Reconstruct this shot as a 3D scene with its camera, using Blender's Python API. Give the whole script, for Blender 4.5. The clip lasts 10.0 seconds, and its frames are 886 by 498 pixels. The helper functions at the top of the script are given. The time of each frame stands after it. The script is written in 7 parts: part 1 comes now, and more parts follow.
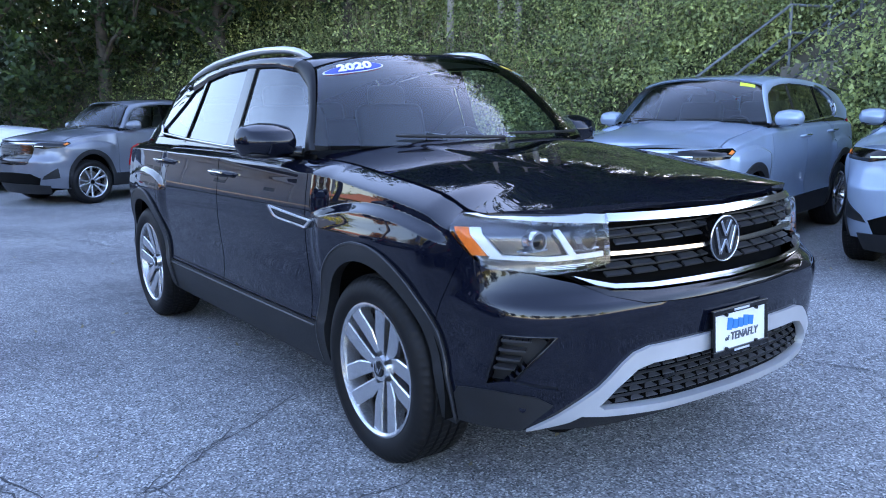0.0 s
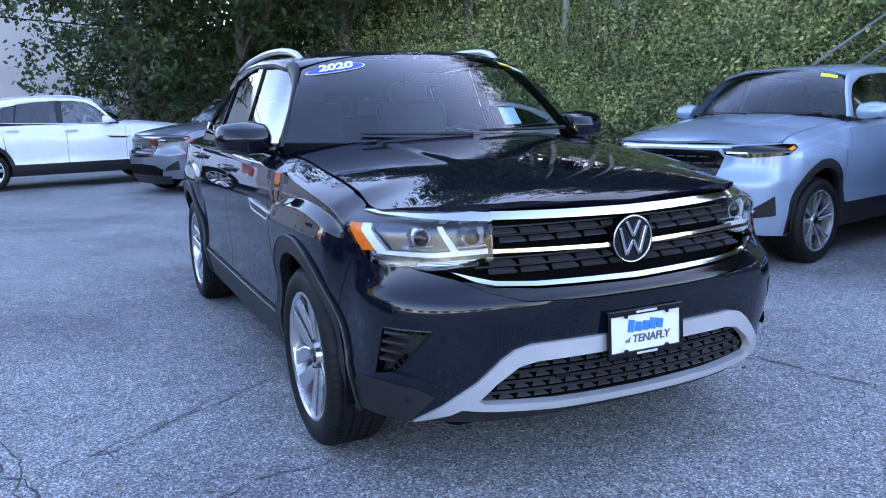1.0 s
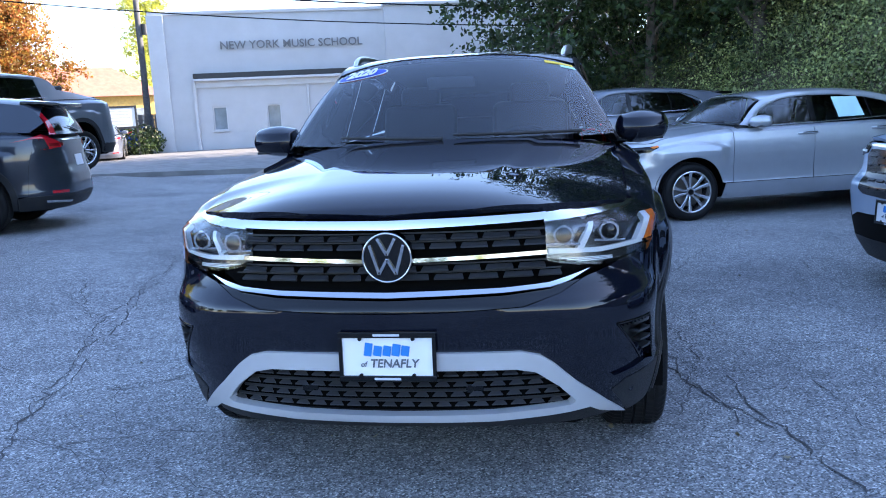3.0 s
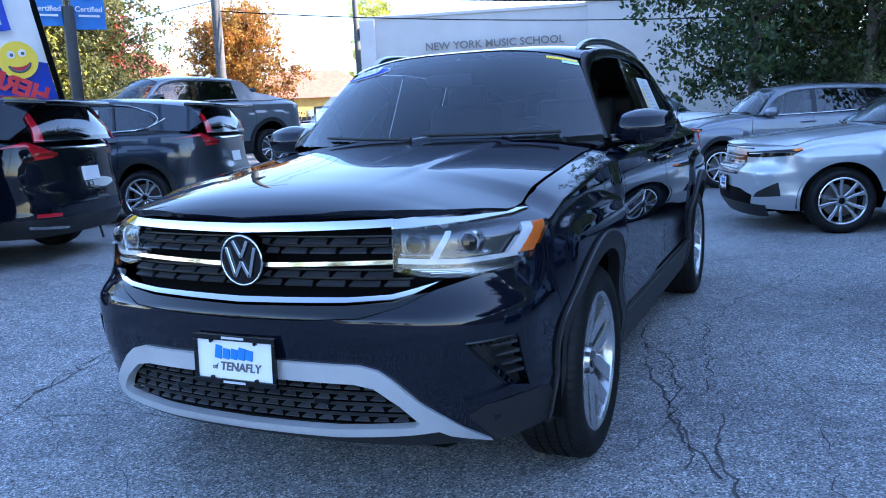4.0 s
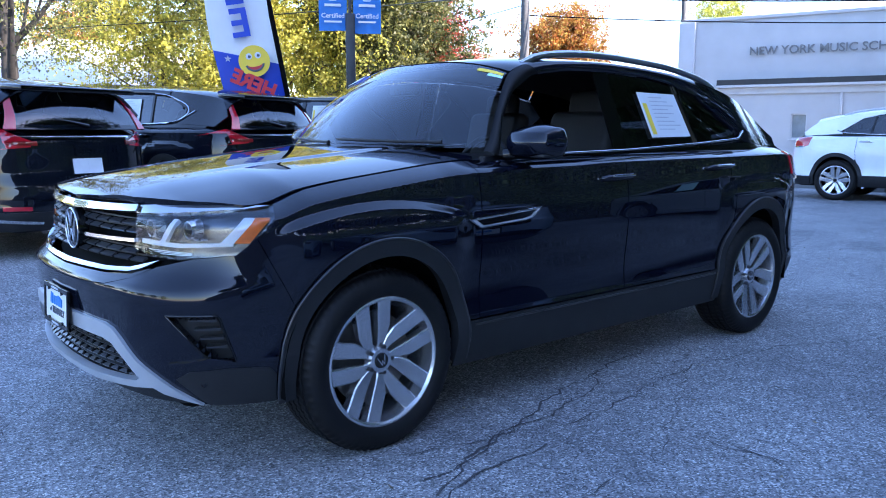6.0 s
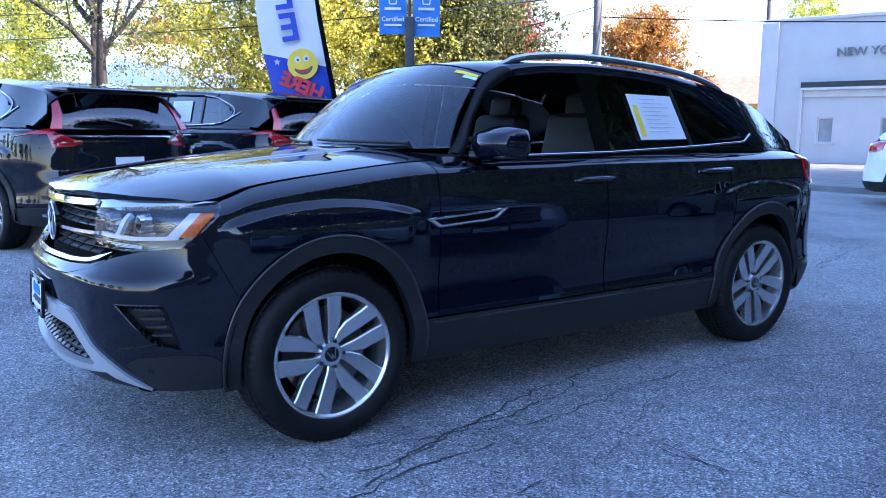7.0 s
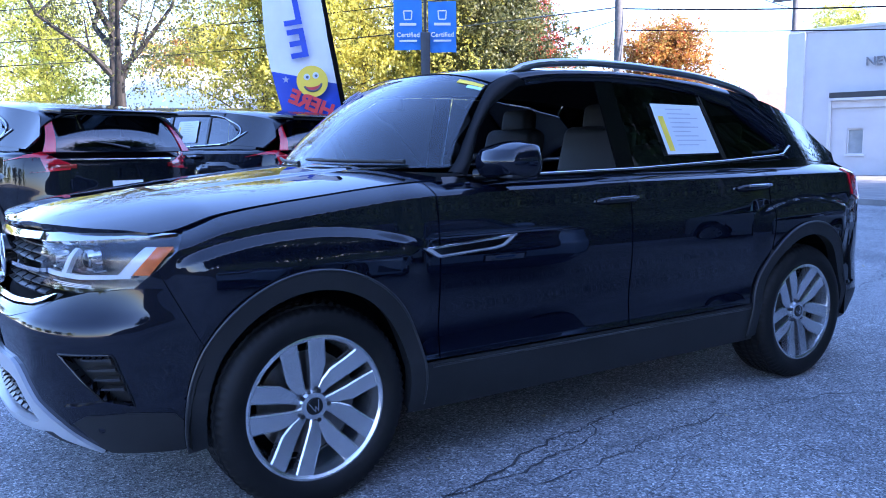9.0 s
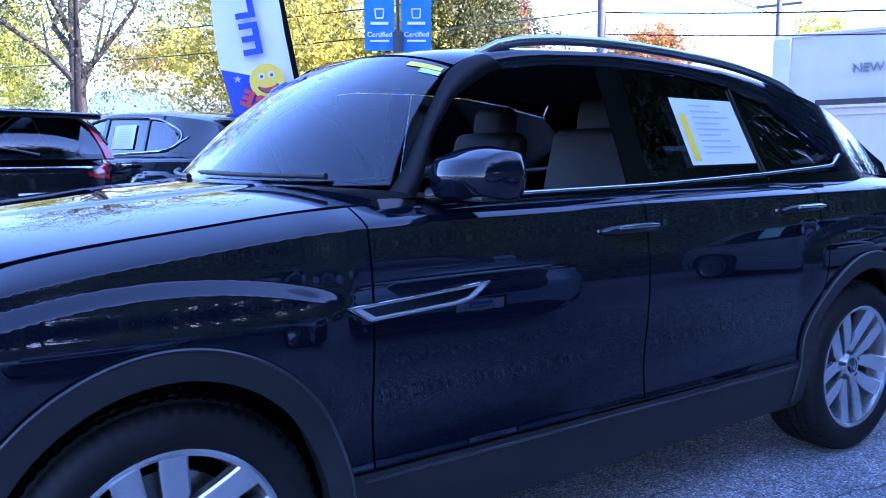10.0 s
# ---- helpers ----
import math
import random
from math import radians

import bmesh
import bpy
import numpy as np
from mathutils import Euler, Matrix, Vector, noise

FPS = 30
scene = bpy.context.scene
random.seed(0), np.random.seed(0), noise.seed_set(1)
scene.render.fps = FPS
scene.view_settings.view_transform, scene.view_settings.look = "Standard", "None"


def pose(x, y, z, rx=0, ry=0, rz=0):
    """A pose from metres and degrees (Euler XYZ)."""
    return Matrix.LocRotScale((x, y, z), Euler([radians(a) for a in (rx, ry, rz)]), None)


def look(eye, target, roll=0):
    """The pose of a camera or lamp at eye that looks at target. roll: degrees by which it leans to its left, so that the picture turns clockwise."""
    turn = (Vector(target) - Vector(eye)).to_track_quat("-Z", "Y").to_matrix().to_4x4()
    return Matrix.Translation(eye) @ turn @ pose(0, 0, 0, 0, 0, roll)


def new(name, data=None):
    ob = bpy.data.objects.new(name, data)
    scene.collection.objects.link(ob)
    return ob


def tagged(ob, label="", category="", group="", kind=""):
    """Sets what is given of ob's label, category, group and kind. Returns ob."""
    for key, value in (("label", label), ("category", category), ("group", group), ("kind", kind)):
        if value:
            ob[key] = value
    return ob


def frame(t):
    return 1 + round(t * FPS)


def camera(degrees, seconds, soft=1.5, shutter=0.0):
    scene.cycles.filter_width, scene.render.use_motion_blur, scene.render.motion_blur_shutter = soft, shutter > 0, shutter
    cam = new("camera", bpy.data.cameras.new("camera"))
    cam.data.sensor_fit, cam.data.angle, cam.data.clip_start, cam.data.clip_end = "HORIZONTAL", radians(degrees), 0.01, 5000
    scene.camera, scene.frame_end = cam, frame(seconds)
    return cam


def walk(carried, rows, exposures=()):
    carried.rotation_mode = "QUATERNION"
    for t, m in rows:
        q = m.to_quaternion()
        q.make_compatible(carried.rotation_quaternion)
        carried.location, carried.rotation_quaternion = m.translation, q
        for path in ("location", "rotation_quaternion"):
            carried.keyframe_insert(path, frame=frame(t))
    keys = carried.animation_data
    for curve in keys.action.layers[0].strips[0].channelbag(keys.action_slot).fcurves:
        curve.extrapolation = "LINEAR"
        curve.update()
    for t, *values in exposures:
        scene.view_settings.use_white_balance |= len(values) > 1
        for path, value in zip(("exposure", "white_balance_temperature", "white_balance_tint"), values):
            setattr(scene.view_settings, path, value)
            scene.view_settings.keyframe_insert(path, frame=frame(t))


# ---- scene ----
cam = camera(57.9, 10.0, 1.0)
PATH = [
    (0, (-2.523, -2.641, 1.399), (-1.372, -1.042, 1.05), -1.0),
    (0.5, (-2.245, -2.938, 1.409), (-1.226, -1.252, 1.063), -1.4),
    (1, (-1.811, -3.173, 1.406), (-0.979, -1.39, 1.047), -1.5),
    (1.5, (-1.244, -3.441, 1.408), (-0.673, -1.559, 1.043), -2.0),
    (2, (-0.623, -3.543, 1.39), (-0.346, -1.595, 1.032), -2.3),
    (2.5, (0.0, -3.574, 1.403), (-0.02, -1.605, 1.051), -2.5),
    (4, (1.715, -3.0, 1.34), (0.883, -1.21, 1.02), -2.9),
    (4.5, (2.22, -2.723, 1.318), (1.166, -1.052, 1.008), -2.5),
    (5, (2.707, -2.463, 1.317), (1.466, -0.924, 1.014), -1.8),
    (5.5, (3.129, -2.176, 1.311), (1.739, -0.77, 1.011), -0.8),
    (6, (3.538, -1.894, 1.317), (2.038, -0.604, 1.022), -0.0),
    (7.5, (3.952, -1.403, 1.308), (2.299, -0.314, 1.023), -0.1),
    (8, (3.952, -1.386, 1.307), (2.288, -0.313, 1.029), -0.5),
    (8.5, (3.928, -1.35, 1.306), (2.259, -0.279, 1.044), -0.6),
    (9, (3.603, -1.156, 1.309), (1.938, -0.074, 1.062), -0.6),
    (9.5, (3.208, -0.858, 1.305), (1.553, 0.24, 1.071), -0.7),
    (10, (2.79, -0.482, 1.313), (1.151, 0.64, 1.084), -0.5),
]
LIGHT = [(0, 2.97, 6800, 22), (1.5, 2.82, 6800, 25), (2.5, 2.66, 6550, 20), (4, 2.55, 5750, 16), (6, 2.57, 5700, 21), (7.5, 2.62, 5500, 22), (8.5, 2.65, 5500, 23), (10, 2.94, 4950, 38)]
walk(cam, [(t, look(eye, target, roll)) for t, eye, target, roll in PATH], LIGHT)


# ---- world, sun ----
SUN_AZ, SUN_EL = 21.0, 26.0   # where the sun stands: degrees from +x towards +y, and above the horizon
world = bpy.data.worlds.new("sky")
scene.world = world
world.use_nodes = True
wn, wl = world.node_tree.nodes, world.node_tree.links
wn.clear()
sky = wn.new("ShaderNodeTexSky")
sky.sky_type = "NISHITA"
sky.sun_disc = False
sky.sun_elevation = radians(SUN_EL)
sky.sun_rotation = radians(90 - SUN_AZ)
sky.air_density, sky.dust_density, sky.ozone_density = 1.0, 0.6, 2.2
bg = wn.new("ShaderNodeBackground")
bg.inputs["Strength"].default_value = 0.15
wo = wn.new("ShaderNodeOutputWorld")
wl.new(sky.outputs["Color"], bg.inputs["Color"])
wl.new(bg.outputs["Background"], wo.inputs["Surface"])

sun_data = bpy.data.lights.new("sun", "SUN")
sun_data.energy, sun_data.angle, sun_data.color = 4.5, radians(0.6), (1.0, 0.86, 0.68)
sun = new("sun", sun_data)
_d = Vector((math.cos(radians(SUN_EL)) * math.cos(radians(SUN_AZ)), math.cos(radians(SUN_EL)) * math.sin(radians(SUN_AZ)), math.sin(radians(SUN_EL))))
sun.matrix_world = look(_d * 60, (0, 0, 0))


# ---- materials ----
def shader(name):
    m = bpy.data.materials.new(name)
    m.use_nodes = True
    nt = m.node_tree
    return m, nt, nt.nodes["Principled BSDF"]


def tex_noise(nt, scale, detail=4.0, rough=0.55, coord="Object", distortion=0.0):
    tc = nt.nodes.new("ShaderNodeTexCoord")
    n = nt.nodes.new("ShaderNodeTexNoise")
    n.inputs["Scale"].default_value, n.inputs["Detail"].default_value = scale, detail
    n.inputs["Roughness"].default_value, n.inputs["Distortion"].default_value = rough, distortion
    nt.links.new(tc.outputs[coord], n.inputs["Vector"])
    return n


def ramp(nt, src, stops):
    r = nt.nodes.new("ShaderNodeValToRGB")
    el = r.color_ramp.elements
    while len(el) < len(stops):
        el.new(0.5)
    for e, (p, c) in zip(el, stops):
        e.position, e.color = p, (*c, 1.0)
    nt.links.new(src, r.inputs["Fac"])
    return r


def mixc(nt, fac, a, b, mode="MIX"):
    x = nt.nodes.new("ShaderNodeMix")
    x.data_type, x.blend_type = "RGBA", mode
    for sock, v in ((x.inputs[0], fac), (x.inputs[6], a), (x.inputs[7], b)):
        if hasattr(v, "is_linked"):
            nt.links.new(v, sock)
        elif isinstance(v, tuple):
            sock.default_value = (*v, 1.0)
        else:
            sock.default_value = v
    return x.outputs[2]


def bump(nt, b, src, strength, dist=0.01):
    n = nt.nodes.new("ShaderNodeBump")
    n.inputs["Strength"].default_value, n.inputs["Distance"].default_value = strength, dist
    nt.links.new(src, n.inputs["Height"])
    nt.links.new(n.outputs["Normal"], b.inputs["Normal"])


def plain(name, col, rough=0.5, metal=0.0, var=0.15, scale=6.0, bumps=0.0, bscale=60.0, coat=0.0, spec=0.5):
    """A surface of one colour with slight stains, and grain in its relief."""
    m, nt, b = shader(name)
    n = tex_noise(nt, scale, 5)
    lo, hi = tuple(c * (1 - var) for c in col), tuple(min(1.0, c * (1 + var)) for c in col)
    r = ramp(nt, n.outputs["Fac"], [(0.3, lo), (0.7, hi)])
    nt.links.new(r.outputs["Color"], b.inputs["Base Color"])
    b.inputs["Roughness"].default_value, b.inputs["Metallic"].default_value = rough, metal
    b.inputs["Coat Weight"].default_value, b.inputs["Coat Roughness"].default_value = coat, 0.03
    b.inputs["Specular IOR Level"].default_value = spec
    if bumps:
        g = tex_noise(nt, bscale, 3)
        bump(nt, b, g.outputs["Fac"], bumps)
    return m


def paint(name, col, flake=0.0, rough=0.35, dust=0.002):
    """Car paint: a base under clear coat, with a little dust."""
    m, nt, b = shader(name)
    n = tex_noise(nt, 1.7, 6, 0.65)
    dusty = tuple(c * 1.15 + dust for c in col)
    r = ramp(nt, n.outputs["Fac"], [(0.35, col), (0.8, dusty)])
    nt.links.new(r.outputs["Color"], b.inputs["Base Color"])
    b.inputs["Roughness"].default_value, b.inputs["Metallic"].default_value = rough, flake
    b.inputs["Coat Weight"].default_value, b.inputs["Coat Roughness"].default_value = 1.0, 0.008
    b.inputs["Coat IOR"].default_value = 1.5
    b.inputs["Specular IOR Level"].default_value = 0.0 if not flake else 0.5
    return m


def glass(name, tint, gloss=0.0):
    m = bpy.data.materials.new(name)
    m.use_nodes = True
    nt = m.node_tree
    nt.nodes.clear()
    out = nt.nodes.new("ShaderNodeOutputMaterial")
    tr = nt.nodes.new("ShaderNodeBsdfTransparent")
    tr.inputs["Color"].default_value = (*tint, 1)
    gl = nt.nodes.new("ShaderNodeBsdfGlossy")
    gl.inputs["Roughness"].default_value = 0.01
    gl.inputs["Color"].default_value = (0.95, 0.97, 1.0, 1)
    fr = nt.nodes.new("ShaderNodeFresnel")
    fr.inputs["IOR"].default_value = 1.5 + gloss
    mx = nt.nodes.new("ShaderNodeMixShader")
    nt.links.new(fr.outputs[0], mx.inputs[0])
    nt.links.new(tr.outputs[0], mx.inputs[1])
    nt.links.new(gl.outputs[0], mx.inputs[2])
    nt.links.new(mx.outputs[0], out.inputs["Surface"])
    return m


M = {}
M["black_paint"] = paint("black_paint", (0.0030, 0.0040, 0.0090), 0.0, 0.4, 0.0008)
M["white_paint"] = paint("white_paint", (0.72, 0.73, 0.74))
M["blue_paint"] = paint("blue_paint", (0.27, 0.345, 0.45), 0.3)
M["navy_paint"] = paint("navy_paint", (0.0034, 0.0046, 0.0085), 0.0, 0.4, 0.001)
M["slate_paint"] = paint("slate_paint", (0.012, 0.018, 0.030), 0.3)
M["grey_paint"] = paint("grey_paint", (0.15, 0.165, 0.20), 0.4)
M["silver_paint"] = paint("silver_paint", (0.42, 0.44, 0.47), 0.6)
M["pickup_paint"] = paint("pickup_paint", (0.13, 0.15, 0.17), 0.5)
M["red_paint"] = paint("red_paint", (0.25, 0.015, 0.015))
M["far_blue_paint"] = paint("far_blue_paint", (0.02, 0.05, 0.22))
M["cladding"] = plain("cladding", (0.014, 0.0145, 0.016), 0.5, spec=0.35, var=0.25, bumps=0.12, bscale=500)
M["gloss_black"] = plain("gloss_black", (0.0018, 0.0018, 0.002), 0.12, var=0.1)
M["pillar_black"] = plain("pillar_black", (0.003, 0.003, 0.0035), 0.4, var=0.1, spec=0.2)
# near-black: puts the shade of hollows into the colour; also the flag's sleeve
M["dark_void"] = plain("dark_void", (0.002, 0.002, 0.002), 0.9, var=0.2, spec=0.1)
M["chrome"] = plain("chrome", (0.57, 0.58, 0.60), 0.10, 1.0, var=0.03)
M["satin"] = plain("satin_silver", (0.50, 0.51, 0.53), 0.35, 0.5, var=0.06)
M["rail_metal"] = plain("rail_metal", (0.50, 0.51, 0.53), 0.28, 1.0, var=0.05)
M["rim"] = plain("rim_silver", (0.60, 0.61, 0.63), 0.24, 0.9, var=0.05)
M["rim_dark"] = plain("rim_dark", (0.03, 0.03, 0.032), 0.4, 0.4, var=0.1)
M["brake"] = plain("brake_steel", (0.16, 0.15, 0.14), 0.4, 0.9, var=0.3, scale=20)
M["tyre"] = plain("tyre_rubber", (0.007, 0.007, 0.0075), 0.6, spec=0.22, var=0.3, scale=9, bumps=0.1, bscale=200)
M["clear"] = glass("windscreen_glass", (0.66, 0.76, 0.84), 0.20)
M["tint"] = glass("tinted_glass", (0.16, 0.18, 0.20), 0.3)
M["side_clear"] = glass("side_glass", (0.60, 0.66, 0.66), 0.3)
M["lens"] = glass("lamp_lens", (0.92, 0.94, 0.96), 0.0)
M["red_lens"] = plain("red_lens", (0.42, 0.008, 0.018), 0.08, var=0.15, coat=1.0)
M["dark_red"] = plain("dark_red_lens", (0.17, 0.004, 0.008), 0.06, var=0.15, coat=1.0)
M["amber"] = plain("amber_lens", (0.90, 0.20, 0.010), 0.45, var=0.2, scale=30)
M["lamp_white"] = plain("lamp_white", (0.80, 0.82, 0.84), 0.15, var=0.04)
M["lamp_silver"] = plain("lamp_silver", (0.55, 0.57, 0.60), 0.15, 0.9, var=0.05)
M["lamp_house"] = plain("lamp_house", (0.12, 0.124, 0.132), 0.2, 0.9, var=0.2, scale=25)
M["fin_grey"] = plain("fin_grey", (0.030, 0.031, 0.034), 0.30, var=0.15)
M["sign_grey"] = plain("sign_grey", (0.16, 0.165, 0.175), 0.5, 0.3, var=0.08)
M["seat"] = plain("seat_leatherette", (0.014, 0.014, 0.015), 0.5, var=0.2, bumps=0.1, bscale=150)
M["grey_seat"] = plain("grey_seat", (0.014, 0.014, 0.0155), 0.55, var=0.2, bumps=0.1, bscale=150)
M["headliner"] = plain("headliner_cloth", (0.07, 0.07, 0.072), 0.9, var=0.08, bumps=0.1, bscale=300)
M["dash"] = plain("dash_plastic", (0.010, 0.010, 0.011), 0.6, var=0.2, bumps=0.1, bscale=300)
M["paper"] = plain("paper", (0.62, 0.64, 0.67), 0.7, var=0.03)
M["ink"] = plain("ink", (0.10, 0.11, 0.13), 0.8, var=0.1)
M["pale_ink"] = plain("pale_ink", (0.45, 0.47, 0.52), 0.8, var=0.1)
M["yellow"] = plain("yellow_print", (0.80, 0.58, 0.05), 0.6, var=0.05)
M["blue_print"] = plain("blue_print", (0.015, 0.05, 0.42), 0.45, var=0.06)
M["azure_print"] = plain("azure_print", (0.008, 0.17, 0.50), 0.45, var=0.06)
M["banner_blue"] = plain("banner_blue", (0.03, 0.17, 0.50), 0.6, var=0.1, scale=3)
M["white_print"] = plain("white_print", (0.68, 0.69, 0.71), 0.5, var=0.03)
M["red_print"] = plain("red_print", (0.55, 0.03, 0.04), 0.5, var=0.08)
M["lime_print"] = plain("lime_print", (0.62, 0.78, 0.05), 0.6, var=0.05)
M["teal_print"] = plain("teal_print", (0.45, 0.68, 0.66), 0.6, var=0.06)


# ---- mesh helpers ----
def mesh_from(name, verts, faces, mat=None, smooth=False, normals=None):
    me = bpy.data.meshes.new(name)
    me.from_pydata([tuple(v) for v in verts], [], faces)
    if mat:
        me.materials.append(M[mat] if isinstance(mat, str) else mat)
    if smooth or normals is not None:
        me.polygons.foreach_set("use_smooth", [True] * len(me.polygons))
    if normals is not None:
        me.normals_split_custom_set(normals)
    me.update()
    return me


def part(name, data, mat, parent, label=""):
    """Links a bmesh or a mesh as one object under a thing or a part."""
    if isinstance(data, bmesh.types.BMesh):
        me = bpy.data.meshes.new(name)
        bmesh.ops.recalc_face_normals(data, faces=data.faces)
        data.to_mesh(me)
        data.free()
        me.materials.append(M[mat] if isinstance(mat, str) else mat)
    else:
        me = data
        if mat and not me.materials:
            me.materials.append(M[mat] if isinstance(mat, str) else mat)
    ob = new(name, me)
    ob.parent = parent
    return tagged(ob, label)


def empty(name, m, label, category, group="", kind=""):
    ob = new(name)
    ob.matrix_world = m
    ob.empty_display_size = 0.2
    return tagged(ob, label, category, group, kind)


def bm_box(bm, lo, hi, bevel=0.0, m=None, seg=2):
    sx, sy, sz = (hi[i] - lo[i] for i in range(3))
    c = [(hi[i] + lo[i]) / 2 for i in range(3)]
    mat4 = Matrix.Translation(c) @ Matrix.Diagonal((sx, sy, sz, 1))
    r = bmesh.ops.create_cube(bm, size=1.0, matrix=(m @ mat4) if m is not None else mat4)
    if bevel > 0:
        es = list({e for v in r["verts"] for e in v.link_edges})
        bmesh.ops.bevel(bm, geom=es, offset=bevel, segments=seg, affect="EDGES", profile=0.5)
    return bm


def box(lo, hi, bevel=0.0, m=None, seg=2):
    return bm_box(bmesh.new(), lo, hi, bevel, m, seg)


def bm_cyl(bm, r1, r2, a, b, seg=16, caps=True):
    a, b = Vector(a), Vector(b)
    d = b - a
    q = d.to_track_quat("Z", "Y").to_matrix().to_4x4()
    bmesh.ops.create_cone(bm, cap_ends=caps, segments=seg, radius1=r1, radius2=r2, depth=d.length, matrix=Matrix.Translation((a + b) / 2) @ q)
    return bm


def smooth_mesh(me, angle=40):
    me.polygons.foreach_set("use_smooth", [True] * len(me.polygons))
    me.set_sharp_from_angle(angle=radians(angle))
    return me


def part_s(name, bm, mat, parent, label="", angle=40):
    ob = part(name, bm, mat, parent, label)
    smooth_mesh(ob.data, angle)
    return ob


def lathe(profile, seg=48):
    """A turned body about the x axis from (x, r) pairs."""
    verts, faces = [], []
    n = len(profile)
    for i in range(seg):
        a = 2 * math.pi * i / seg
        for x, r in profile:
            verts.append((x, r * math.cos(a), r * math.sin(a)))
    for i in range(seg):
        j = (i + 1) % seg
        for k in range(n - 1):
            faces.append((i * n + k, i * n + k + 1, j * n + k + 1, j * n + k))
    return verts, faces


def tube(points, radius, seg=8, closed=False):
    """A round bar along a line of points."""
    pts = [Vector(p) for p in points]
    rad = radius if isinstance(radius, (list, tuple)) else [radius] * len(pts)
    verts, faces = [], []
    for i, p in enumerate(pts):
        d = (pts[min(i + 1, len(pts) - 1)] - pts[max(i - 1, 0)]).normalized()
        s = d.orthogonal().normalized() if i == 0 else (side - d * side.dot(d)).normalized()
        side = s
        t = d.cross(s)
        for k in range(seg):
            a = 2 * math.pi * k / seg
            verts.append(p + rad[i] * (s * math.cos(a) + t * math.sin(a)))
    for i in range(len(pts) - 1):
        for k in range(seg):
            faces.append((i * seg + k, i * seg + (k + 1) % seg, (i + 1) * seg + (k + 1) % seg, (i + 1) * seg + k))
    faces.append(tuple(range(seg - 1, -1, -1)))
    faces.append(tuple((len(pts) - 1) * seg + k for k in range(seg)))
    return verts, faces


def curve(*pairs):
    """A smooth line through (x, y) pairs, with no overshoot, as a function of arrays."""
    px, py = np.array([p[0] for p in pairs], float), np.array([p[1] for p in pairs], float)
    h, d = np.diff(px), np.diff(py) / np.diff(px)
    m = np.zeros(len(px))
    m[0], m[-1] = d[0], d[-1]
    for i in range(1, len(px) - 1):
        m[i] = 0 if d[i - 1] * d[i] <= 0 else (h[i - 1] + h[i]) * 3 / ((2 * h[i] + h[i - 1]) / d[i - 1] + (h[i] + 2 * h[i - 1]) / d[i])

    def f(x):
        x = np.clip(np.asarray(x, float), px[0], px[-1])
        i = np.clip(np.searchsorted(px, x) - 1, 0, len(px) - 2)
        t = (x - px[i]) / h[i]
        return py[i] * (1 + 2 * t) * (1 - t) ** 2 + m[i] * h[i] * t * (1 - t) ** 2 + py[i + 1] * t * t * (3 - 2 * t) + m[i + 1] * h[i] * t * t * (t - 1)

    return f


def smoothstep(a, b, x):
    t = np.clip((np.asarray(x, float) - a) / (b - a), 0, 1)
    return t * t * (3 - 2 * t)


# ---- sheets: a polygon in (u, v) laid on a curved surface ----
def clip_half(poly, axis, value, keep_more):
    out = []
    n = len(poly)
    for i in range(n):
        p, q = poly[i], poly[(i + 1) % n]
        a, b = (p[axis] - value, q[axis] - value) if keep_more else (value - p[axis], value - q[axis])
        if a >= 0:
            out.append(p)
        if (a > 0 and b < 0) or (a < 0 and b > 0):
            t = a / (a - b)
            out.append((p[0] + t * (q[0] - p[0]), p[1] + t * (q[1] - p[1])))
    return out


def area2(poly):
    return sum(p[0] * q[1] - q[0] * p[1] for p, q in zip(poly, poly[1:] + poly[:1]))


def shrink(poly, g):
    """The polygon (anticlockwise) with every edge moved inwards by g."""
    out, n = [], len(poly)
    for i in range(n):
        p0, p1, p2 = poly[i - 1], poly[i], poly[(i + 1) % n]
        a, b = np.subtract(p1, p0), np.subtract(p2, p1)
        la, lb = np.hypot(*a), np.hypot(*b)
        if la < 1e-6 or lb < 1e-6:
            out.append(tuple(p1))
            continue
        na, nb = np.array([-a[1], a[0]]) / la, np.array([-b[1], b[0]]) / lb
        k = na + nb
        q = max(0.35, 1 + na @ nb)
        out.append((p1[0] + g * k[0] / q, p1[1] + g * k[1] / q))
    return out


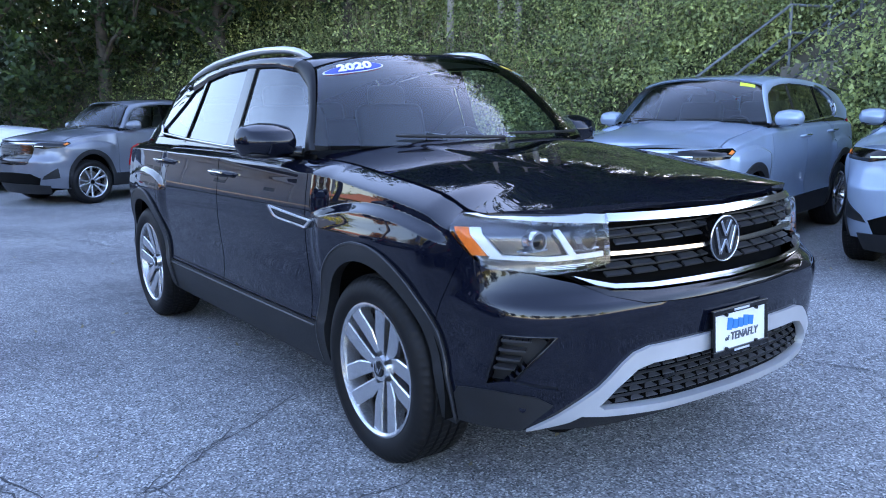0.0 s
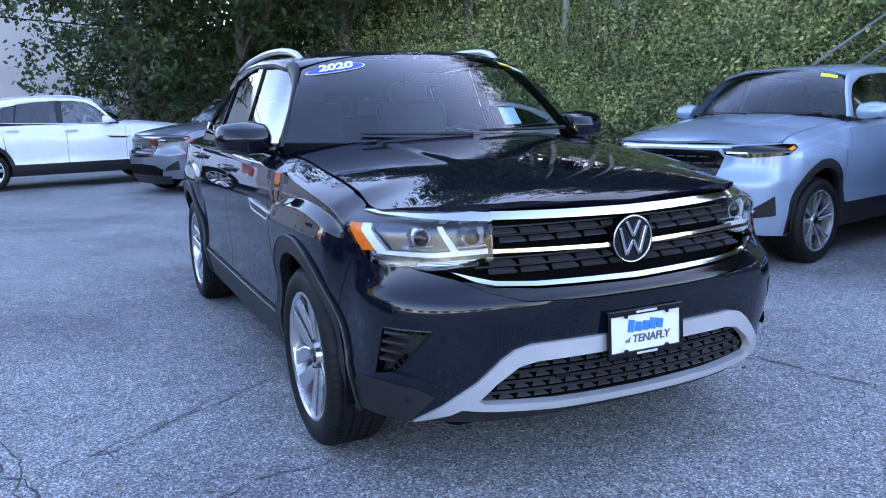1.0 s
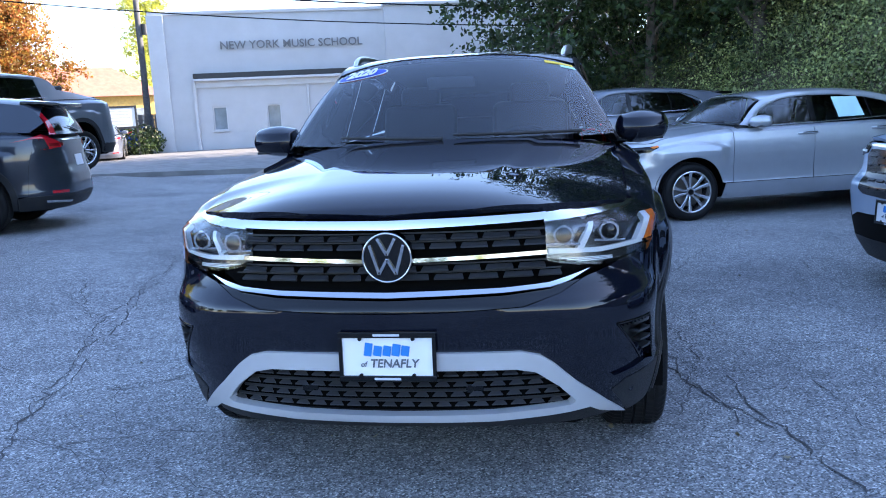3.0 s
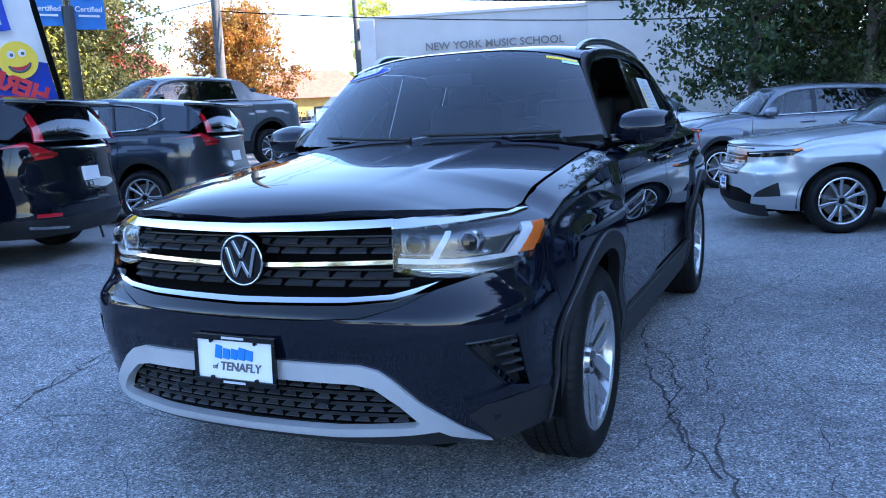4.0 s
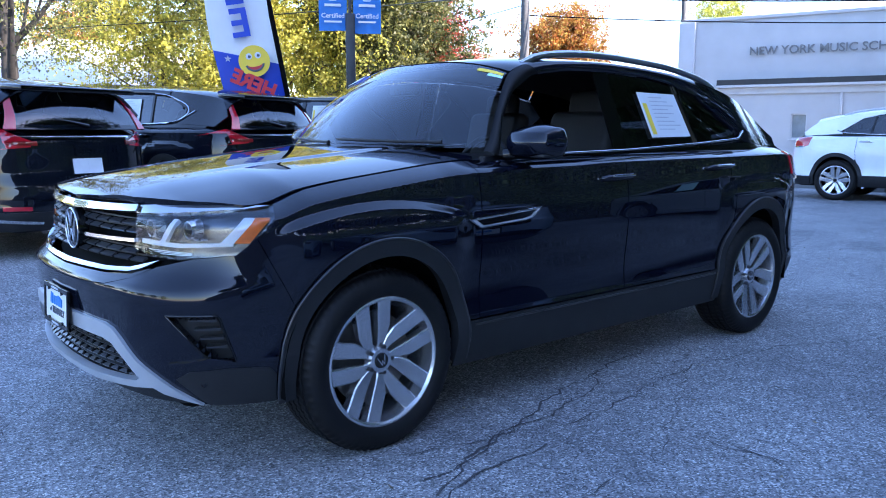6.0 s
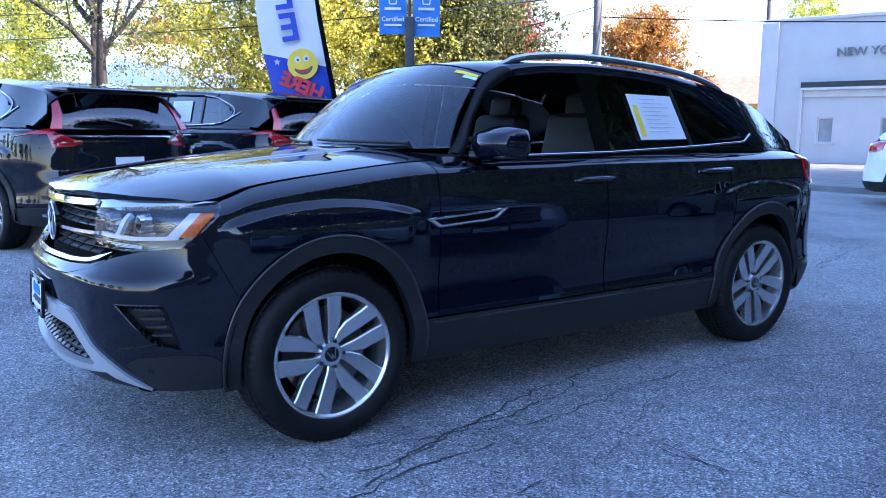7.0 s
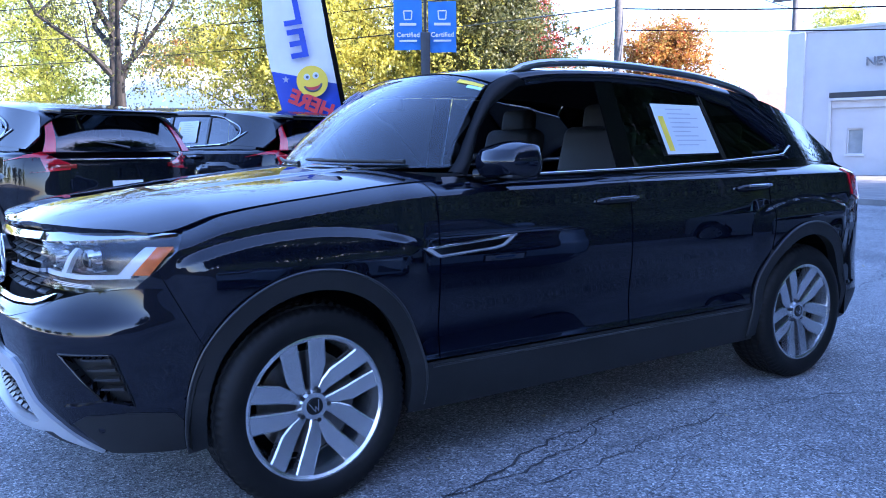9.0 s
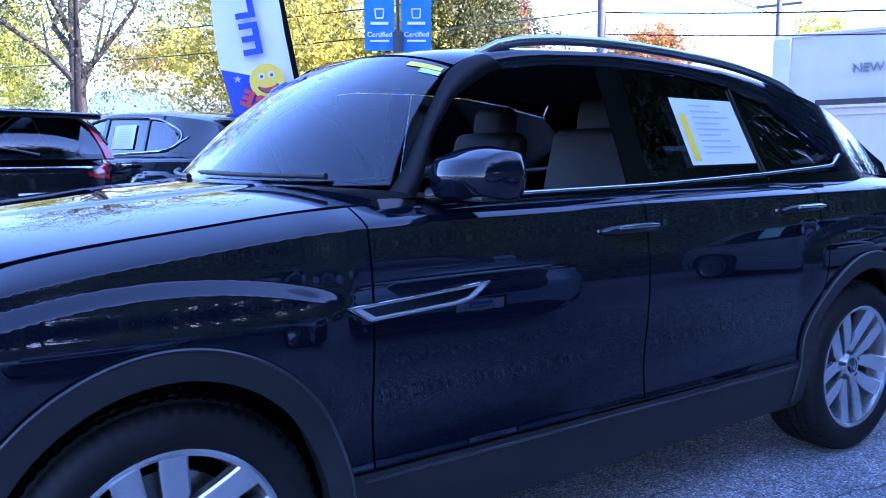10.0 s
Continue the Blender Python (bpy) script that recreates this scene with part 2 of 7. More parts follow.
def sheet(name, polys, surf, du, dv, mat, gap=0.0025, flange=0.012, off=0.0, thick=False):
    """The polygons laid on surf(u, v), cut into small faces, with folded-in edges. off: metres along the outward normal."""
    verts, index, faces = [], {}, []
    for poly in polys:
        poly = [tuple(map(float, p)) for p in poly]
        if area2(poly) < 0:
            poly = poly[::-1]
        if gap:
            poly = shrink(poly, gap)
        us = [p[0] for p in poly]
        for i in range(math.floor(min(us) / du), math.ceil(max(us) / du)):
            col = clip_half(clip_half(poly, 0, i * du, True), 0, (i + 1) * du, False)
            if len(col) < 3:
                continue
            vs = [p[1] for p in col]
            for j in range(math.floor(min(vs) / dv), math.ceil(max(vs) / dv)):
                cell = clip_half(clip_half(col, 1, j * dv, True), 1, (j + 1) * dv, False)
                ids = []
                for p in cell:
                    key = (round(p[0] * 20000), round(p[1] * 20000))
                    if key not in index:
                        index[key] = len(verts)
                        verts.append(p)
                    k = index[key]
                    if k not in ids:
                        ids.append(k)
                if len(ids) >= 3 and abs(area2([verts[k] for k in ids])) > 1e-9:
                    faces.append(ids)
    uv = np.array(verts)
    e = 0.002
    P = surf(uv[:, 0], uv[:, 1])
    du_ = surf(uv[:, 0] + e, uv[:, 1]) - surf(uv[:, 0] - e, uv[:, 1])
    dv_ = surf(uv[:, 0], uv[:, 1] + e) - surf(uv[:, 0], uv[:, 1] - e)
    N = np.cross(du_, dv_)
    N /= np.linalg.norm(N, axis=1)[:, None] + 1e-12
    P = P + N * off
    count = {}
    for f in faces:
        for a, b in zip(f, f[1:] + f[:1]):
            count[(a, b)] = count.get((a, b), 0) + 1
    rim = [(a, b) for (a, b) in count if (b, a) not in count]
    V = [tuple(p) for p in P]
    normals = [tuple(N[k]) for f in faces for k in f]
    allf = [tuple(f) for f in faces]
    if flange:
        inner = {}
        for a, b in rim:
            for k in (a, b):
                if k not in inner:
                    inner[k] = (len(V), len(V) + 1)
                    V.append(tuple(P[k]))
                    V.append(tuple(P[k] - N[k] * flange))
            (a0, a1), (b0, b1) = inner[a], inner[b]
            allf.append((b0, a0, a1, b1))
            t = np.cross(P[b] - P[a], N[a])
            t = t / (np.linalg.norm(t) + 1e-12)
            normals += [tuple(t)] * 4
    return mesh_from(name, V, allf, mat, True, normals)


def arc(cx, cy, rx, ry, a0, a1, n=20):
    return [(cx + rx * math.cos(radians(a0 + (a1 - a0) * i / n)), cy + ry * math.sin(radians(a0 + (a1 - a0) * i / n))) for i in range(n + 1)]

# ---- cars: one shape, drawn at the black SUV's size (front axle at y = 0, nose towards -y) and stretched for the others ----
OUTLINE = [(0, -.952), (.15, -.949), (.30, -.938), (.45, -.915), (.58, -.882), (.69, -.828), (.79, -.75), (.87, -.655), (.925, -.54), (.957, -.40), (.975, -.22), (.985, 0),
           (.988, .6), (.99, 1.4), (.99, 2.3), (.988, 3.0), (.975, 3.28), (.945, 3.50), (.89, 3.67), (.79, 3.81), (.65, 3.91), (.45, 3.97), (.2, 3.99), (0, 3.993)]


class Car:
    def __init__(self, sx=1.0, fo=1.0, wb=2.98, ro=1.0, sz=1.0, roof=None, edge=None, lean=None, tail=None, hood=None, wheel=0.381, cell=0.03, taper=0.13):
        self.taper = taper
        self.sx, self.fo, self.wb, self.ro, self.sz, self.wheel, self.cell = sx, fo, wb, ro, sz, wheel, cell
        p = np.array(OUTLINE)
        t = np.arange(len(p))
        fx, fy = curve(*zip(t, p[:, 0])), curve(*zip(t, p[:, 1]))
        tt = np.linspace(0, len(p) - 1, 800)
        x, y = fx(tt), fy(tt)
        self.s = np.r_[0, np.cumsum(np.hypot(np.diff(x), np.diff(y)))]
        ker = np.ones(25) / 25
        tx, ty = np.gradient(x, self.s), np.gradient(y, self.s)
        tx, ty = (np.convolve(np.pad(a, 12, mode="edge"), ker, "valid") for a in (tx, ty))
        ln = np.hypot(tx, ty)
        self.ox, self.oy, self.nx, self.ny = x, y, ty / ln, -tx / ln
        self.nx[0] = self.nx[-1] = 0
        top = int(np.argmax(x))
        self.of_x = lambda v: float(np.interp(v, x[:400], self.s[:400]))
        self.of_y = lambda v: float(np.interp(v, y, self.s))
        self.front = curve((.18, -.12), (.25, -.075), (.31, -.035), (.37, -.008), (.45, 0), (.58, .004), (.68, .012), (.738, .014), (.766, -.014), (.80, -.046), (.84, -.060), (.9, -.07), (1.0, -.082), (1.06, -.105), (1.2, -.2))
        self.low = curve((.2, -.10), (.27, -.06), (.36, -.032), (.44, -.018), (.475, -.016), (.50, -.021), (.60, -.027), (.76, -.013), (.86, -.007), (.94, -.009), (1.02, -.016), (1.10, -.029), (1.2, -.046), (1.3, -.06))
        self.rear = curve((.2, -.16), (.32, -.06), (.42, -.01), (.55, 0), (.66, -.015), (.80, -.055), (.95, -.07), (1.08, -.085), (1.2, -.15))
        self.shoulder = curve((-.7, .965), (-.45, .99), (-.3, 1.035), (.07, 1.085), (.58, 1.13), (1.2, 1.142), (2.5, 1.15), (3.2, 1.15), (3.9, 1.12))
        self.zroof = curve(*(roof or ((.9, 1.668), (1.1, 1.695), (1.4, 1.714), (1.75, 1.72), (2.3, 1.70), (2.8, 1.652), (3.2, 1.59), (3.46, 1.535))))
        self.edge = edge or [(.64, 1.205), (.70, 1.245), (.80, 1.36), (.90, 1.475), (1.02, 1.600), (1.12, 1.642), (1.3, 1.668), (1.7, 1.680), (2.3, 1.656), (2.8, 1.598), (3.2, 1.510), (3.42, 1.455), (3.74, 1.19)]
        self.zedge = curve(*self.edge)
        self.lean = curve(*(lean or ((.6, .60), (1.02, .52), (1.3, .42), (1.7, .36), (2.3, .395), (2.8, .50), (3.2, .60), (3.75, .75))))
        self.tail = tail or [(3.46, 1.535), (3.60, 1.38), (3.74, 1.24), (3.84, 1.16)]
        self.hood_z = curve(*(hood or ((-.90, 1.034), (-.84, 1.075), (-.72, 1.115), (-.5, 1.15), (-.1, 1.195), (.25, 1.23), (.5, 1.25), (.8, 1.255))))
        ys = np.linspace(-.5, .7, 20)
        e = np.array([self.body(np.array([self.of_y(y)]), self.top(np.array([y])))[0] for y in ys])
        self.hood_x = curve((-.9, .78), *zip(ys + .02, e[:, 0] / self.sx + .0032))

    def warp(self, x, y, z):
        yy = np.where(y < 0, y * self.fo, np.where(y < 2.98, y * self.wb / 2.98, self.wb + (y - 2.98) * self.ro))
        return np.stack([x * self.sx, yy, z * self.sz], -1)

    def top(self, y):
        return self.shoulder(y) + .052

    def body(self, s, z):
        a, sg = np.abs(s), np.where(s < 0, -1.0, 1.0)
        x, y = np.interp(a, self.s, self.ox), np.interp(a, self.s, self.oy)
        nx, ny = np.interp(a, self.s, self.nx), np.interp(a, self.s, self.ny)
        sh = self.shoulder(y)
        over = np.clip((z - sh) / .052, 0, 1.6)
        side = self.low(z) - .105 * over ** 1.35
        for yw in (0.0, 2.98):
            line = 1.036 - .34 * np.abs(y - yw) ** 2.0
            t = np.clip((line - z) / .034, 0, 1)
            t = .6 * t + .4 * t * t * (3 - 2 * t)
            side = side + (.034 if yw == 0 else .022) * smoothstep(.50, .34, np.abs(y - yw)) * (t * smoothstep(.5, .86, z) - .5 * smoothstep(.9, 1.0, z))
        wf, wr = np.where(ny < 0, ny * ny, 0), np.where(ny > 0, ny * ny, 0)
        corner = .040 * np.where(ny < 0, 4 * nx * nx * ny * ny, 0) * smoothstep(.88, .67, z) * smoothstep(.36, .60, z)
        off = corner + wf * self.front(z) + wr * self.rear(z) + nx * nx * side
        return self.warp(sg * (x + nx * off), y + ny * off, z)

    def glass_x(self, y, z):
        return .868 - self.lean(y) * (z - 1.19) - self.taper * smoothstep(3.0, 3.65, y)

    def side(self, u, z, sg):
        y = u * sg
        return self.warp(sg * self.glass_x(y, z), y, z)

    def hood(self, x, y):
        w = self.hood_x(y)
        r = np.clip(np.abs(x) / w, 0, 1.2)
        zc, ze = self.hood_z(y), self.top(y) + .003
        z = zc - (zc - ze) * r ** 2.6
        dome = .011 * smoothstep(.30, .36, np.abs(x) - .10 * (y + .8)) * smoothstep(.62, .40, np.abs(x)) * smoothstep(-.7, .1, y)
        return self.warp(x, y, z - dome * .7 + .004 * smoothstep(.62, .4, np.abs(x)))

    def screen(self, u, v):
        b = np.stack([.855 * u, .36 + .31 * u * u, 1.222 + .0 * u + .012 * u * u], -1)
        t = np.stack([.640 * u, .95 + .075 * u * u, self.zroof(.95) - .005 - (self.zroof(.95) - self.zedge(1.03)) * np.abs(u) ** 3.2], -1)
        v = v[:, None]
        p = b + (t - b) * v
        bulge = 4 * v[:, 0] * (1 - v[:, 0])
        p[:, 1] -= .022 * bulge
        p[:, 2] += .030 * bulge
        return self.warp(p[:, 0], p[:, 1], p[:, 2])

    def roof(self, u, v):
        y0, y1 = .95 + .075 * u * u, self.tail[0][0]
        y = y0 + (y1 - y0) * v
        ze = self.zedge(y)
        x = u * self.glass_x(y, ze)
        return self.warp(x, y, ze + (self.zroof(y) - ze) * (1 - np.abs(u) ** 3.4))

    def back(self, u, v):
        ty, tz = curve(*[(i, p[0]) for i, p in enumerate(self.tail)]), curve(*[(i, p[1]) for i, p in enumerate(self.tail)])
        k = v * (len(self.tail) - 1)
        y, z = ty(k), tz(k)
        w = .60 + .14 * v
        return self.warp(u * w, y - .10 * np.abs(u) ** 2.5 + .0 * v, z - .05 * np.abs(u) ** 3 * (1 - v))

    # points of a panel: ("x", x, z) on the nose, ("y", y, z) on the flank
    def pts(self, seq, sg=1):
        out = []
        for p in seq:
            if p[0] == "x":
                out.append((sg * math.copysign(self.of_x(abs(p[1])), p[1]) if p[1] else 0.0, p[2]))
            elif p[0] == "t":
                out.append((sg * (self.s[-1] - float(np.interp(p[1], self.ox[::-1][:300], (self.s[-1] - self.s)[::-1][:300]))), p[2]))
            else:
                out.append((sg * self.of_y(p[1]), p[2]))
        return out


def resample(seq, n):
    p = np.array(seq, float)
    d = np.r_[0, np.cumsum(np.hypot(*np.diff(p, axis=0).T))]
    t = np.linspace(0, d[-1], n)
    return np.stack([np.interp(t, d, p[:, 0]), np.interp(t, d, p[:, 1])], -1)


def band(name, lower, upper, surf, bulge, mat, sg, span=(0, 60), n=60, k=7):
    """A rounded band of sheet metal between two lines on a surface."""
    a, b = resample(lower, n)[span[0]:span[1]], resample(upper, n)[span[0]:span[1]]
    n, rows = len(a), []
    for j in range(k):
        t = j / (k - 1)
        q = a + (b - a) * t
        P = surf(q[:, 0], q[:, 1])
        rise = bulge * ((4 * t * (1 - t)) ** .6)
        P = P + np.array([sg * .88, 0, .45]) * rise
        rows.append(P)
    edge_in = rows[0] - np.array([sg * .03, 0, 0])
    rows.insert(0, edge_in)
    V = [tuple(p) for r in rows for p in r]
    F = [(j * n + i, j * n + i + 1, (j + 1) * n + i + 1, (j + 1) * n + i) for j in range(len(rows) - 1) for i in range(n - 1)]
    bm = bmesh.new()
    me = mesh_from(name, V, F, mat)
    bm.from_mesh(me)
    bmesh.ops.recalc_face_normals(bm, faces=bm.faces)
    bm.to_mesh(me)
    bm.free()
    return smooth_mesh(me, 50)


def yz(seq):
    return [("y", a, b) for a, b in seq]


def wheel_meshes(R, style, cell):
    """Shared meshes of one wheel, its outer face towards +x; R is the tyre's radius."""
    r = R * .725
    w = .125
    prof = [(-w + .02, r - .012), (-w, r + .006), (-w - .003, r + .020), (-w - .008, r + .030), (-w - .006, R * .86), (-w + .002, R * .92), (-w + .012, R - .018), (-w + .030, R - .004)]
    for k in range(4):
        xa = -w + .046 + k * (2 * w - .092) / 3.75
        prof += [(xa, R), (xa + .030, R + .001), (xa + .032, R - .009), (xa + .039, R - .009)]
    prof += [(w - .030, R - .004), (w - .012, R - .018), (w - .002, R * .92), (w + .006, R * .86), (w + .008, r + .030), (w + .003, r + .020), (w, r + .006), (w - .02, r - .012)]
    seg = 210
    tv, tf = lathe(prof, seg)
    tv, n_ = [Vector(v) for v in tv], len(prof)
    for i in range(seg):          # cross grooves of the shoulders, and sipes in the ribs
        for k in range(n_):
            v = tv[i * n_ + k]
            edge = k in (6, 7, n_ - 8, n_ - 7)
            if edge and i % 3 == 0:
                v.yz = v.yz * (1 - .020)
            elif 8 <= k < n_ - 8 and (k - 8) % 4 < 2 and (i + k // 4) % 3 == 0:
                v.yz = v.yz * (1 - .012)
    tyre = smooth_mesh(mesh_from("tyre", tv, tf, "tyre"), 50)
    bv, bf = lathe([(-w + .02, r - .010), (-.02, r - .045), (w - .045, r - .028), (w - .012, r - .022), (w - .004, r - .012), (w - .006, r - .004), (w - .018, r - .002)], 64)
    barrel = smooth_mesh(mesh_from("rim", bv, bf, "rim"), 40)
    bm = bmesh.new()
    ri, ro = .055, r - .018

    def blade(a, pts, x0, x1, depth):
        """A spoke: (along, across at each edge) stations, dished from x0 at the hub to x1 at the rim."""
        q = Matrix.Rotation(a, 4, "X")
        rows = []
        for d, lo, hi in pts:
            k = (d - ri) / (ro - ri)
            x = x0 + (x1 - x0) * k
            row = [(x - depth, lo + .004, d), (x - .004, lo, d), (x, lo + .006, d), (x, hi - .006, d), (x - .004, hi, d), (x - depth, hi - .004, d)]
            rows.append([bm.verts.new(q @ Vector(p)) for p in row])
        for ra, rb in zip(rows, rows[1:]):
            for i in range(len(ra) - 1):
                bm.faces.new((ra[i], ra[i + 1], rb[i + 1], rb[i]))

    face_x = w - .012
    if style == "blades":
        for k in range(5):
            a = 2 * math.pi * k / 5
            for sg in (-1, 1):
                st = []
                for d, lo, hi, tw in ((ri - .018, .004, .030, 0), (ri + .025, .012, .060, .004), (ri + .075, .016, .082, .012), (ro * .8, .019, .088, .022), (ro, .022, .096, .030)):
                    st.append((d, tw + (lo if sg > 0 else -hi), tw + (hi if sg > 0 else -lo)))
                blade(a, st, face_x - .036, face_x - .002, .045)
    elif style == "ten":
        for k in range(10):
            a = 2 * math.pi * k / 10 + (.08 if k % 2 else -.08)
            blade(a, [(ri - .02, -.012, .012), (ro * .6, -.014, .014), (ro, -.024, .024)], face_x - .03, face_x, .03)
    else:
        for k in range(5):
            a = 2 * math.pi * k / 5
            for sg in (-1, 1):
                blade(a, [(ri - .02, sg * .014 - .012, sg * .014 + .012), (ro * .55, sg * .028 - .016, sg * .028 + .014), (ro, sg * .062 - .022, sg * .062 + .022)], face_x - .03, face_x, .03)
    spokes = bpy.data.meshes.new("spokes")
    bmesh.ops.recalc_face_normals(bm, faces=bm.faces)
    bm.to_mesh(spokes)
    bm.free()
    spokes.materials.append(M["rim"])
    bm = bmesh.new()
    bm_cyl(bm, .062, .050, (face_x - .055, 0, 0), (face_x - .022, 0, 0), 24)
    hub = bpy.data.meshes.new("hub")
    bm.to_mesh(hub)
    bm.free()
    hub.materials.append(M["rim"])
    bm = bmesh.new()
    bm_cyl(bm, .034, .031, (face_x - .024, 0, 0), (face_x - .016, 0, 0), 24)
    cap = bpy.data.meshes.new("centre_cap")
    bm.to_mesh(cap)
    bm.free()
    cap.materials.append(M["gloss_black"])
    bm = bmesh.new()
    for a0, b0 in (((-.02, .022), (-.006, -.02)), ((.02, .022), (.006, -.02)), ((-.006, -.02), (0, .004)), ((.006, -.02), (0, .004))):
        bm_cyl(bm, .0026, .0026, (face_x - .0155, a0[0], a0[1]), (face_x - .0155, b0[0], b0[1]), 6)
    mark = bpy.data.meshes.new("cap_mark")
    bm.to_mesh(mark)
    bm.free()
    mark.materials.append(M["chrome"])
    bm = bmesh.new()
    bm_cyl(bm, .010, .009, (face_x - .04, 0, 0), (face_x - .022, 0, 0), 6)
    nut = bpy.data.meshes.new("wheel_nut")
    bm.to_mesh(nut)
    bm.free()
    nut.materials.append(M["rim_dark"])
    bm = bmesh.new()
    bm_cyl(bm, r * .70, r * .70, (.005, 0, 0), (.02, 0, 0), 40)
    disc = bpy.data.meshes.new("brake_disc")
    bm.to_mesh(disc)
    bm.free()
    disc.materials.append(M["brake"])
    bm = bmesh.new()
    bm_cyl(bm, r - .04, r - .04, (-.05, 0, 0), (-.045, 0, 0), 40)
    back = bpy.data.meshes.new("wheel_back")
    bm.to_mesh(back)
    bm.free()
    back.materials.append(M["dark_void"])
    for me in (hub, cap, disc):
        smooth_mesh(me, 35)
    return dict(tyre=tyre, rim=barrel, spokes=spokes, hub=hub, centre_cap=cap, cap_mark=mark, wheel_nut=nut, brake_disc=disc, wheel_back=back)


WHEELS = {}


def add_wheels(car, root, style, half, tilt=0.0, detail=True):
    key = (style, round(car.wheel, 3))
    if key not in WHEELS:
        WHEELS[key] = wheel_meshes(car.wheel, style, car.cell)
    me = WHEELS[key]
    for y in (0, car.wb):
        for sg in (1, -1):
            w = part("wheel", me["tyre"], None, root, "")
            w.matrix_basis = pose(sg * half, y, car.wheel - .006, 0, 0, 0 if sg > 0 else 180) @ Matrix.Rotation(radians(17 * sg + 23 * (y > 1)), 4, "X")
            for nm in ("rim", "spokes", "hub", "centre_cap", "brake_disc", "wheel_back") + (("cap_mark",) if detail else ()):
                part(nm, me[nm], None, w)
            if detail:
                for k in range(5):
                    n = part("wheel_nut", me["wheel_nut"], None, w)
                    n.matrix_basis = Matrix.Rotation(2 * math.pi * (k + .5) / 5, 4, "X") @ Matrix.Translation((0, 0, .0575))


def wheel_well(car, y, sg):
    verts, faces = [], []
    cz, R = .37, .455
    pr = arc(0, 0, R, R * 1.03, -8, 188, 20)
    for x in (.52, .952):
        for a, b in pr:
            verts.append(tuple(car.warp(np.array(sg * x), np.array(y + a), np.array(cz + b))))
    n = len(pr)
    for i in range(n - 1):
        faces.append((i, i + 1, n + i + 1, n + i))
    faces.append(tuple(range(n)))
    # near-black lining; the shade of the well is in its colour
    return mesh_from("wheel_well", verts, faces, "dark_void")


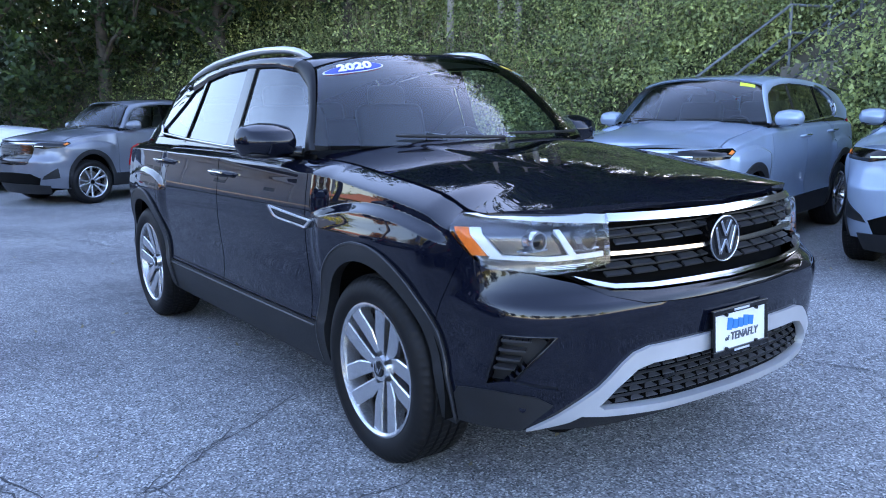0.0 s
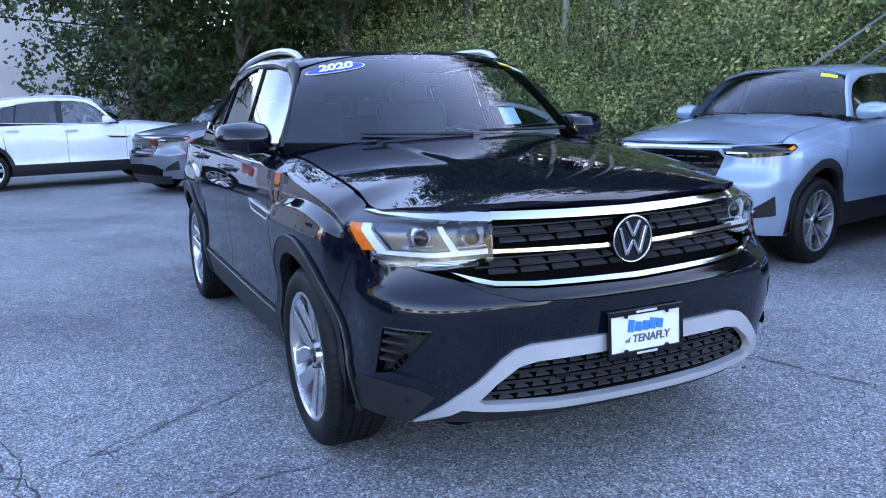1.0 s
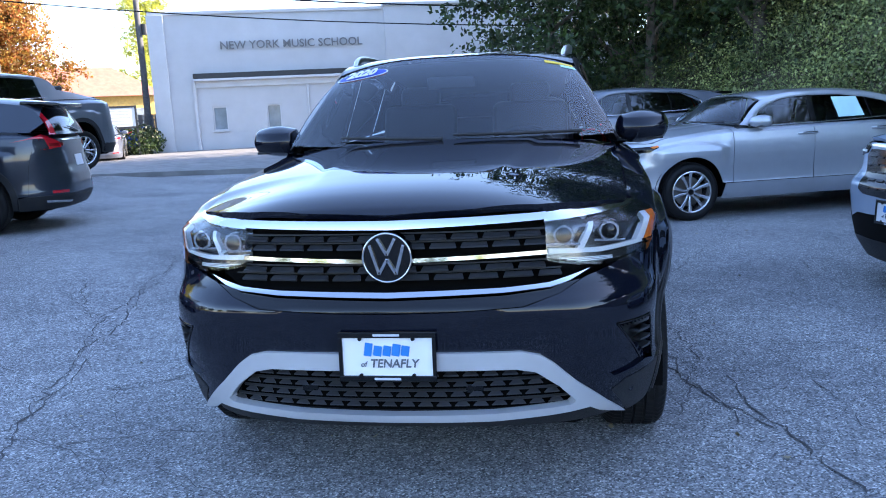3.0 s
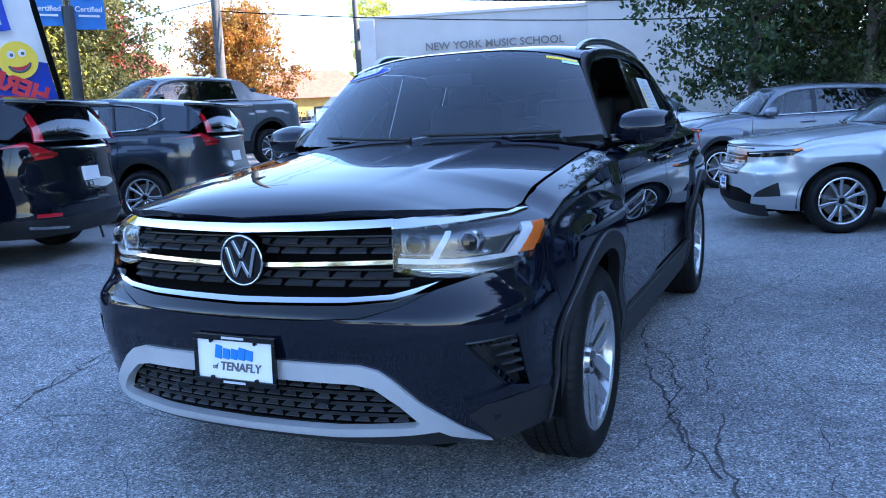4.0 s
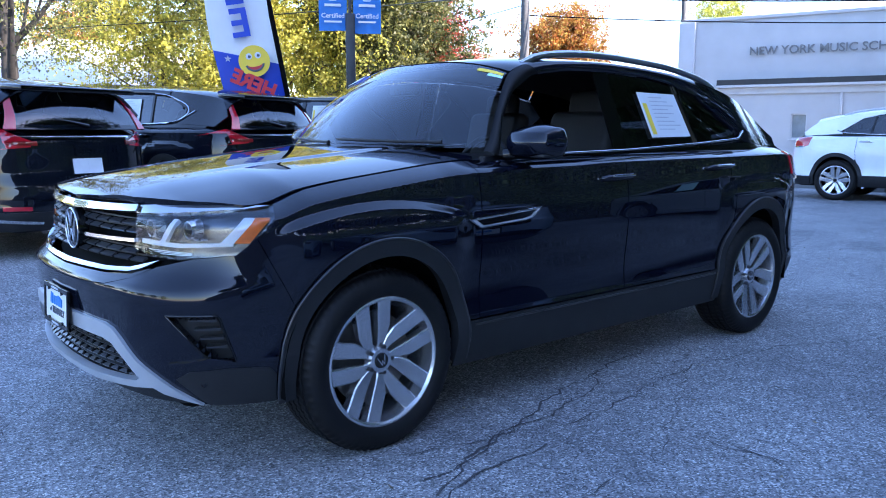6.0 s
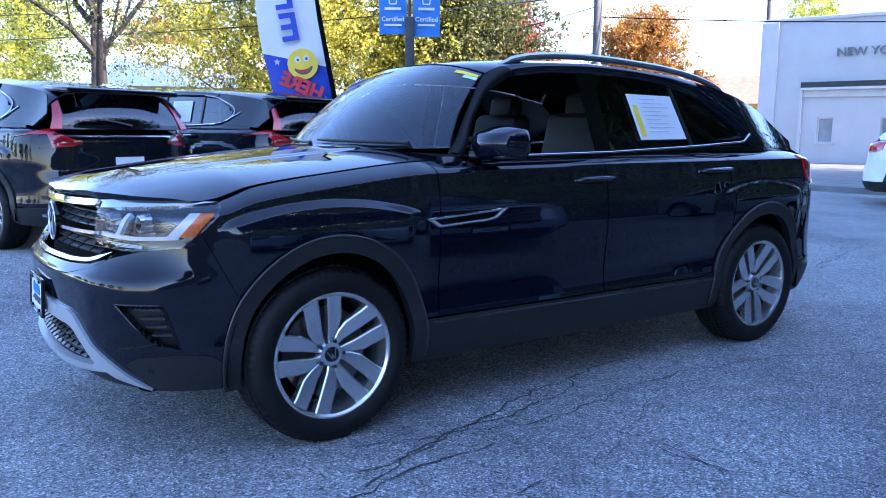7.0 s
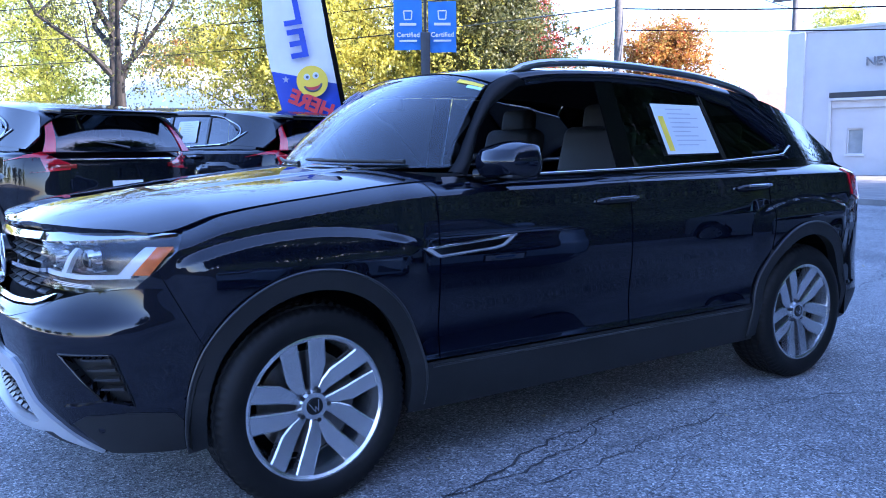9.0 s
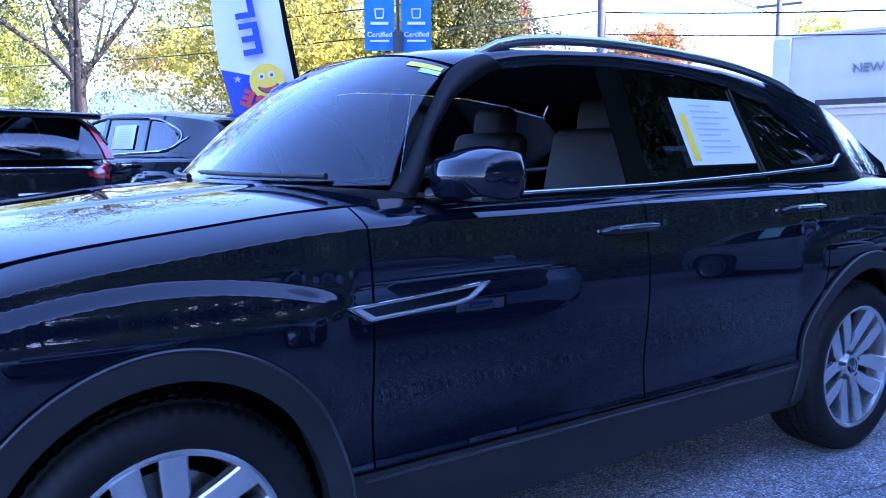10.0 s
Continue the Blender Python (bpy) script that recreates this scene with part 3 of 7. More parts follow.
def base_car(name, car, body, m, label, style, half, cladding=True, nose=None, stern=None, dlo=None, glass_front="side_clear", glass_rear="tint", group="", rails=True, open_window=False,
             detail=True, arch=.42, mirrors="gloss_black", seat="seat", handle="chrome", pillar="gloss_black", belt="chrome", loop=False):
    """A car with its panels, glass, wheels and cabin; the face and the lamps are added after."""
    root = empty(name, m, label, "car", group)
    c, B = car.cell, car.body

    def lay(nm, polys, mat, surf=B, lab="", parent=None, **kw):
        return part(nm, sheet(nm, polys, surf, c, c * (.55 if surf is B else 1), mat, **kw), None, parent or root, lab)

    av = arch + .05
    for sg in (1, -1):
        P = lambda seq: car.pts(seq, sg)
        ys = np.linspace(.535, -.44, 14)
        fender = [("y", y, float(car.top(y))) for y in ys] + yz([(-.468, .985), (-.532, .925), (-.40, .66)]) + yz(arc(0, .37, arch, av, 142, 14, 26)) + yz([(.435, .475), (.535, .475)])
        part("front_fender", sheet("front_fender", [P(fender)], B, c * .4, c * .25, body), None, root)
        d1 = [("y", y, float(car.top(y))) for y in np.linspace(1.597, .537, 12)] + yz([(.537, .475), (1.597, .475)])
        door = lay("front_door", [P(d1)], body)
        y2 = 2.60
        d2 = [("y", y, float(car.top(y))) for y in np.linspace(y2 + .05, 1.60, 12)] + yz([(1.60, .475), (2.50, .475)]) + yz(arc(2.98, .37, .47, .52, 168, 138, 8)) + yz([(2.645, .78), (2.66, .95)])
        door2 = lay("rear_door", [P(d2)], body)
        q = [("y", y, float(car.top(y))) for y in np.linspace(3.70, y2 + .053, 14)] + yz([(2.663, .95), (2.648, .78)]) + yz(arc(2.98, .37, arch, av, 135, 0, 24)) + yz([(3.42, .44), (3.56, .44), (3.60, .80), (3.66, 1.0)])
        lay("rear_quarter", [P(q)], body)
        if cladding and detail:
            edge_ = resample(P(yz([(.50, .452), (2.50, .452)])), 40)
            tv, tf = tube(B(edge_[:, 0], edge_[:, 1]) + np.array([sg * .006, 0, 0]), .0045, 6)
            part("rocker_edge", smooth_mesh(mesh_from("rocker_edge", tv, tf, "fin_grey"), 60), None, root)
        if cladding:
            lay("rocker_panel", [P(yz([(.40, .265), (2.58, .265), (2.53, .472), (.44, .472)]))], "cladding", off=.004)
            for yw in (0.0, 2.98):
                ring = arc(yw, .37, .472, .523, 190, -10, 40) + arc(yw, .37, arch - .022, av - .022, -10, 190, 40)
                trim = lay("wheel_arch_trim", [P(yz(ring))], "cladding", off=.012, flange=.05)
                if detail:
                    # lighter grey bead standing in for the highlight along the trim's outer edge
                    rim_ = np.array(P(yz(arc(yw, .37, .470, .521, 188, -8, 60))))
                    tv, tf = tube(B(rim_[:, 0], rim_[:, 1]) + np.array([sg * .012, 0, 0]), .0050, 6)
                    part("trim_edge_glint", smooth_mesh(mesh_from("trim_edge_glint", tv, tf, "fin_grey"), 60), None, trim)
        else:
            lay("rocker_panel", [P(yz([(.40, .265), (2.58, .265), (2.53, .472), (.44, .472)]))], body)
        for yw in (0.0, 2.98):
            part("wheel_well", wheel_well(car, yw, sg), None, root)
        # side windows and their surround
        S = lambda u, v, sg=sg: car.side(u, v, sg)
        E = car.edge
        eg = lambda y: float(car.zedge(y))
        sp = lambda seq: [(sg * a, b) for a, b in seq]
        zb = 1.197
        D = dlo or dict(front=[(.745, zb), (.785, 1.245), (.872, 1.375), (.995, 1.50), (1.16, 1.592), (1.40, 1.624), (1.60, 1.628), (1.615, zb + .012)],
                        rear=[(1.74, zb + .014), (1.725, 1.630), (2.05, 1.618), (2.36, 1.582), (2.44, zb + .04)],
                        quarter=[(2.475, zb + .042), (2.405, 1.564), (2.62, 1.525), (2.98, 1.285), (2.93, 1.262)])
        f, r, qt = D["front"], D["rear"], D["quarter"]
        fw = dict(gap=0.0, flange=.006, off=-.012)
        if not (open_window and sg > 0):
            lay("front_side_window", [sp(f)], glass_front, S, "", door, **fw).visible_shadow = False
        lay("rear_side_window", [sp(r)], glass_rear, S, "", door2, **fw).visible_shadow = False
        if qt:
            lay("quarter_window", [sp(qt)], glass_rear, S, "", None, **fw).visible_shadow = False
        yb = max(p[0] for p in E) - .06
        last = (qt or r)
        # roof side: above the windows; pillars between them
        ft, rt = [p for p in f if p[1] > zb + .03], [p for p in r if p[1] > zb + .05]
        up = [f[0]] + ft + rt + ([p for p in qt if p[1] > 1.4] if qt else [])
        tail_lo = (qt[3] if qt else r[-1])
        k_ = up[-1]
        hi = [(y, eg(y)) for y in np.linspace(.66, k_[0] + .02, 30)]
        part("windscreen_pillar", band("windscreen_pillar", sp(up), sp(hi), S, .014, "pillar_black" if body == "black_paint" else body, sg, (0, 19)), None, root)
        part("roof_side_frame", band("roof_side_frame", sp(up), sp(hi), S, .014, body, sg, (18, 60)), None, root)
        dp = [k_, tail_lo, (last[-1][0], last[-1][1] - .02), (3.35, zb + .02), (3.62, zb)] + [(y, eg(y)) for y in np.linspace(yb - .02, k_[0] + .02, 16)]
        lay("rear_roof_pillar", [sp(dp)], body, S, gap=0.0, flange=.02)
        lay("door_pillar", [sp([(f[-1][0] + .004, zb), (f[-2][0] + .004, f[-2][1]), (r[1][0] - .004, r[1][1]), (r[0][0] - .004, zb)])], pillar, S, gap=.002, flange=.01)
        if qt:
            lay("rear_pillar", [sp([(r[-1][0] + .002, r[-1][1] - .03), (r[-2][0] + .002, r[-2][1]), (qt[1][0] - .002, qt[1][1]), (qt[0][0] - .002, qt[0][1] - .03)])], pillar, S, gap=.002, flange=.01)
        # bright strip along the sill of the windows
        strip = [(f[0][0] + .06, zb - .012), (f[-1][0], zb), (r[0][0], zb + .002), (r[-1][0], zb + .028), (last[-1][0], last[-1][1] - .012), (tail_lo[0] + .05, tail_lo[1] + .012)]
        bar = resample(strip, 44)
        pp = S(sg * bar[:, 0], bar[:, 1] + .008) + np.array([sg * .006, 0, 0])
        tv, tf = tube(pp, .0085, 8)
        part("window_trim", smooth_mesh(mesh_from("window_trim", tv, tf, belt), 60), None, root)
        if loop and qt:
            seq = [(r[0][0], r[0][1] - .006), (qt[4][0], qt[4][1] - .010), (qt[3][0] + .012, qt[3][1]), (qt[3][0] - .06, qt[3][1] + .085), (qt[2][0], qt[2][1] + .012), (qt[1][0], qt[1][1] + .012)]
            q_ = resample(seq, 40)
            for _ in range(4):
                q_[1:-1] = (q_[:-2] + 2 * q_[1:-1] + q_[2:]) / 4
            pp = S(sg * q_[:, 0], q_[:, 1]) + np.array([sg * .010, 0, 0])
            tv, tf = tube(pp, .010, 6)
            part("window_outline", smooth_mesh(mesh_from("window_outline", tv, tf, "chrome"), 60), None, root)
        # sill of the doors, closing the gap to the glass
        sill = [(y, float(car.top(y)) - .012) for y in np.linspace(.62, 3.5, 20)] + [(y, 1.20 + .03 * max(0, y - 1.8)) for y in np.linspace(3.5, .62, 20)]
        lay("window_sill", [sp(sill)], "gloss_black", S, gap=0, flange=0, off=-.004)
        # mirror
        mk = lambda x, y, z: car.warp(np.array(sg * x), np.array(y), np.array(z))
        bm = bmesh.new()
        bmesh.ops.create_icosphere(bm, subdivisions=5, radius=1.0)
        for v in bm.verts:
            x, y, z = v.co
            r_ = max(abs(x), abs(y), abs(z))
            bx, by, bz = (.68 * c_ + .32 * c_ / r_ * .95 for c_ in (x, y, z))
            xx = 1.000 + .140 * bx
            fall = (max(0, -by)) ** 2
            zz = 1.258 + .085 * bz * (1 - .25 * fall) - .022 * fall * max(0, bz) + .010 * bx * (bz < 0) * abs(bz)
            yy = .885 + (.135 if by < 0 else .075) * by * (1 - .16 * max(0, bx) ** 2) + .09 * (xx - 1.0)
            v.co = mk(xx, yy, zz)
        mir = part_s("mirror", bm, mirrors, root, "", 60)
        bm = bmesh.new()
        a, b = mk(.850, .80, 1.20), mk(.96, .86, 1.212)
        bm_cyl(bm, .030, .024, a, b, 12)
        part_s("mirror_arm", bm, "gloss_black", mir)
        part_s("mirror_base", box(mk(*((.90, .80, 1.192) if sg > 0 else (1.10, .80, 1.192))), mk(*((1.10, .93, 1.206) if sg > 0 else (.90, .93, 1.206))), .005), "cladding", mir)
        part("mirror_glass", box(mk(*((.925, .938, 1.222) if sg > 0 else (1.075, .938, 1.222))), mk(*((1.075, .944, 1.300) if sg > 0 else (.925, .944, 1.300))), .003), "chrome", mir)
        bm = bmesh.new()
        for (yc, z, dr) in ((1.505, 1.075, door), (2.50, 1.098, door2)):
            bm = bmesh.new()
            p = car.pts([("y", yc, z)], sg)[0]
            P0 = B(np.array([p[0]]), np.array([p[1]]))[0]
            L = .115
            if detail:
                # flat dark ellipse on the door: the recess is shaded by colour, not hollow
                cup = [(p[0] + sg * (.015 + .075 * math.cos(a)), p[1] - .012 + .030 * math.sin(a)) for a in np.linspace(0, 2 * math.pi, 25)[:-1]]
                part("handle_cup_shade", sheet("handle_cup_shade", [cup], B, .02, .02, "gloss_black", gap=0, flange=.003, off=.0022), None, dr)
            pts_ = [P0 + np.array([sg * o, d, zz]) for d, o, zz in ((-L, -.004, -.006), (-L * .8, .018, -.003), (-.02, .034, 0), (L * .7, .034, .002), (L * .95, .020, .002), (L, -.004, .002))]
            tv, tf = tube(pts_, [.010, .015, .017, .017, .015, .010], 10)
            part("door_handle", smooth_mesh(mesh_from("door_handle", tv, tf, body), 60), None, dr, "")
            if handle:
                pts_ = [P0 + np.array([sg * .050, d, .008]) for d in (-.085, .0, .095)]
                tv, tf = tube(pts_, .0060, 8)
                part("handle_trim", mesh_from("handle_trim", tv, tf, handle), None, dr)
    # bonnet, windscreen, roof, back
    front_y = lambda x: float(np.interp(abs(x), [0, .29, .52, .637, .708, .748, .781, .815], [-.884, -.866, -.815, -.742, -.662, -.604, -.556, -.524]))
    xs = np.linspace(-.81, .81, 33)
    hd = [(x, front_y(x)) for x in xs] + [(float(car.hood_x(y)), y) for y in np.linspace(-.49, .60, 20)] + [(x, .40 + .27 * (x / .85) ** 2) for x in np.linspace(.80, -.80, 21)] + [(-float(car.hood_x(y)), y) for y in np.linspace(.60, -.49, 20)]
    lay("bonnet", [hd], body, car.hood, flange=.025)
    wy = [(x, .30 + .30 * (x / .85) ** 2) for x in np.linspace(-.84, .84, 21)] + [(x, .48 + .30 * (x / .85) ** 2) for x in np.linspace(.86, -.86, 21)]
    lay("cowl", [wy], "cladding", car.hood, off=-.022, flange=0, gap=0)
    lay("windscreen", [[(-1, 0.0), (1, 0.0), (1, 1), (-1, 1)]], "clear", car.screen, gap=.004, flange=.004).visible_shadow = False
    for u0, u1 in ((.80, .08), (.02, -.62)):
        us = np.linspace(u0, u1, 14)
        pp = car.screen(us, .030 + .030 * np.linspace(0, 1, 14)) + np.array([0, -.014, .014])
        tv, tf = tube(pp, [.011] + [.008] * 12 + [.005], 6)
        part("wiper", smooth_mesh(mesh_from("wiper", tv, tf, "cladding"), 60), None, root)
    lay("roof_panel", [[(-1, 0.0), (1, 0.0), (1, 1), (-1, 1)]], body, car.roof, gap=.002, flange=.02)
    lay("rear_window", [[(-.93, .10), (.93, .10), (.93, .88), (-.93, .88)]], glass_rear, car.back, gap=0, flange=.004).visible_shadow = False
    lay("tailgate_frame", [[(-1, 0), (1, 0), (1, .10), (-1, .10)], [(-1, .88), (1, .88), (1, 1.1), (-1, 1.1)], [(-1, .10), (-.93, .10), (-.93, .88), (-1, .88)], [(.93, .10), (1, .10), (1, .88), (.93, .88)]], body, car.back, gap=0, flange=0)
    if stern is None:
        top = [("t", x, float(z)) for x, z in zip(np.linspace(.86, 0, 8), [1.14, 1.155, 1.165, 1.17, 1.172, 1.173, 1.174, 1.174])]
        for sg in (1, -1):
            pr = [("y", 3.66, 1.0), ("y", 3.60, .80), ("y", 3.56, .44), ("t", 0, .44)] + top[::-1] + [("y", 3.70, float(car.top(3.7)))]
            lay("tailgate", [car.pts(pr, sg)], body, gap=0)
            lay("rear_bumper", [car.pts([("y", 3.41, .42), ("y", 3.44, .27), ("t", 0, .27), ("t", 0, .44), ("y", 3.56, .44)], sg)], "cladding" if cladding else body, gap=.001, off=.006)
    # underbody and cabin
    W = lambda x, y, z: tuple(car.warp(np.array(x), np.array(y), np.array(z)))
    # plain boxes that block the view through, coloured as dark as deep shade
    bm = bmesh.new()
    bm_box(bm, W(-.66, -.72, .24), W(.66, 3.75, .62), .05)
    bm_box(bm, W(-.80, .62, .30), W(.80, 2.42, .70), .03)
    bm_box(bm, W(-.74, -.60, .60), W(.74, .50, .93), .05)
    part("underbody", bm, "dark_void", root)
    bm = box(W(-.80, .52, .92), W(.80, 1.02, 1.195), .05)
    dash = part_s("dashboard", bm, "dash", root)
    bm = bmesh.new()
    ring = [(.37 + .185 * math.cos(a), 1.10 + .06 * math.sin(a), 1.10 + .175 * math.sin(a)) for a in np.linspace(0, 2 * math.pi, 25)]
    tv, tf = tube([W(*p) for p in ring], .016, 8)
    wheel = part("steering_wheel", smooth_mesh(mesh_from("steering_wheel", tv, tf, "dash"), 60), None, root)
    bm = box(W(.24, 1.07, 1.05), W(.50, 1.11, 1.14), .02)
    part("steering_hub", bm, "dash", wheel)
    for x in (.37, -.37):
        bm = bmesh.new()
        bm_box(bm, W(x - .25, 1.30, .78), W(x + .25, 1.82, .98), .06, seg=3)
        q = Matrix.Translation(W(x, 1.86, .92)) @ Matrix.Rotation(radians(-14), 4, "X")
        bm_box(bm, (-.25, -.07, 0), (.25, .06, .52 * car.sz), .06, q, 3)
        seat_ob = part_s("front_seat", bm, seat, root)
        q = Matrix.Translation(W(x, 1.985, 1.36)) @ Matrix.Rotation(radians(-8), 4, "X")
        part_s("headrest", box((-.135, -.05, .02), (.135, .05, .19 * car.sz), .045, q, 3), seat, seat_ob)
    bm = bmesh.new()
    bm_box(bm, W(-.66, 2.25, .75), W(.66, 2.72, .95), .06, seg=3)
    q = Matrix.Translation(W(0, 2.78, .88)) @ Matrix.Rotation(radians(-16), 4, "X")
    bm_box(bm, (-.66, -.07, 0), (.66, .06, .46 * car.sz), .06, q, 3)
    rs = part_s("rear_seat", bm, seat, root)
    for x in (-.42, .42):
        q = Matrix.Translation(W(x, 2.92, 1.30)) @ Matrix.Rotation(radians(-8), 4, "X")
        part_s("headrest", box((-.13, -.045, 0), (.13, .045, .15 * car.sz), .04, q, 3), seat, rs)
    lay("headliner", [[(-.93, .03), (.93, .03), (.93, .96), (-.93, .96)]], "headliner", car.roof, off=-.045, gap=0, flange=0)
    part_s("rear_view_mirror", box(W(-.13, .86, 1.50), W(.13, .885, 1.565), .012), "dash", root)
    if rails:
        for sg in (1, -1):
            ys_ = np.linspace(1.16, 3.02, 24)
            pts_ = []
            for i, y in enumerate(ys_):
                k = i / 23
                lift = .042 * (1 - (abs(2 * k - 1)) ** 8) - .016
                ze = float(car.zedge(y))
                pts_.append(car.warp(np.array(sg * (float(car.glass_x(y, ze)) - .055)), np.array(y), np.array(ze + lift + .018)))
            tv, tf = tube(pts_, [.014] + [.019] * 22 + [.012], 10)
            part("roof_rail", smooth_mesh(mesh_from("roof_rail", tv, tf, rails if isinstance(rails, str) else "satin"), 60), None, root)
    add_wheels(car, root, style, half, detail=detail)
    return root

# ---- writing and flat prints ----
def text_mesh(body, size, mat, depth=0.002, shear=0.0, bold=0.0, space=1.0):
    """Letters of the built-in font as a mesh, centred, in the x-z plane, facing -y."""
    cu = bpy.data.curves.new("letters", "FONT")
    cu.body, cu.size, cu.extrude, cu.align_x, cu.align_y, cu.shear, cu.offset, cu.space_character = body, size, depth, "CENTER", "CENTER", shear, bold, space
    cu.resolution_u = 3
    ob = bpy.data.objects.new("letters", cu)
    me = bpy.data.meshes.new_from_object(ob)
    bpy.data.objects.remove(ob)
    me.transform(Matrix.Rotation(radians(90), 4, "X"))
    me.materials.clear()
    me.materials.append(M[mat])
    return me


def flat(w, h, mat, name="print", t=0.002):
    bm = box((-w / 2, -t, -h / 2), (w / 2, t, h / 2))
    me = bpy.data.meshes.new(name)
    bm.to_mesh(me)
    bm.free()
    me.materials.append(M[mat])
    return me


def put(name, me, parent, m, label=""):
    ob = part(name, me, None, parent, label)
    ob.matrix_basis = m
    return ob


def dealer_plate(m, s=1.0):
    """A dealer's plate in its black frame; the maker's word is plain bars."""
    root = empty("dealer_plate", m, "white dealer plate with blue print in a black frame", "licence plate")
    part("plate", flat(.305 * s, .152 * s, "white_print", t=.003), None, root)
    bm = bmesh.new()
    w, h, b = .332 * s, .168 * s, .013 * s
    for lo, hi in (((-w / 2, -.010, h / 2 - b * 1.5), (w / 2, .004, h / 2)), ((-w / 2, -.010, -h / 2), (w / 2, .004, -h / 2 + b * 1.5)), ((-w / 2, -.010, -h / 2 + b * 1.5), (-w / 2 + b, .004, h / 2 - b * 1.5)), ((w / 2 - b, -.010, -h / 2 + b * 1.5), (w / 2, .004, h / 2 - b * 1.5))):
        bm_box(bm, lo, hi, .002)
    part("plate_frame", bm, "gloss_black", root)
    for k, (x, w_, h_) in enumerate(((-.080, .026, .044), (-.048, .027, .034), (-.016, .026, .034), (.015, .027, .040), (.046, .027, .034))):
        put("blue_bar", flat(w_ * s, h_ * s, "azure_print"), root, pose((x + .016) * s, -.005, (.020 + (h_ - .034) / 2) * s, 0, 9, 0))
    put("lettering", text_mesh("TENAFLY", .040 * s, "ink", .0015, .15, .0006), root, pose(.022 * s, -.005, -.024 * s))
    put("lettering", text_mesh("of", .026 * s, "ink", .0015, .15), root, pose(-.082 * s, -.005, -.026 * s))
    for x in (-.09, .09):
        for z in (-.062, .062):
            bm = bmesh.new()
            bm_cyl(bm, .007 * s, .006 * s, (x * s, -.013, z * s), (x * s, -.004, z * s), 10)
            part("screw", bm, "gloss_black", root)
    put("frame_bar", flat(.09 * s, .008 * s, "pale_ink", t=.001), root, pose(0, -.0105, -.0745 * s))
    put("frame_bar", flat(.09 * s, .008 * s, "pale_ink", t=.001), root, pose(0, -.0105, .0745 * s))
    return root


def stroke(bm, a, b, w, x_out=0.0, t=0.006):
    """A flat bar from a to b in the x-z plane."""
    a, b = Vector((a[0], 0, a[1])), Vector((b[0], 0, b[1]))
    d = (b - a)
    ang = math.atan2(d.z, d.x)
    q = Matrix.Translation((a + b) / 2 + Vector((0, x_out, 0))) @ Matrix.Rotation(-ang, 4, "Y")
    bm_box(bm, (-d.length / 2, -t, -w / 2), (d.length / 2, t, w / 2), .0015, q, 1)


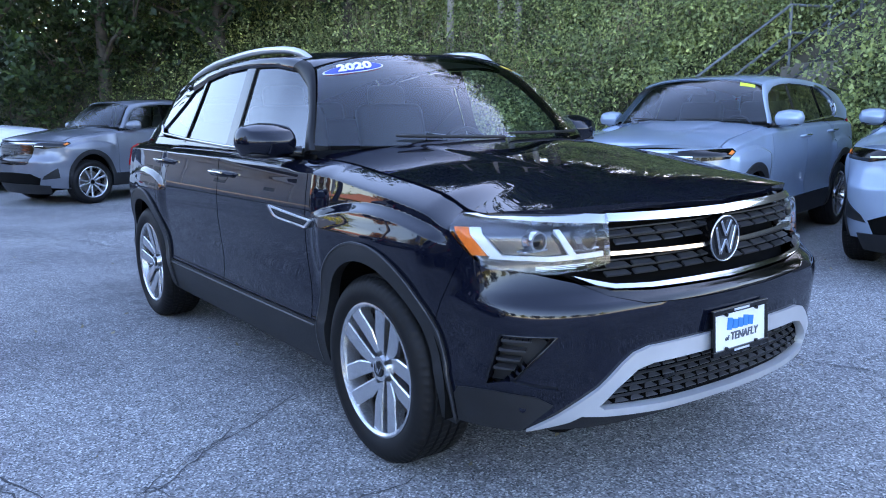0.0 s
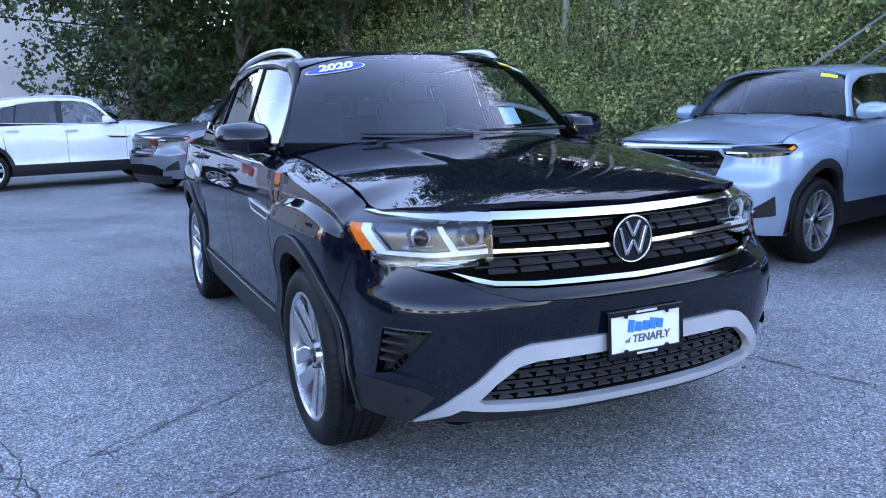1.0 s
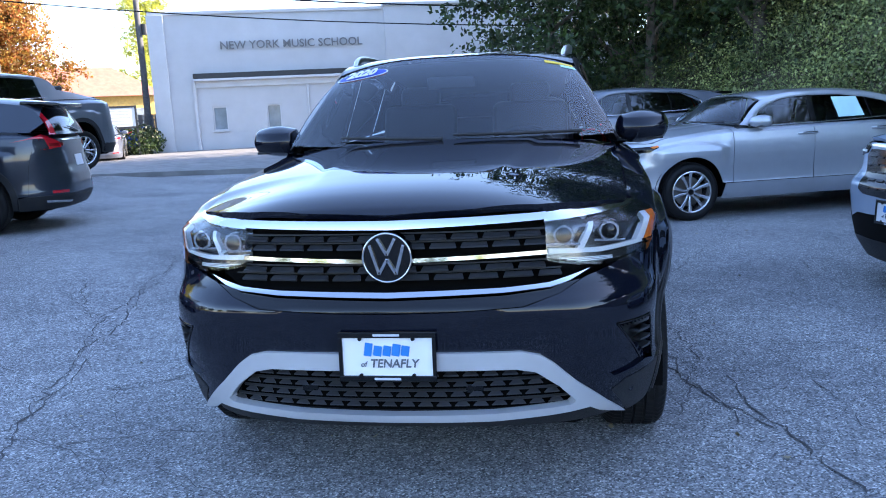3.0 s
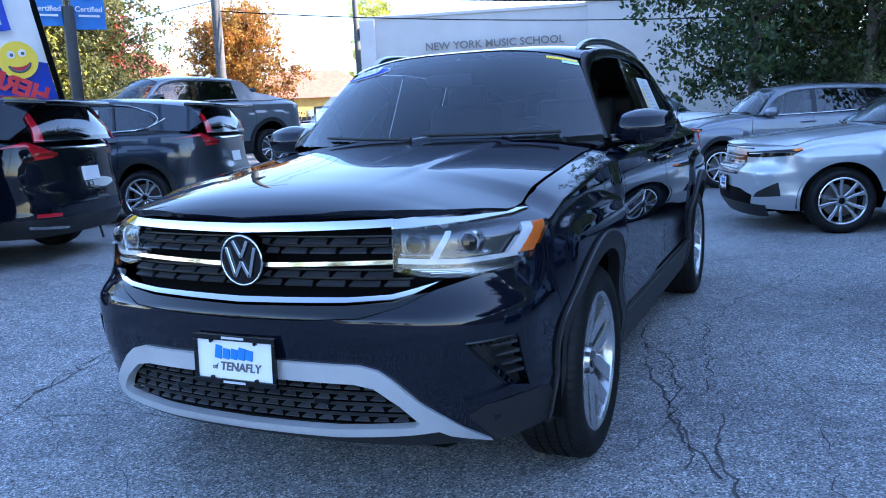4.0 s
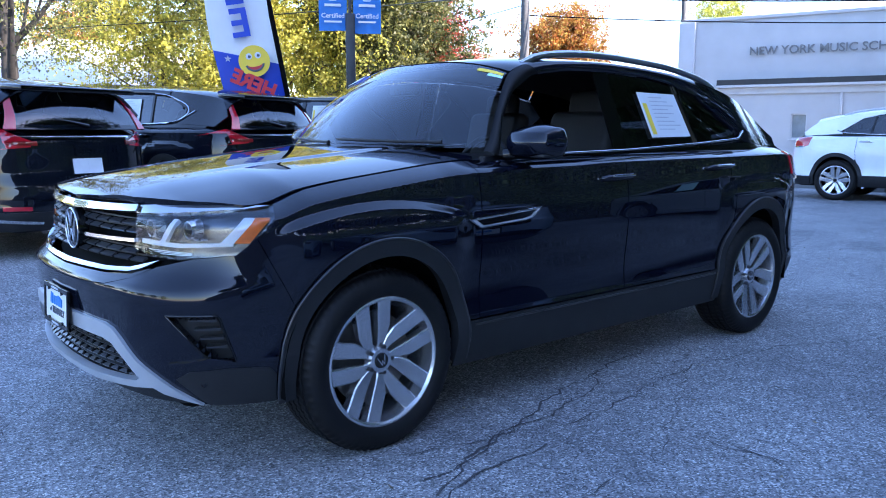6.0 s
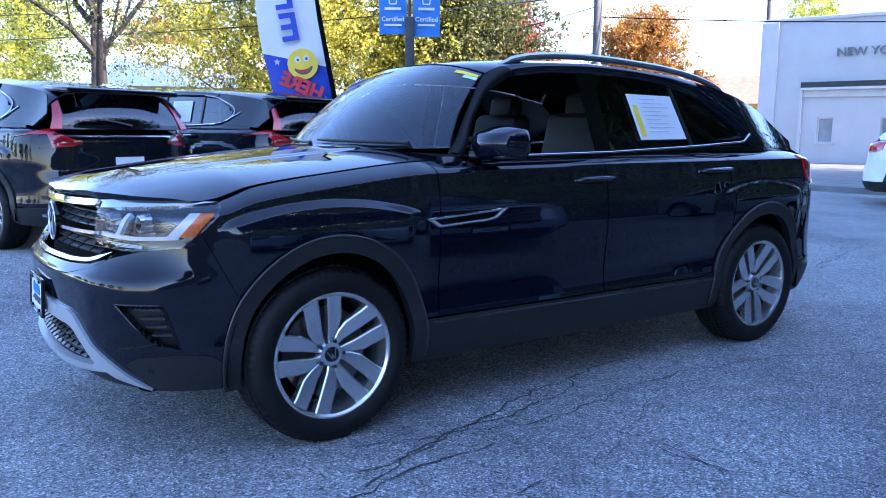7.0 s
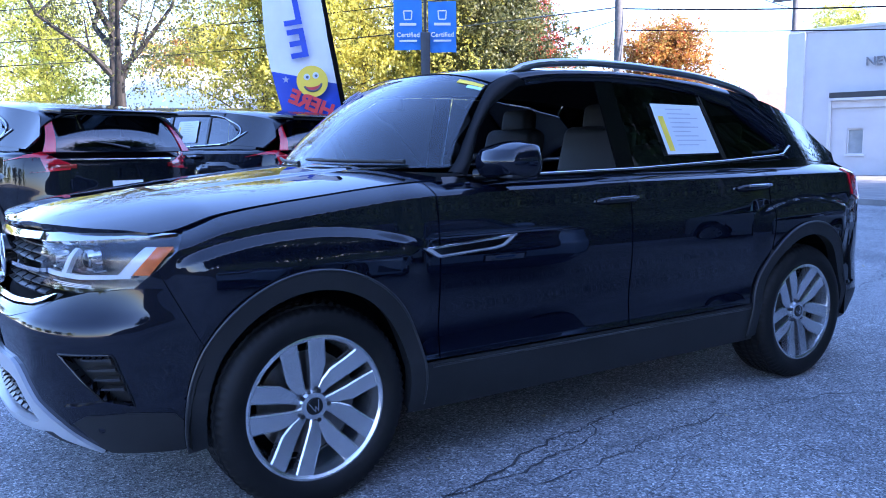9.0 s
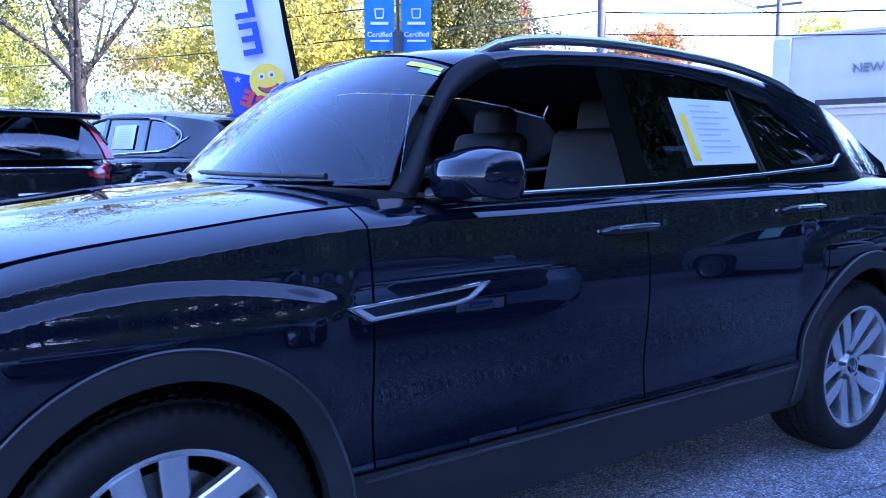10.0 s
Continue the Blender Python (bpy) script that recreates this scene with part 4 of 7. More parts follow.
def sport_suv(name, body, m, label, detail=True, cell=0.03):
    """The large five-seat SUV with a sloping back: the subject in black, and the white one behind."""
    car = Car(cell=cell)
    root = base_car(name, car, body, m, label, "blades", .855, open_window=detail, detail=detail, rails="rail_metal", mirrors=body, seat="grey_seat")
    c = car.cell

    def lay(nm, polys, mat, surf=car.body, lab="", parent=None, **kw):
        return part(nm, sheet(nm, polys, surf, c, c, mat, **kw), None, parent or root, lab)

    X = lambda *seq: [("x", a, b) for a, b in seq]
    # bumper: the middle and its two corners, open where vents and lower grille sit
    half_lo = [(.80, .312), (.735, .372), (.62, .470), (.545, .545), (.50, .577), (.44, .592), (.2, .596)]
    half_up = [(.2, .732), (.45, .742), (.58, .775), (.68, .818), (.80, .852)]
    mid = [(-a, b) for a, b in half_up[::-1]] + [(0, .730)] + half_up + [(.80, .655), (.74, .655), (.80, .557)] + half_lo + [(0, .597)] + [(-a, b) for a, b in half_lo[::-1]] + [(-.80, .557), (-.74, .655), (-.80, .655)]
    mid_p = [(math.copysign(car.of_x(abs(a)), a) if a else 0.0, b) for a, b in mid]
    polys = [mid_p]
    for sg in (1, -1):
        corner = X((.80, .655), (.80, .852)) + yz([(-.605, .866), (-.532, .925), (-.40, .66)]) + yz(arc(0, .37, .42, .47, 142, 189, 14)) + X((.80, .305), (.80, .557), (.85, .475)) + yz([(-.615, .475)]) + X((.865, .655))
        polys.append(car.pts(corner, sg))
    lay("front_bumper", polys, body, gap=.0, flange=.03)
    lay("chin", [car.pts(X((-.80, .31), (-.62, .365), (0, .352), (.62, .365), (.80, .31), (.80, .275), (0, .285), (-.80, .275)))], "cladding", off=-.03, gap=0, flange=.02)
    # silver guard round the lower grille
    lo = [(.815, .308), (.735, .374), (.62, .472), (.545, .547), (.50, .579), (.44, .594), (0, .598)]
    li = [(.0, .536), (.42, .533), (.485, .520), (.56, .465), (.615, .405), (.60, .392), (.35, .378), (0, .374)]
    lb = [(0, .350), (.35, .352), (.60, .366), (.675, .372), (.70, .352)]
    polys = []
    for sg in (1, -1):
        P = lambda seq: car.pts([("x", a, b) for a, b in seq], sg)
        polys.append(P(lo + li[:5] + [(.655, .378), (.70, .352)]))
        polys.append(P([(.615, .405), (.60, .392), (.35, .378), (0, .374)] + lb[:4] + [(.655, .378)]))
    lay("lower_guard", polys, "satin", off=.014, gap=0, flange=.035, lab="satin silver lower bumper guard")
    # lower grille
    def behind(u, z, d):
        p = car.body(u, z)
        p[:, 1] += d
        return p
    gp = lambda seq: [(math.copysign(car.of_x(abs(a)), a) if a else 0.0, b) for a, b in seq]
    # near-black sheet standing in for the unlit depth behind the slats
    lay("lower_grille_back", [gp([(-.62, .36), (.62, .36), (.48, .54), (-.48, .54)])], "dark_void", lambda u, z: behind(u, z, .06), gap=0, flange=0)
    for k in range(4):
        z = .402 + k * .036
        w = .60 - (z - .40) * .95
        n = int(w * 2 / .062)
        bars = []
        for i in range(n):
            x0 = -w + i * 2 * w / n + (.012 if k % 2 else -.008)
            x1 = x0 + 2 * w / n * .62
            bars.append(gp([(x0, z), (x0 + .012, z + .009), (x1 - .0, z + .009), (x1 + .012, z)]))
        bars.append(gp([(-w, z + .011), (w, z + .011), (w, z + .016), (-w, z + .016)]))
        lay("grille_slat", bars, "fin_grey", lambda u, v, z=z: behind(u, v, .012 + 1.6 * (v - z)), gap=0, flange=.006)
    for x in (-.30, .28):
        p = car.body(np.array([car.of_x(abs(x)) * (1 if x > 0 else -1)]), np.array([.455]))[0]
        part("radar_sensor", box((p[0] - .03, p[1] + .028, .440), (p[0] + .03, p[1] + .05, .472), .004), "gloss_black", root)
    # side vents
    for sg in (1, -1):
        P = lambda seq: car.pts(seq, sg)
        quad = X((.74, .655), (.865, .655)) + yz([(-.615, .475)]) + X((.85, .475))
        vent = lay("bumper_vent", [P(quad)], "cladding", off=-.040, gap=0, flange=0)
        ringq = resample(P(quad) + P(quad)[:1], 40)
        lip = car.body(ringq[:, 0], ringq[:, 1])
        tv, tf = tube(lip, .0045, 6)
        part("vent_rim", smooth_mesh(mesh_from("vent_rim", tv, tf, "gloss_black"), 60), None, vent)
        wall = np.r_[lip, lip * [.955, 1, 1] + [0, .040, 0]]
        m_ = len(ringq)
        part("vent_wall", mesh_from("vent_wall", [tuple(p) for p in wall], [(i, i + 1, m_ + i + 1, m_ + i) for i in range(m_ - 1)], "cladding"), None, vent)
        for k in range(4):
            z = .632 - k * .0335
            xa, xb = .800 + .0125 * k, .862 + .0055 * k
            fin = X((xa, z + .004), (xb, z), (xb, z + .011), (xa, z + .009))
            lay("vent_fin", [P(fin)], "fin_grey", gap=0, flange=.034, off=.001, parent=vent)
        lay("bumper_winglet", [P(X((.735, .474), (.80, .484), (.845, .499), (.885, .482), (.882, .470), (.80, .466)))], body, gap=0, flange=.025, off=.012)
        low = X((.745, .408), (.79, .440), (.88, .452)) + yz([(-.56, .447), (-.50, .438)]) + yz(arc(0, .37, .475, .525, 176, 188, 5)) + X((.83, .300), (.815, .318))
        lay("lower_corner", [P(low)], "cladding", off=.003, gap=0, flange=.012)
        s0 = car.of_x(.822) * sg
        p, q = car.body(np.array([s0]), np.array([.39]))[0], car.body(np.array([s0 + .01]), np.array([.39]))[0]
        n = np.array([q[1] - p[1], -(q[0] - p[0]), 0])
        n /= np.linalg.norm(n)
        bm = bmesh.new()
        bm_cyl(bm, .013, .012, p - n * .01, p + n * .004, 16)
        sens = part_s("parking_sensor", bm, body, root)
        # headlamp
        hl = X((.548, 1.030), (.548, .876), (.65, .856), (.745, .848), (.80, .852)) + yz([(-.602, .868), (-.530, .925), (-.466, .985), (-.438, 1.034)]) + X((.70, 1.036))
        lamp = lay("headlamp", [P(hl)], "lamp_house", lambda u, z: behind(u, z, .065), gap=0, flange=0)
        lay("lamp_lens", [P(hl)], "lens", gap=.001, flange=.03, parent=lamp).visible_shadow = False
        dr = dict(gap=0, flange=.02, parent=lamp)
        lay("lamp_brow", [P(X((.548, 1.034), (.548, 1.006), (.70, 1.010), (.80, 1.014)) + yz([(-.56, 1.022), (-.46, 1.031)]) + X((.70, 1.040)))], "chrome", off=.006, gap=0, flange=.02, parent=lamp)
        inner = lambda d: (lambda u, z: behind(u, z, d))
        lay("light_guide", [P(X((.556, .914), (.556, .897), (.74, .888)) + yz([(-.63, .898), (-.635, .911)]) + X((.74, .904)))], "lamp_white", inner(.022), **dr)
        lay("light_guide", [P(X((.660, .908), (.684, .905), (.732, .992), (.714, .992)))], "lamp_white", inner(.020), **dr)
        lay("light_guide", [P(yz([(-.668, .908), (-.624, .908), (-.545, .998), (-.586, .998)]))], "lamp_white", inner(.016), **dr)
        lay("indicator", [P(yz([(-.618, .908), (-.566, .908), (-.486, .998), (-.540, .998)]))], "amber", inner(.010), **dr)
        lay("lamp_sill", [P(X((.556, .886), (.65, .866), (.745, .858), (.80, .862)) + yz([(-.61, .878), (-.62, .890)]) + X((.74, .877)))], "lamp_house", inner(.030), **dr)
        for k in range(3):
            lay("lamp_rib", [P(X((.60 + .03 * k, .879 - .007 * k), (.60 + .03 * k, .876 - .007 * k), (.78, .868 - .004 * k), (.78, .871 - .004 * k)))], "lamp_white", inner(.024), **dr)
        for x in (.612, .772):
            cx = float(x)
            p = car.body(np.array([car.of_x(cx) * sg]), np.array([.955]))[0]
            p[1] += .030
            d = np.array([sg * .25, -1, 0]) / math.hypot(.25, 1)
            bm = bmesh.new()
            bm_cyl(bm, .040, .034, p + np.array([0, .03, 0]), p + d * .012, 20)
            part_s("projector", bm, "lamp_silver", lamp)
            bm = bmesh.new()
            bmesh.ops.create_uvsphere(bm, u_segments=16, v_segments=10, radius=.029, matrix=Matrix.Translation(p + d * .006) @ Matrix.Diagonal((1, .6, 1, 1)))
            part_s("projector_lens", bm, "gloss_black", lamp)
            bm = box((p[0] - .058, p[1] + .002, .918), (p[0] + .058, p[1] + .04, .926), .002)
            part("reflector_shelf", bm, "lamp_silver", lamp)
    # upper grille
    # near-black backing: the depth behind the bars is dark by colour
    lay("grille_back", [gp([(-.68, .835), (-.55, .775), (0, .745), (.55, .775), (.68, .835), (.55, .875), (.55, 1.03), (-.55, 1.03), (-.55, .875)])], "dark_void", inner(.075), gap=0, flange=0)
    lay("grille_bar", [gp([(-.555, 1.008), (0, .999), (.555, 1.010), (.555, 1.032), (0, 1.026), (-.555, 1.032)])], "chrome", off=.018, gap=0, flange=.03)
    lay("grille_bar", [gp([(-.55, .900), (0, .886), (.55, .900), (.55, .914), (0, .900), (-.55, .914)])], "chrome", off=.006, gap=0, flange=.03)
    a = [(.692, .842), (.62, .808), (.55, .790), (.40, .780), (0, .772)]
    b = [(0, .788), (.40, .795), (.55, .806), (.62, .823)]
    lay("grille_bar", [gp([(-x, z) for x, z in a] + [(x, z) for x, z in a[::-1][1:]] + [(x, z) for x, z in b[::-1]] + [(-x, z) for x, z in b[1:]])], "chrome", off=.010, gap=0, flange=.03)
    lay("grille_lip", [gp([(-.66, .812), (-.58, .776), (-.45, .745), (-.2, .735), (0, .733), (.2, .735), (.45, .745), (.58, .776), (.66, .812), (.60, .803), (.55, .788), (.40, .776), (0, .768), (-.40, .776), (-.55, .788), (-.60, .803)])], "gloss_black", off=.0, gap=0, flange=.03)
    for z, w, ph in ((.968, .55, 0), (.938, .55, 1), (.862, .56, 0), (.834, .60, 1)):
        bars, n = [], 10
        for i in range(n):
            x0 = -w + (i + .5 * ph * .6) * 2 * w / n
            x1 = min(w, x0 + 2 * w / n * .86)
            bars.append(gp([(x0, z), (x1, z), (x1 - .006, z + .011), (x0 + .006, z + .011)]))
        lay("grille_slat", bars, "fin_grey", lambda u, v, z=z: behind(u, v, .004 + 1.8 * (v - z)), gap=0, flange=.007)
        lay("grille_rib", [gp([(-w, z + .013), (w, z + .013), (w, z + .018), (-w, z + .018)])], "cladding", inner(.030), gap=0, flange=.03)
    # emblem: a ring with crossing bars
    y0 = float(car.body(np.array([0.0]), np.array([.91]))[0][1]) - .018
    bm = bmesh.new()
    bm_cyl(bm, .088, .084, (0, y0 + .04, .91), (0, y0, .91), 40)
    emb = part_s("emblem", bm, "gloss_black", root, "dark round badge with a chrome ring", 30)
    ringp = [(.083 * math.cos(t), y0 - .002, .91 + .083 * math.sin(t)) for t in np.linspace(0, 2 * math.pi, 49)]
    tv, tf = tube(ringp, .0042, 8)
    part("emblem_ring", smooth_mesh(mesh_from("emblem_ring", tv, tf, "chrome"), 60), None, emb)
    for p, q in (((-.030, .066), (0, .010)), ((.030, .066), (0, .010)), ((-.058, .044), (-.029, -.056)), ((.058, .044), (.029, -.056)), ((-.029, -.056), (0, -.004)), ((.029, -.056), (0, -.004))):
        bm = bmesh.new()
        stroke(bm, p, q, .012, 0, .005)
        part("emblem_bar", bm, "chrome", emb).matrix_basis = pose(0, y0 - .003, .91)
    # badge at the foot of the front door
    for sg in (1, -1):
        P = lambda seq: car.pts(seq, sg)
        bd = yz([(.455, .928), (.60, .936), (.82, .951), (.915, .958), (.85, .914), (.80, .905), (.52, .889)])
        bdg = lay("side_badge", [P(bd)], "satin", off=.008, gap=0, flange=.012)
        lay("badge_inlay", [P(yz([(.495, .923), (.60, .929), (.82, .943), (.875, .947), (.835, .921), (.79, .912), (.535, .898)]))], "gloss_black", off=.010, gap=0, flange=.004, parent=bdg)
        loop_ = np.array([car.body(np.array([u]), np.array([v]))[0] for u, v in resample(P(bd) + P(bd)[:1], 60)]) + np.array([sg * .010, 0, 0])
        tv, tf = tube(loop_, .0030, 6)
        part("badge_rim", smooth_mesh(mesh_from("badge_rim", tv, tf, "chrome"), 60), None, bdg)
        tl = yz([(3.46, 1.170), (3.50, 1.02), (3.60, .985), (3.78, .975), (3.82, 1.02), (3.80, 1.165)])
        lay("tail_lamp", [P(tl)], "red_lens", off=.008, gap=0, flange=.02)
        lay("tail_lamp_clear", [P(yz([(3.60, .982), (3.80, .972), (3.82, 1.0), (3.60, 1.012)]))], "lamp_silver", off=.012, gap=0, flange=.02)
    return root, car

# ---- the setting ----
def ground_material():
    m, nt, b = shader("asphalt")
    stones = nt.nodes.new("ShaderNodeTexVoronoi")
    stones.inputs["Scale"].default_value = 135
    tc = nt.nodes.new("ShaderNodeTexCoord")
    nt.links.new(tc.outputs["Object"], stones.inputs["Vector"])
    grit = ramp(nt, stones.outputs["Color"], [(0.06, (.040, .041, .043)), (0.40, (.180, .183, .188)), (0.70, (.300, .303, .308)), (0.95, (.70, .70, .69))])
    big = tex_noise(nt, .55, 6, .6)
    stain = ramp(nt, big.outputs["Fac"], [(0.34, (.60, .60, .62)), (0.50, (.92, .92, .92)), (0.64, (1.10, 1.10, 1.09))])
    fine = tex_noise(nt, 9, 5, .7)
    worn = ramp(nt, fine.outputs["Fac"], [(0.3, (.8, .8, .8)), (0.75, (1.18, 1.17, 1.15))])
    c1 = mixc(nt, 1.0, grit.outputs["Color"], stain.outputs["Color"], "MULTIPLY")
    c2 = mixc(nt, 1.0, c1, worn.outputs["Color"], "MULTIPLY")
    nt.links.new(c2, b.inputs["Base Color"])
    b.inputs["Roughness"].default_value = .82
    d = nt.nodes.new("ShaderNodeMath")
    d.operation = "ADD"
    nt.links.new(stones.outputs["Distance"], d.inputs[0])
    nt.links.new(fine.outputs["Fac"], d.inputs[1])
    bump(nt, b, d.outputs[0], .55, .006)
    return m


M["asphalt"] = ground_material()
M["crack"] = plain("crack_tar", (.050, .050, .052), .8, var=.3, scale=20, bumps=.4, bscale=80)
M["concrete"] = plain("concrete", (.175, .173, .168), .85, var=.25, scale=2.5, bumps=.3, bscale=40)
M["stucco"] = plain("white_stucco", (.47, .48, .50), .85, var=.06, scale=1.1, bumps=.25, bscale=45)
M["stucco_trim"] = plain("stucco_trim", (.52, .53, .55), .8, var=.05, scale=2, bumps=.15, bscale=60)
M["dark_metal"] = plain("dark_metal", (.03, .032, .035), .5, .3, var=.2)
M["window_dark"] = plain("window_dark", (.22, .26, .29), .12, var=.25, scale=2)
M["soil"] = plain("bank_soil", (.06, .05, .032), .95, var=.4, scale=1.5, bumps=.6, bscale=12)
M["bark"] = plain("bark", (.085, .070, .055), .9, var=.35, scale=8, bumps=.7, bscale=25)
M["dark_bark"] = plain("dark_bark", (.030, .026, .022), .9, var=.35, scale=8, bumps=.7, bscale=25)
M["pole_wood"] = plain("pole_wood", (.10, .10, .10), .85, var=.25, scale=10, bumps=.4, bscale=40)
M["step_stone"] = plain("step_stone", (.15, .135, .115), .9, var=.3, scale=4, bumps=.4, bscale=20)
M["rail_paint"] = plain("rail_paint", (.035, .038, .04), .5, .2, var=.3, scale=14)


def leaf_material(name, a, b_, trans=0.35, clump=1.4):
    """Leaves whose colour differs from leaf to leaf."""
    m, nt, b = shader(name)
    geo = nt.nodes.new("ShaderNodeNewGeometry")
    big = tex_noise(nt, .45, 3)
    r1 = ramp(nt, geo.outputs["Random Per Island"], [(0.0, a), (1.0, b_)])
    r2 = ramp(nt, big.outputs["Fac"], [(.3, (.62, .66, .6)), (.7, (1.15, 1.12, 1.0))])
    mid = tex_noise(nt, clump, 2)
    r3 = ramp(nt, mid.outputs["Fac"], [(.34, (.45, .48, .45)), (.50, (.95, .95, .92)), (.66, (1.45, 1.38, 1.15))])
    col = mixc(nt, 1.0, r1.outputs["Color"], r2.outputs["Color"], "MULTIPLY")
    col = mixc(nt, 1.0, col, r3.outputs["Color"], "MULTIPLY")
    nt.links.new(col, b.inputs["Base Color"])
    b.inputs["Roughness"].default_value = .55
    out = nt.nodes["Material Output"]
    tl = nt.nodes.new("ShaderNodeBsdfTranslucent")
    nt.links.new(col, tl.inputs["Color"])
    mx = nt.nodes.new("ShaderNodeMixShader")
    mx.inputs[0].default_value = trans
    nt.links.new(b.outputs[0], mx.inputs[1])
    nt.links.new(tl.outputs[0], mx.inputs[2])
    nt.links.new(mx.outputs[0], out.inputs["Surface"])
    return m


M["ivy"] = leaf_material("ivy_leaf", (.040, .058, .022), (.16, .20, .070))
M["shrub"] = leaf_material("shrub_leaf", (.17, .215, .085), (.47, .53, .23))
M["wood_leaf"] = leaf_material("wood_leaf", (.016, .034, .011), (.060, .105, .032))
M["dry"] = leaf_material("dry_stalk", (.20, .16, .11), (.38, .32, .23), .2)
M["gold"] = leaf_material("gold_leaf", (.38, .38, .07), (.72, .65, .14), .6)
M["yellow_green"] = leaf_material("yellow_green_leaf", (.32, .37, .07), (.66, .64, .14), .6)
M["orange"] = leaf_material("orange_leaf", (.34, .085, .025), (.46, .33, .08), .5)
M["red_leaf"] = leaf_material("red_leaf", (.26, .035, .03), (.42, .12, .06), .45)
M["olive"] = leaf_material("olive_leaf", (.06, .075, .03), (.18, .18, .06), .45)


def leaf_cloud(name, centres, normals, size, mat, rng, narrow=.55, upright=False):
    """Many small leaves as one mesh; each is a bent blade of two quads."""
    n = len(centres)
    a = rng.normal(size=(n, 3))
    if normals is not None:
        a = a * .75 + normals
    a /= np.linalg.norm(a, axis=1)[:, None] + 1e-9
    t = rng.normal(size=(n, 3))
    if upright:
        t = t * .22 + np.array([0, 0, 1.0])
    t -= a * (t * a).sum(1)[:, None]
    t /= np.linalg.norm(t, axis=1)[:, None] + 1e-9
    b = np.cross(a, t)
    s = size * rng.uniform(.55, 1.35, n)[:, None]
    w = s * narrow
    v = np.stack([centres - t * s * .5, centres + b * w * .5 - a * s * .10, centres + t * s * .5, centres - b * w * .5 - a * s * .10], 1).reshape(-1, 3)
    me = bpy.data.meshes.new(name)
    me.vertices.add(4 * n)
    me.vertices.foreach_set("co", v.ravel())
    me.loops.add(4 * n)
    me.loops.foreach_set("vertex_index", np.arange(4 * n))
    me.polygons.add(n)
    me.polygons.foreach_set("loop_start", np.arange(0, 4 * n, 4))
    me.update(calc_edges=True)
    me.materials.append(M[mat])
    return me


def ground_z(x, y):
    """The lot rises a little towards the row of dark cars."""
    return .17 * smoothstep(-1.5, -4.5, x) * smoothstep(13, 7, y) + .38 * smoothstep(-6.5, -9.5, x) * smoothstep(5.8, 8.0, y) * smoothstep(16, 11.5, y) * smoothstep(-24, -16, x)


# the ground: one sheet to the horizon
def ground():
    xs = np.unique(np.r_[np.linspace(-20, 20, 101), np.linspace(-400, 400, 41)])
    n = len(xs)
    verts = [(x, y, float(ground_z(x, y))) for y in xs for x in xs]
    faces = [(j * n + i, j * n + i + 1, (j + 1) * n + i + 1, (j + 1) * n + i) for j in range(n - 1) for i in range(n - 1)]
    ob = new("ground", mesh_from("ground", verts, faces, "asphalt"))
    return tagged(ob, "worn grey asphalt of the car park with fine cracks", "ground", kind="structure")


ground()

# the bank: toe line from beside the parked cars up to the wood
TOE = [(30, -28), (16, -14), (9.6, -2.5), (8.6, 2.5), (7.0, 8.0), (5.0, 13.5), (3.0, 17.5), (0.5, 20.5), (-1.5, 27), (-1.0, 45)]


def bank_height(d, along):
    return np.interp(d, [-1, 0, 1.0, 3.0, 6.0, 10.0, 20.0, 60.0], [-.3, 0.02, .55, 2.1, 4.4, 6.6, 9.0, 13.0])


def bank_point(k, d):
    """A point at k along the toe line and d metres up the bank."""
    p = np.array(TOE, float)
    i = np.clip(np.floor(k).astype(int), 0, len(p) - 2)
    f = (k - i)[:, None]
    q = p[i] * (1 - f) + p[i + 1] * f
    tang = np.gradient(p, axis=0)
    nrm = np.stack([tang[:, 1], -tang[:, 0]], 1)
    nrm /= np.linalg.norm(nrm, axis=1)[:, None]
    nn = nrm[i] * (1 - f) + nrm[i + 1] * f
    xy = q + nn * d[:, None]
    z = bank_height(d, k)
    w = np.sin(xy[:, 0] * 1.3 + 1) * np.cos(xy[:, 1] * 1.1) * .22 + np.sin(xy[:, 0] * .47 + xy[:, 1] * .6) * .35
    return np.c_[xy, z + w * np.clip(d / 3, 0, 1)]


def bank():
    ks, ds = np.linspace(0, len(TOE) - 1, 91), np.array([-.6, 0, .3, .7, 1.2, 1.8, 2.5, 3.3, 4.2, 5.2, 6.4, 8, 10, 13, 18, 26, 40, 60])
    K, D = np.meshgrid(ks, ds, indexing="ij")
    v = bank_point(K.ravel(), D.ravel())
    m = len(ds)
    faces = [(i * m + j, (i + 1) * m + j, (i + 1) * m + j + 1, i * m + j + 1) for i in range(len(ks) - 1) for j in range(m - 1)]
    ob = new("bank", mesh_from("bank", v, faces, "soil", True))
    tagged(ob, "steep earth bank behind the parked cars", "bank", kind="structure")


bank()
rng = np.random.default_rng(7)


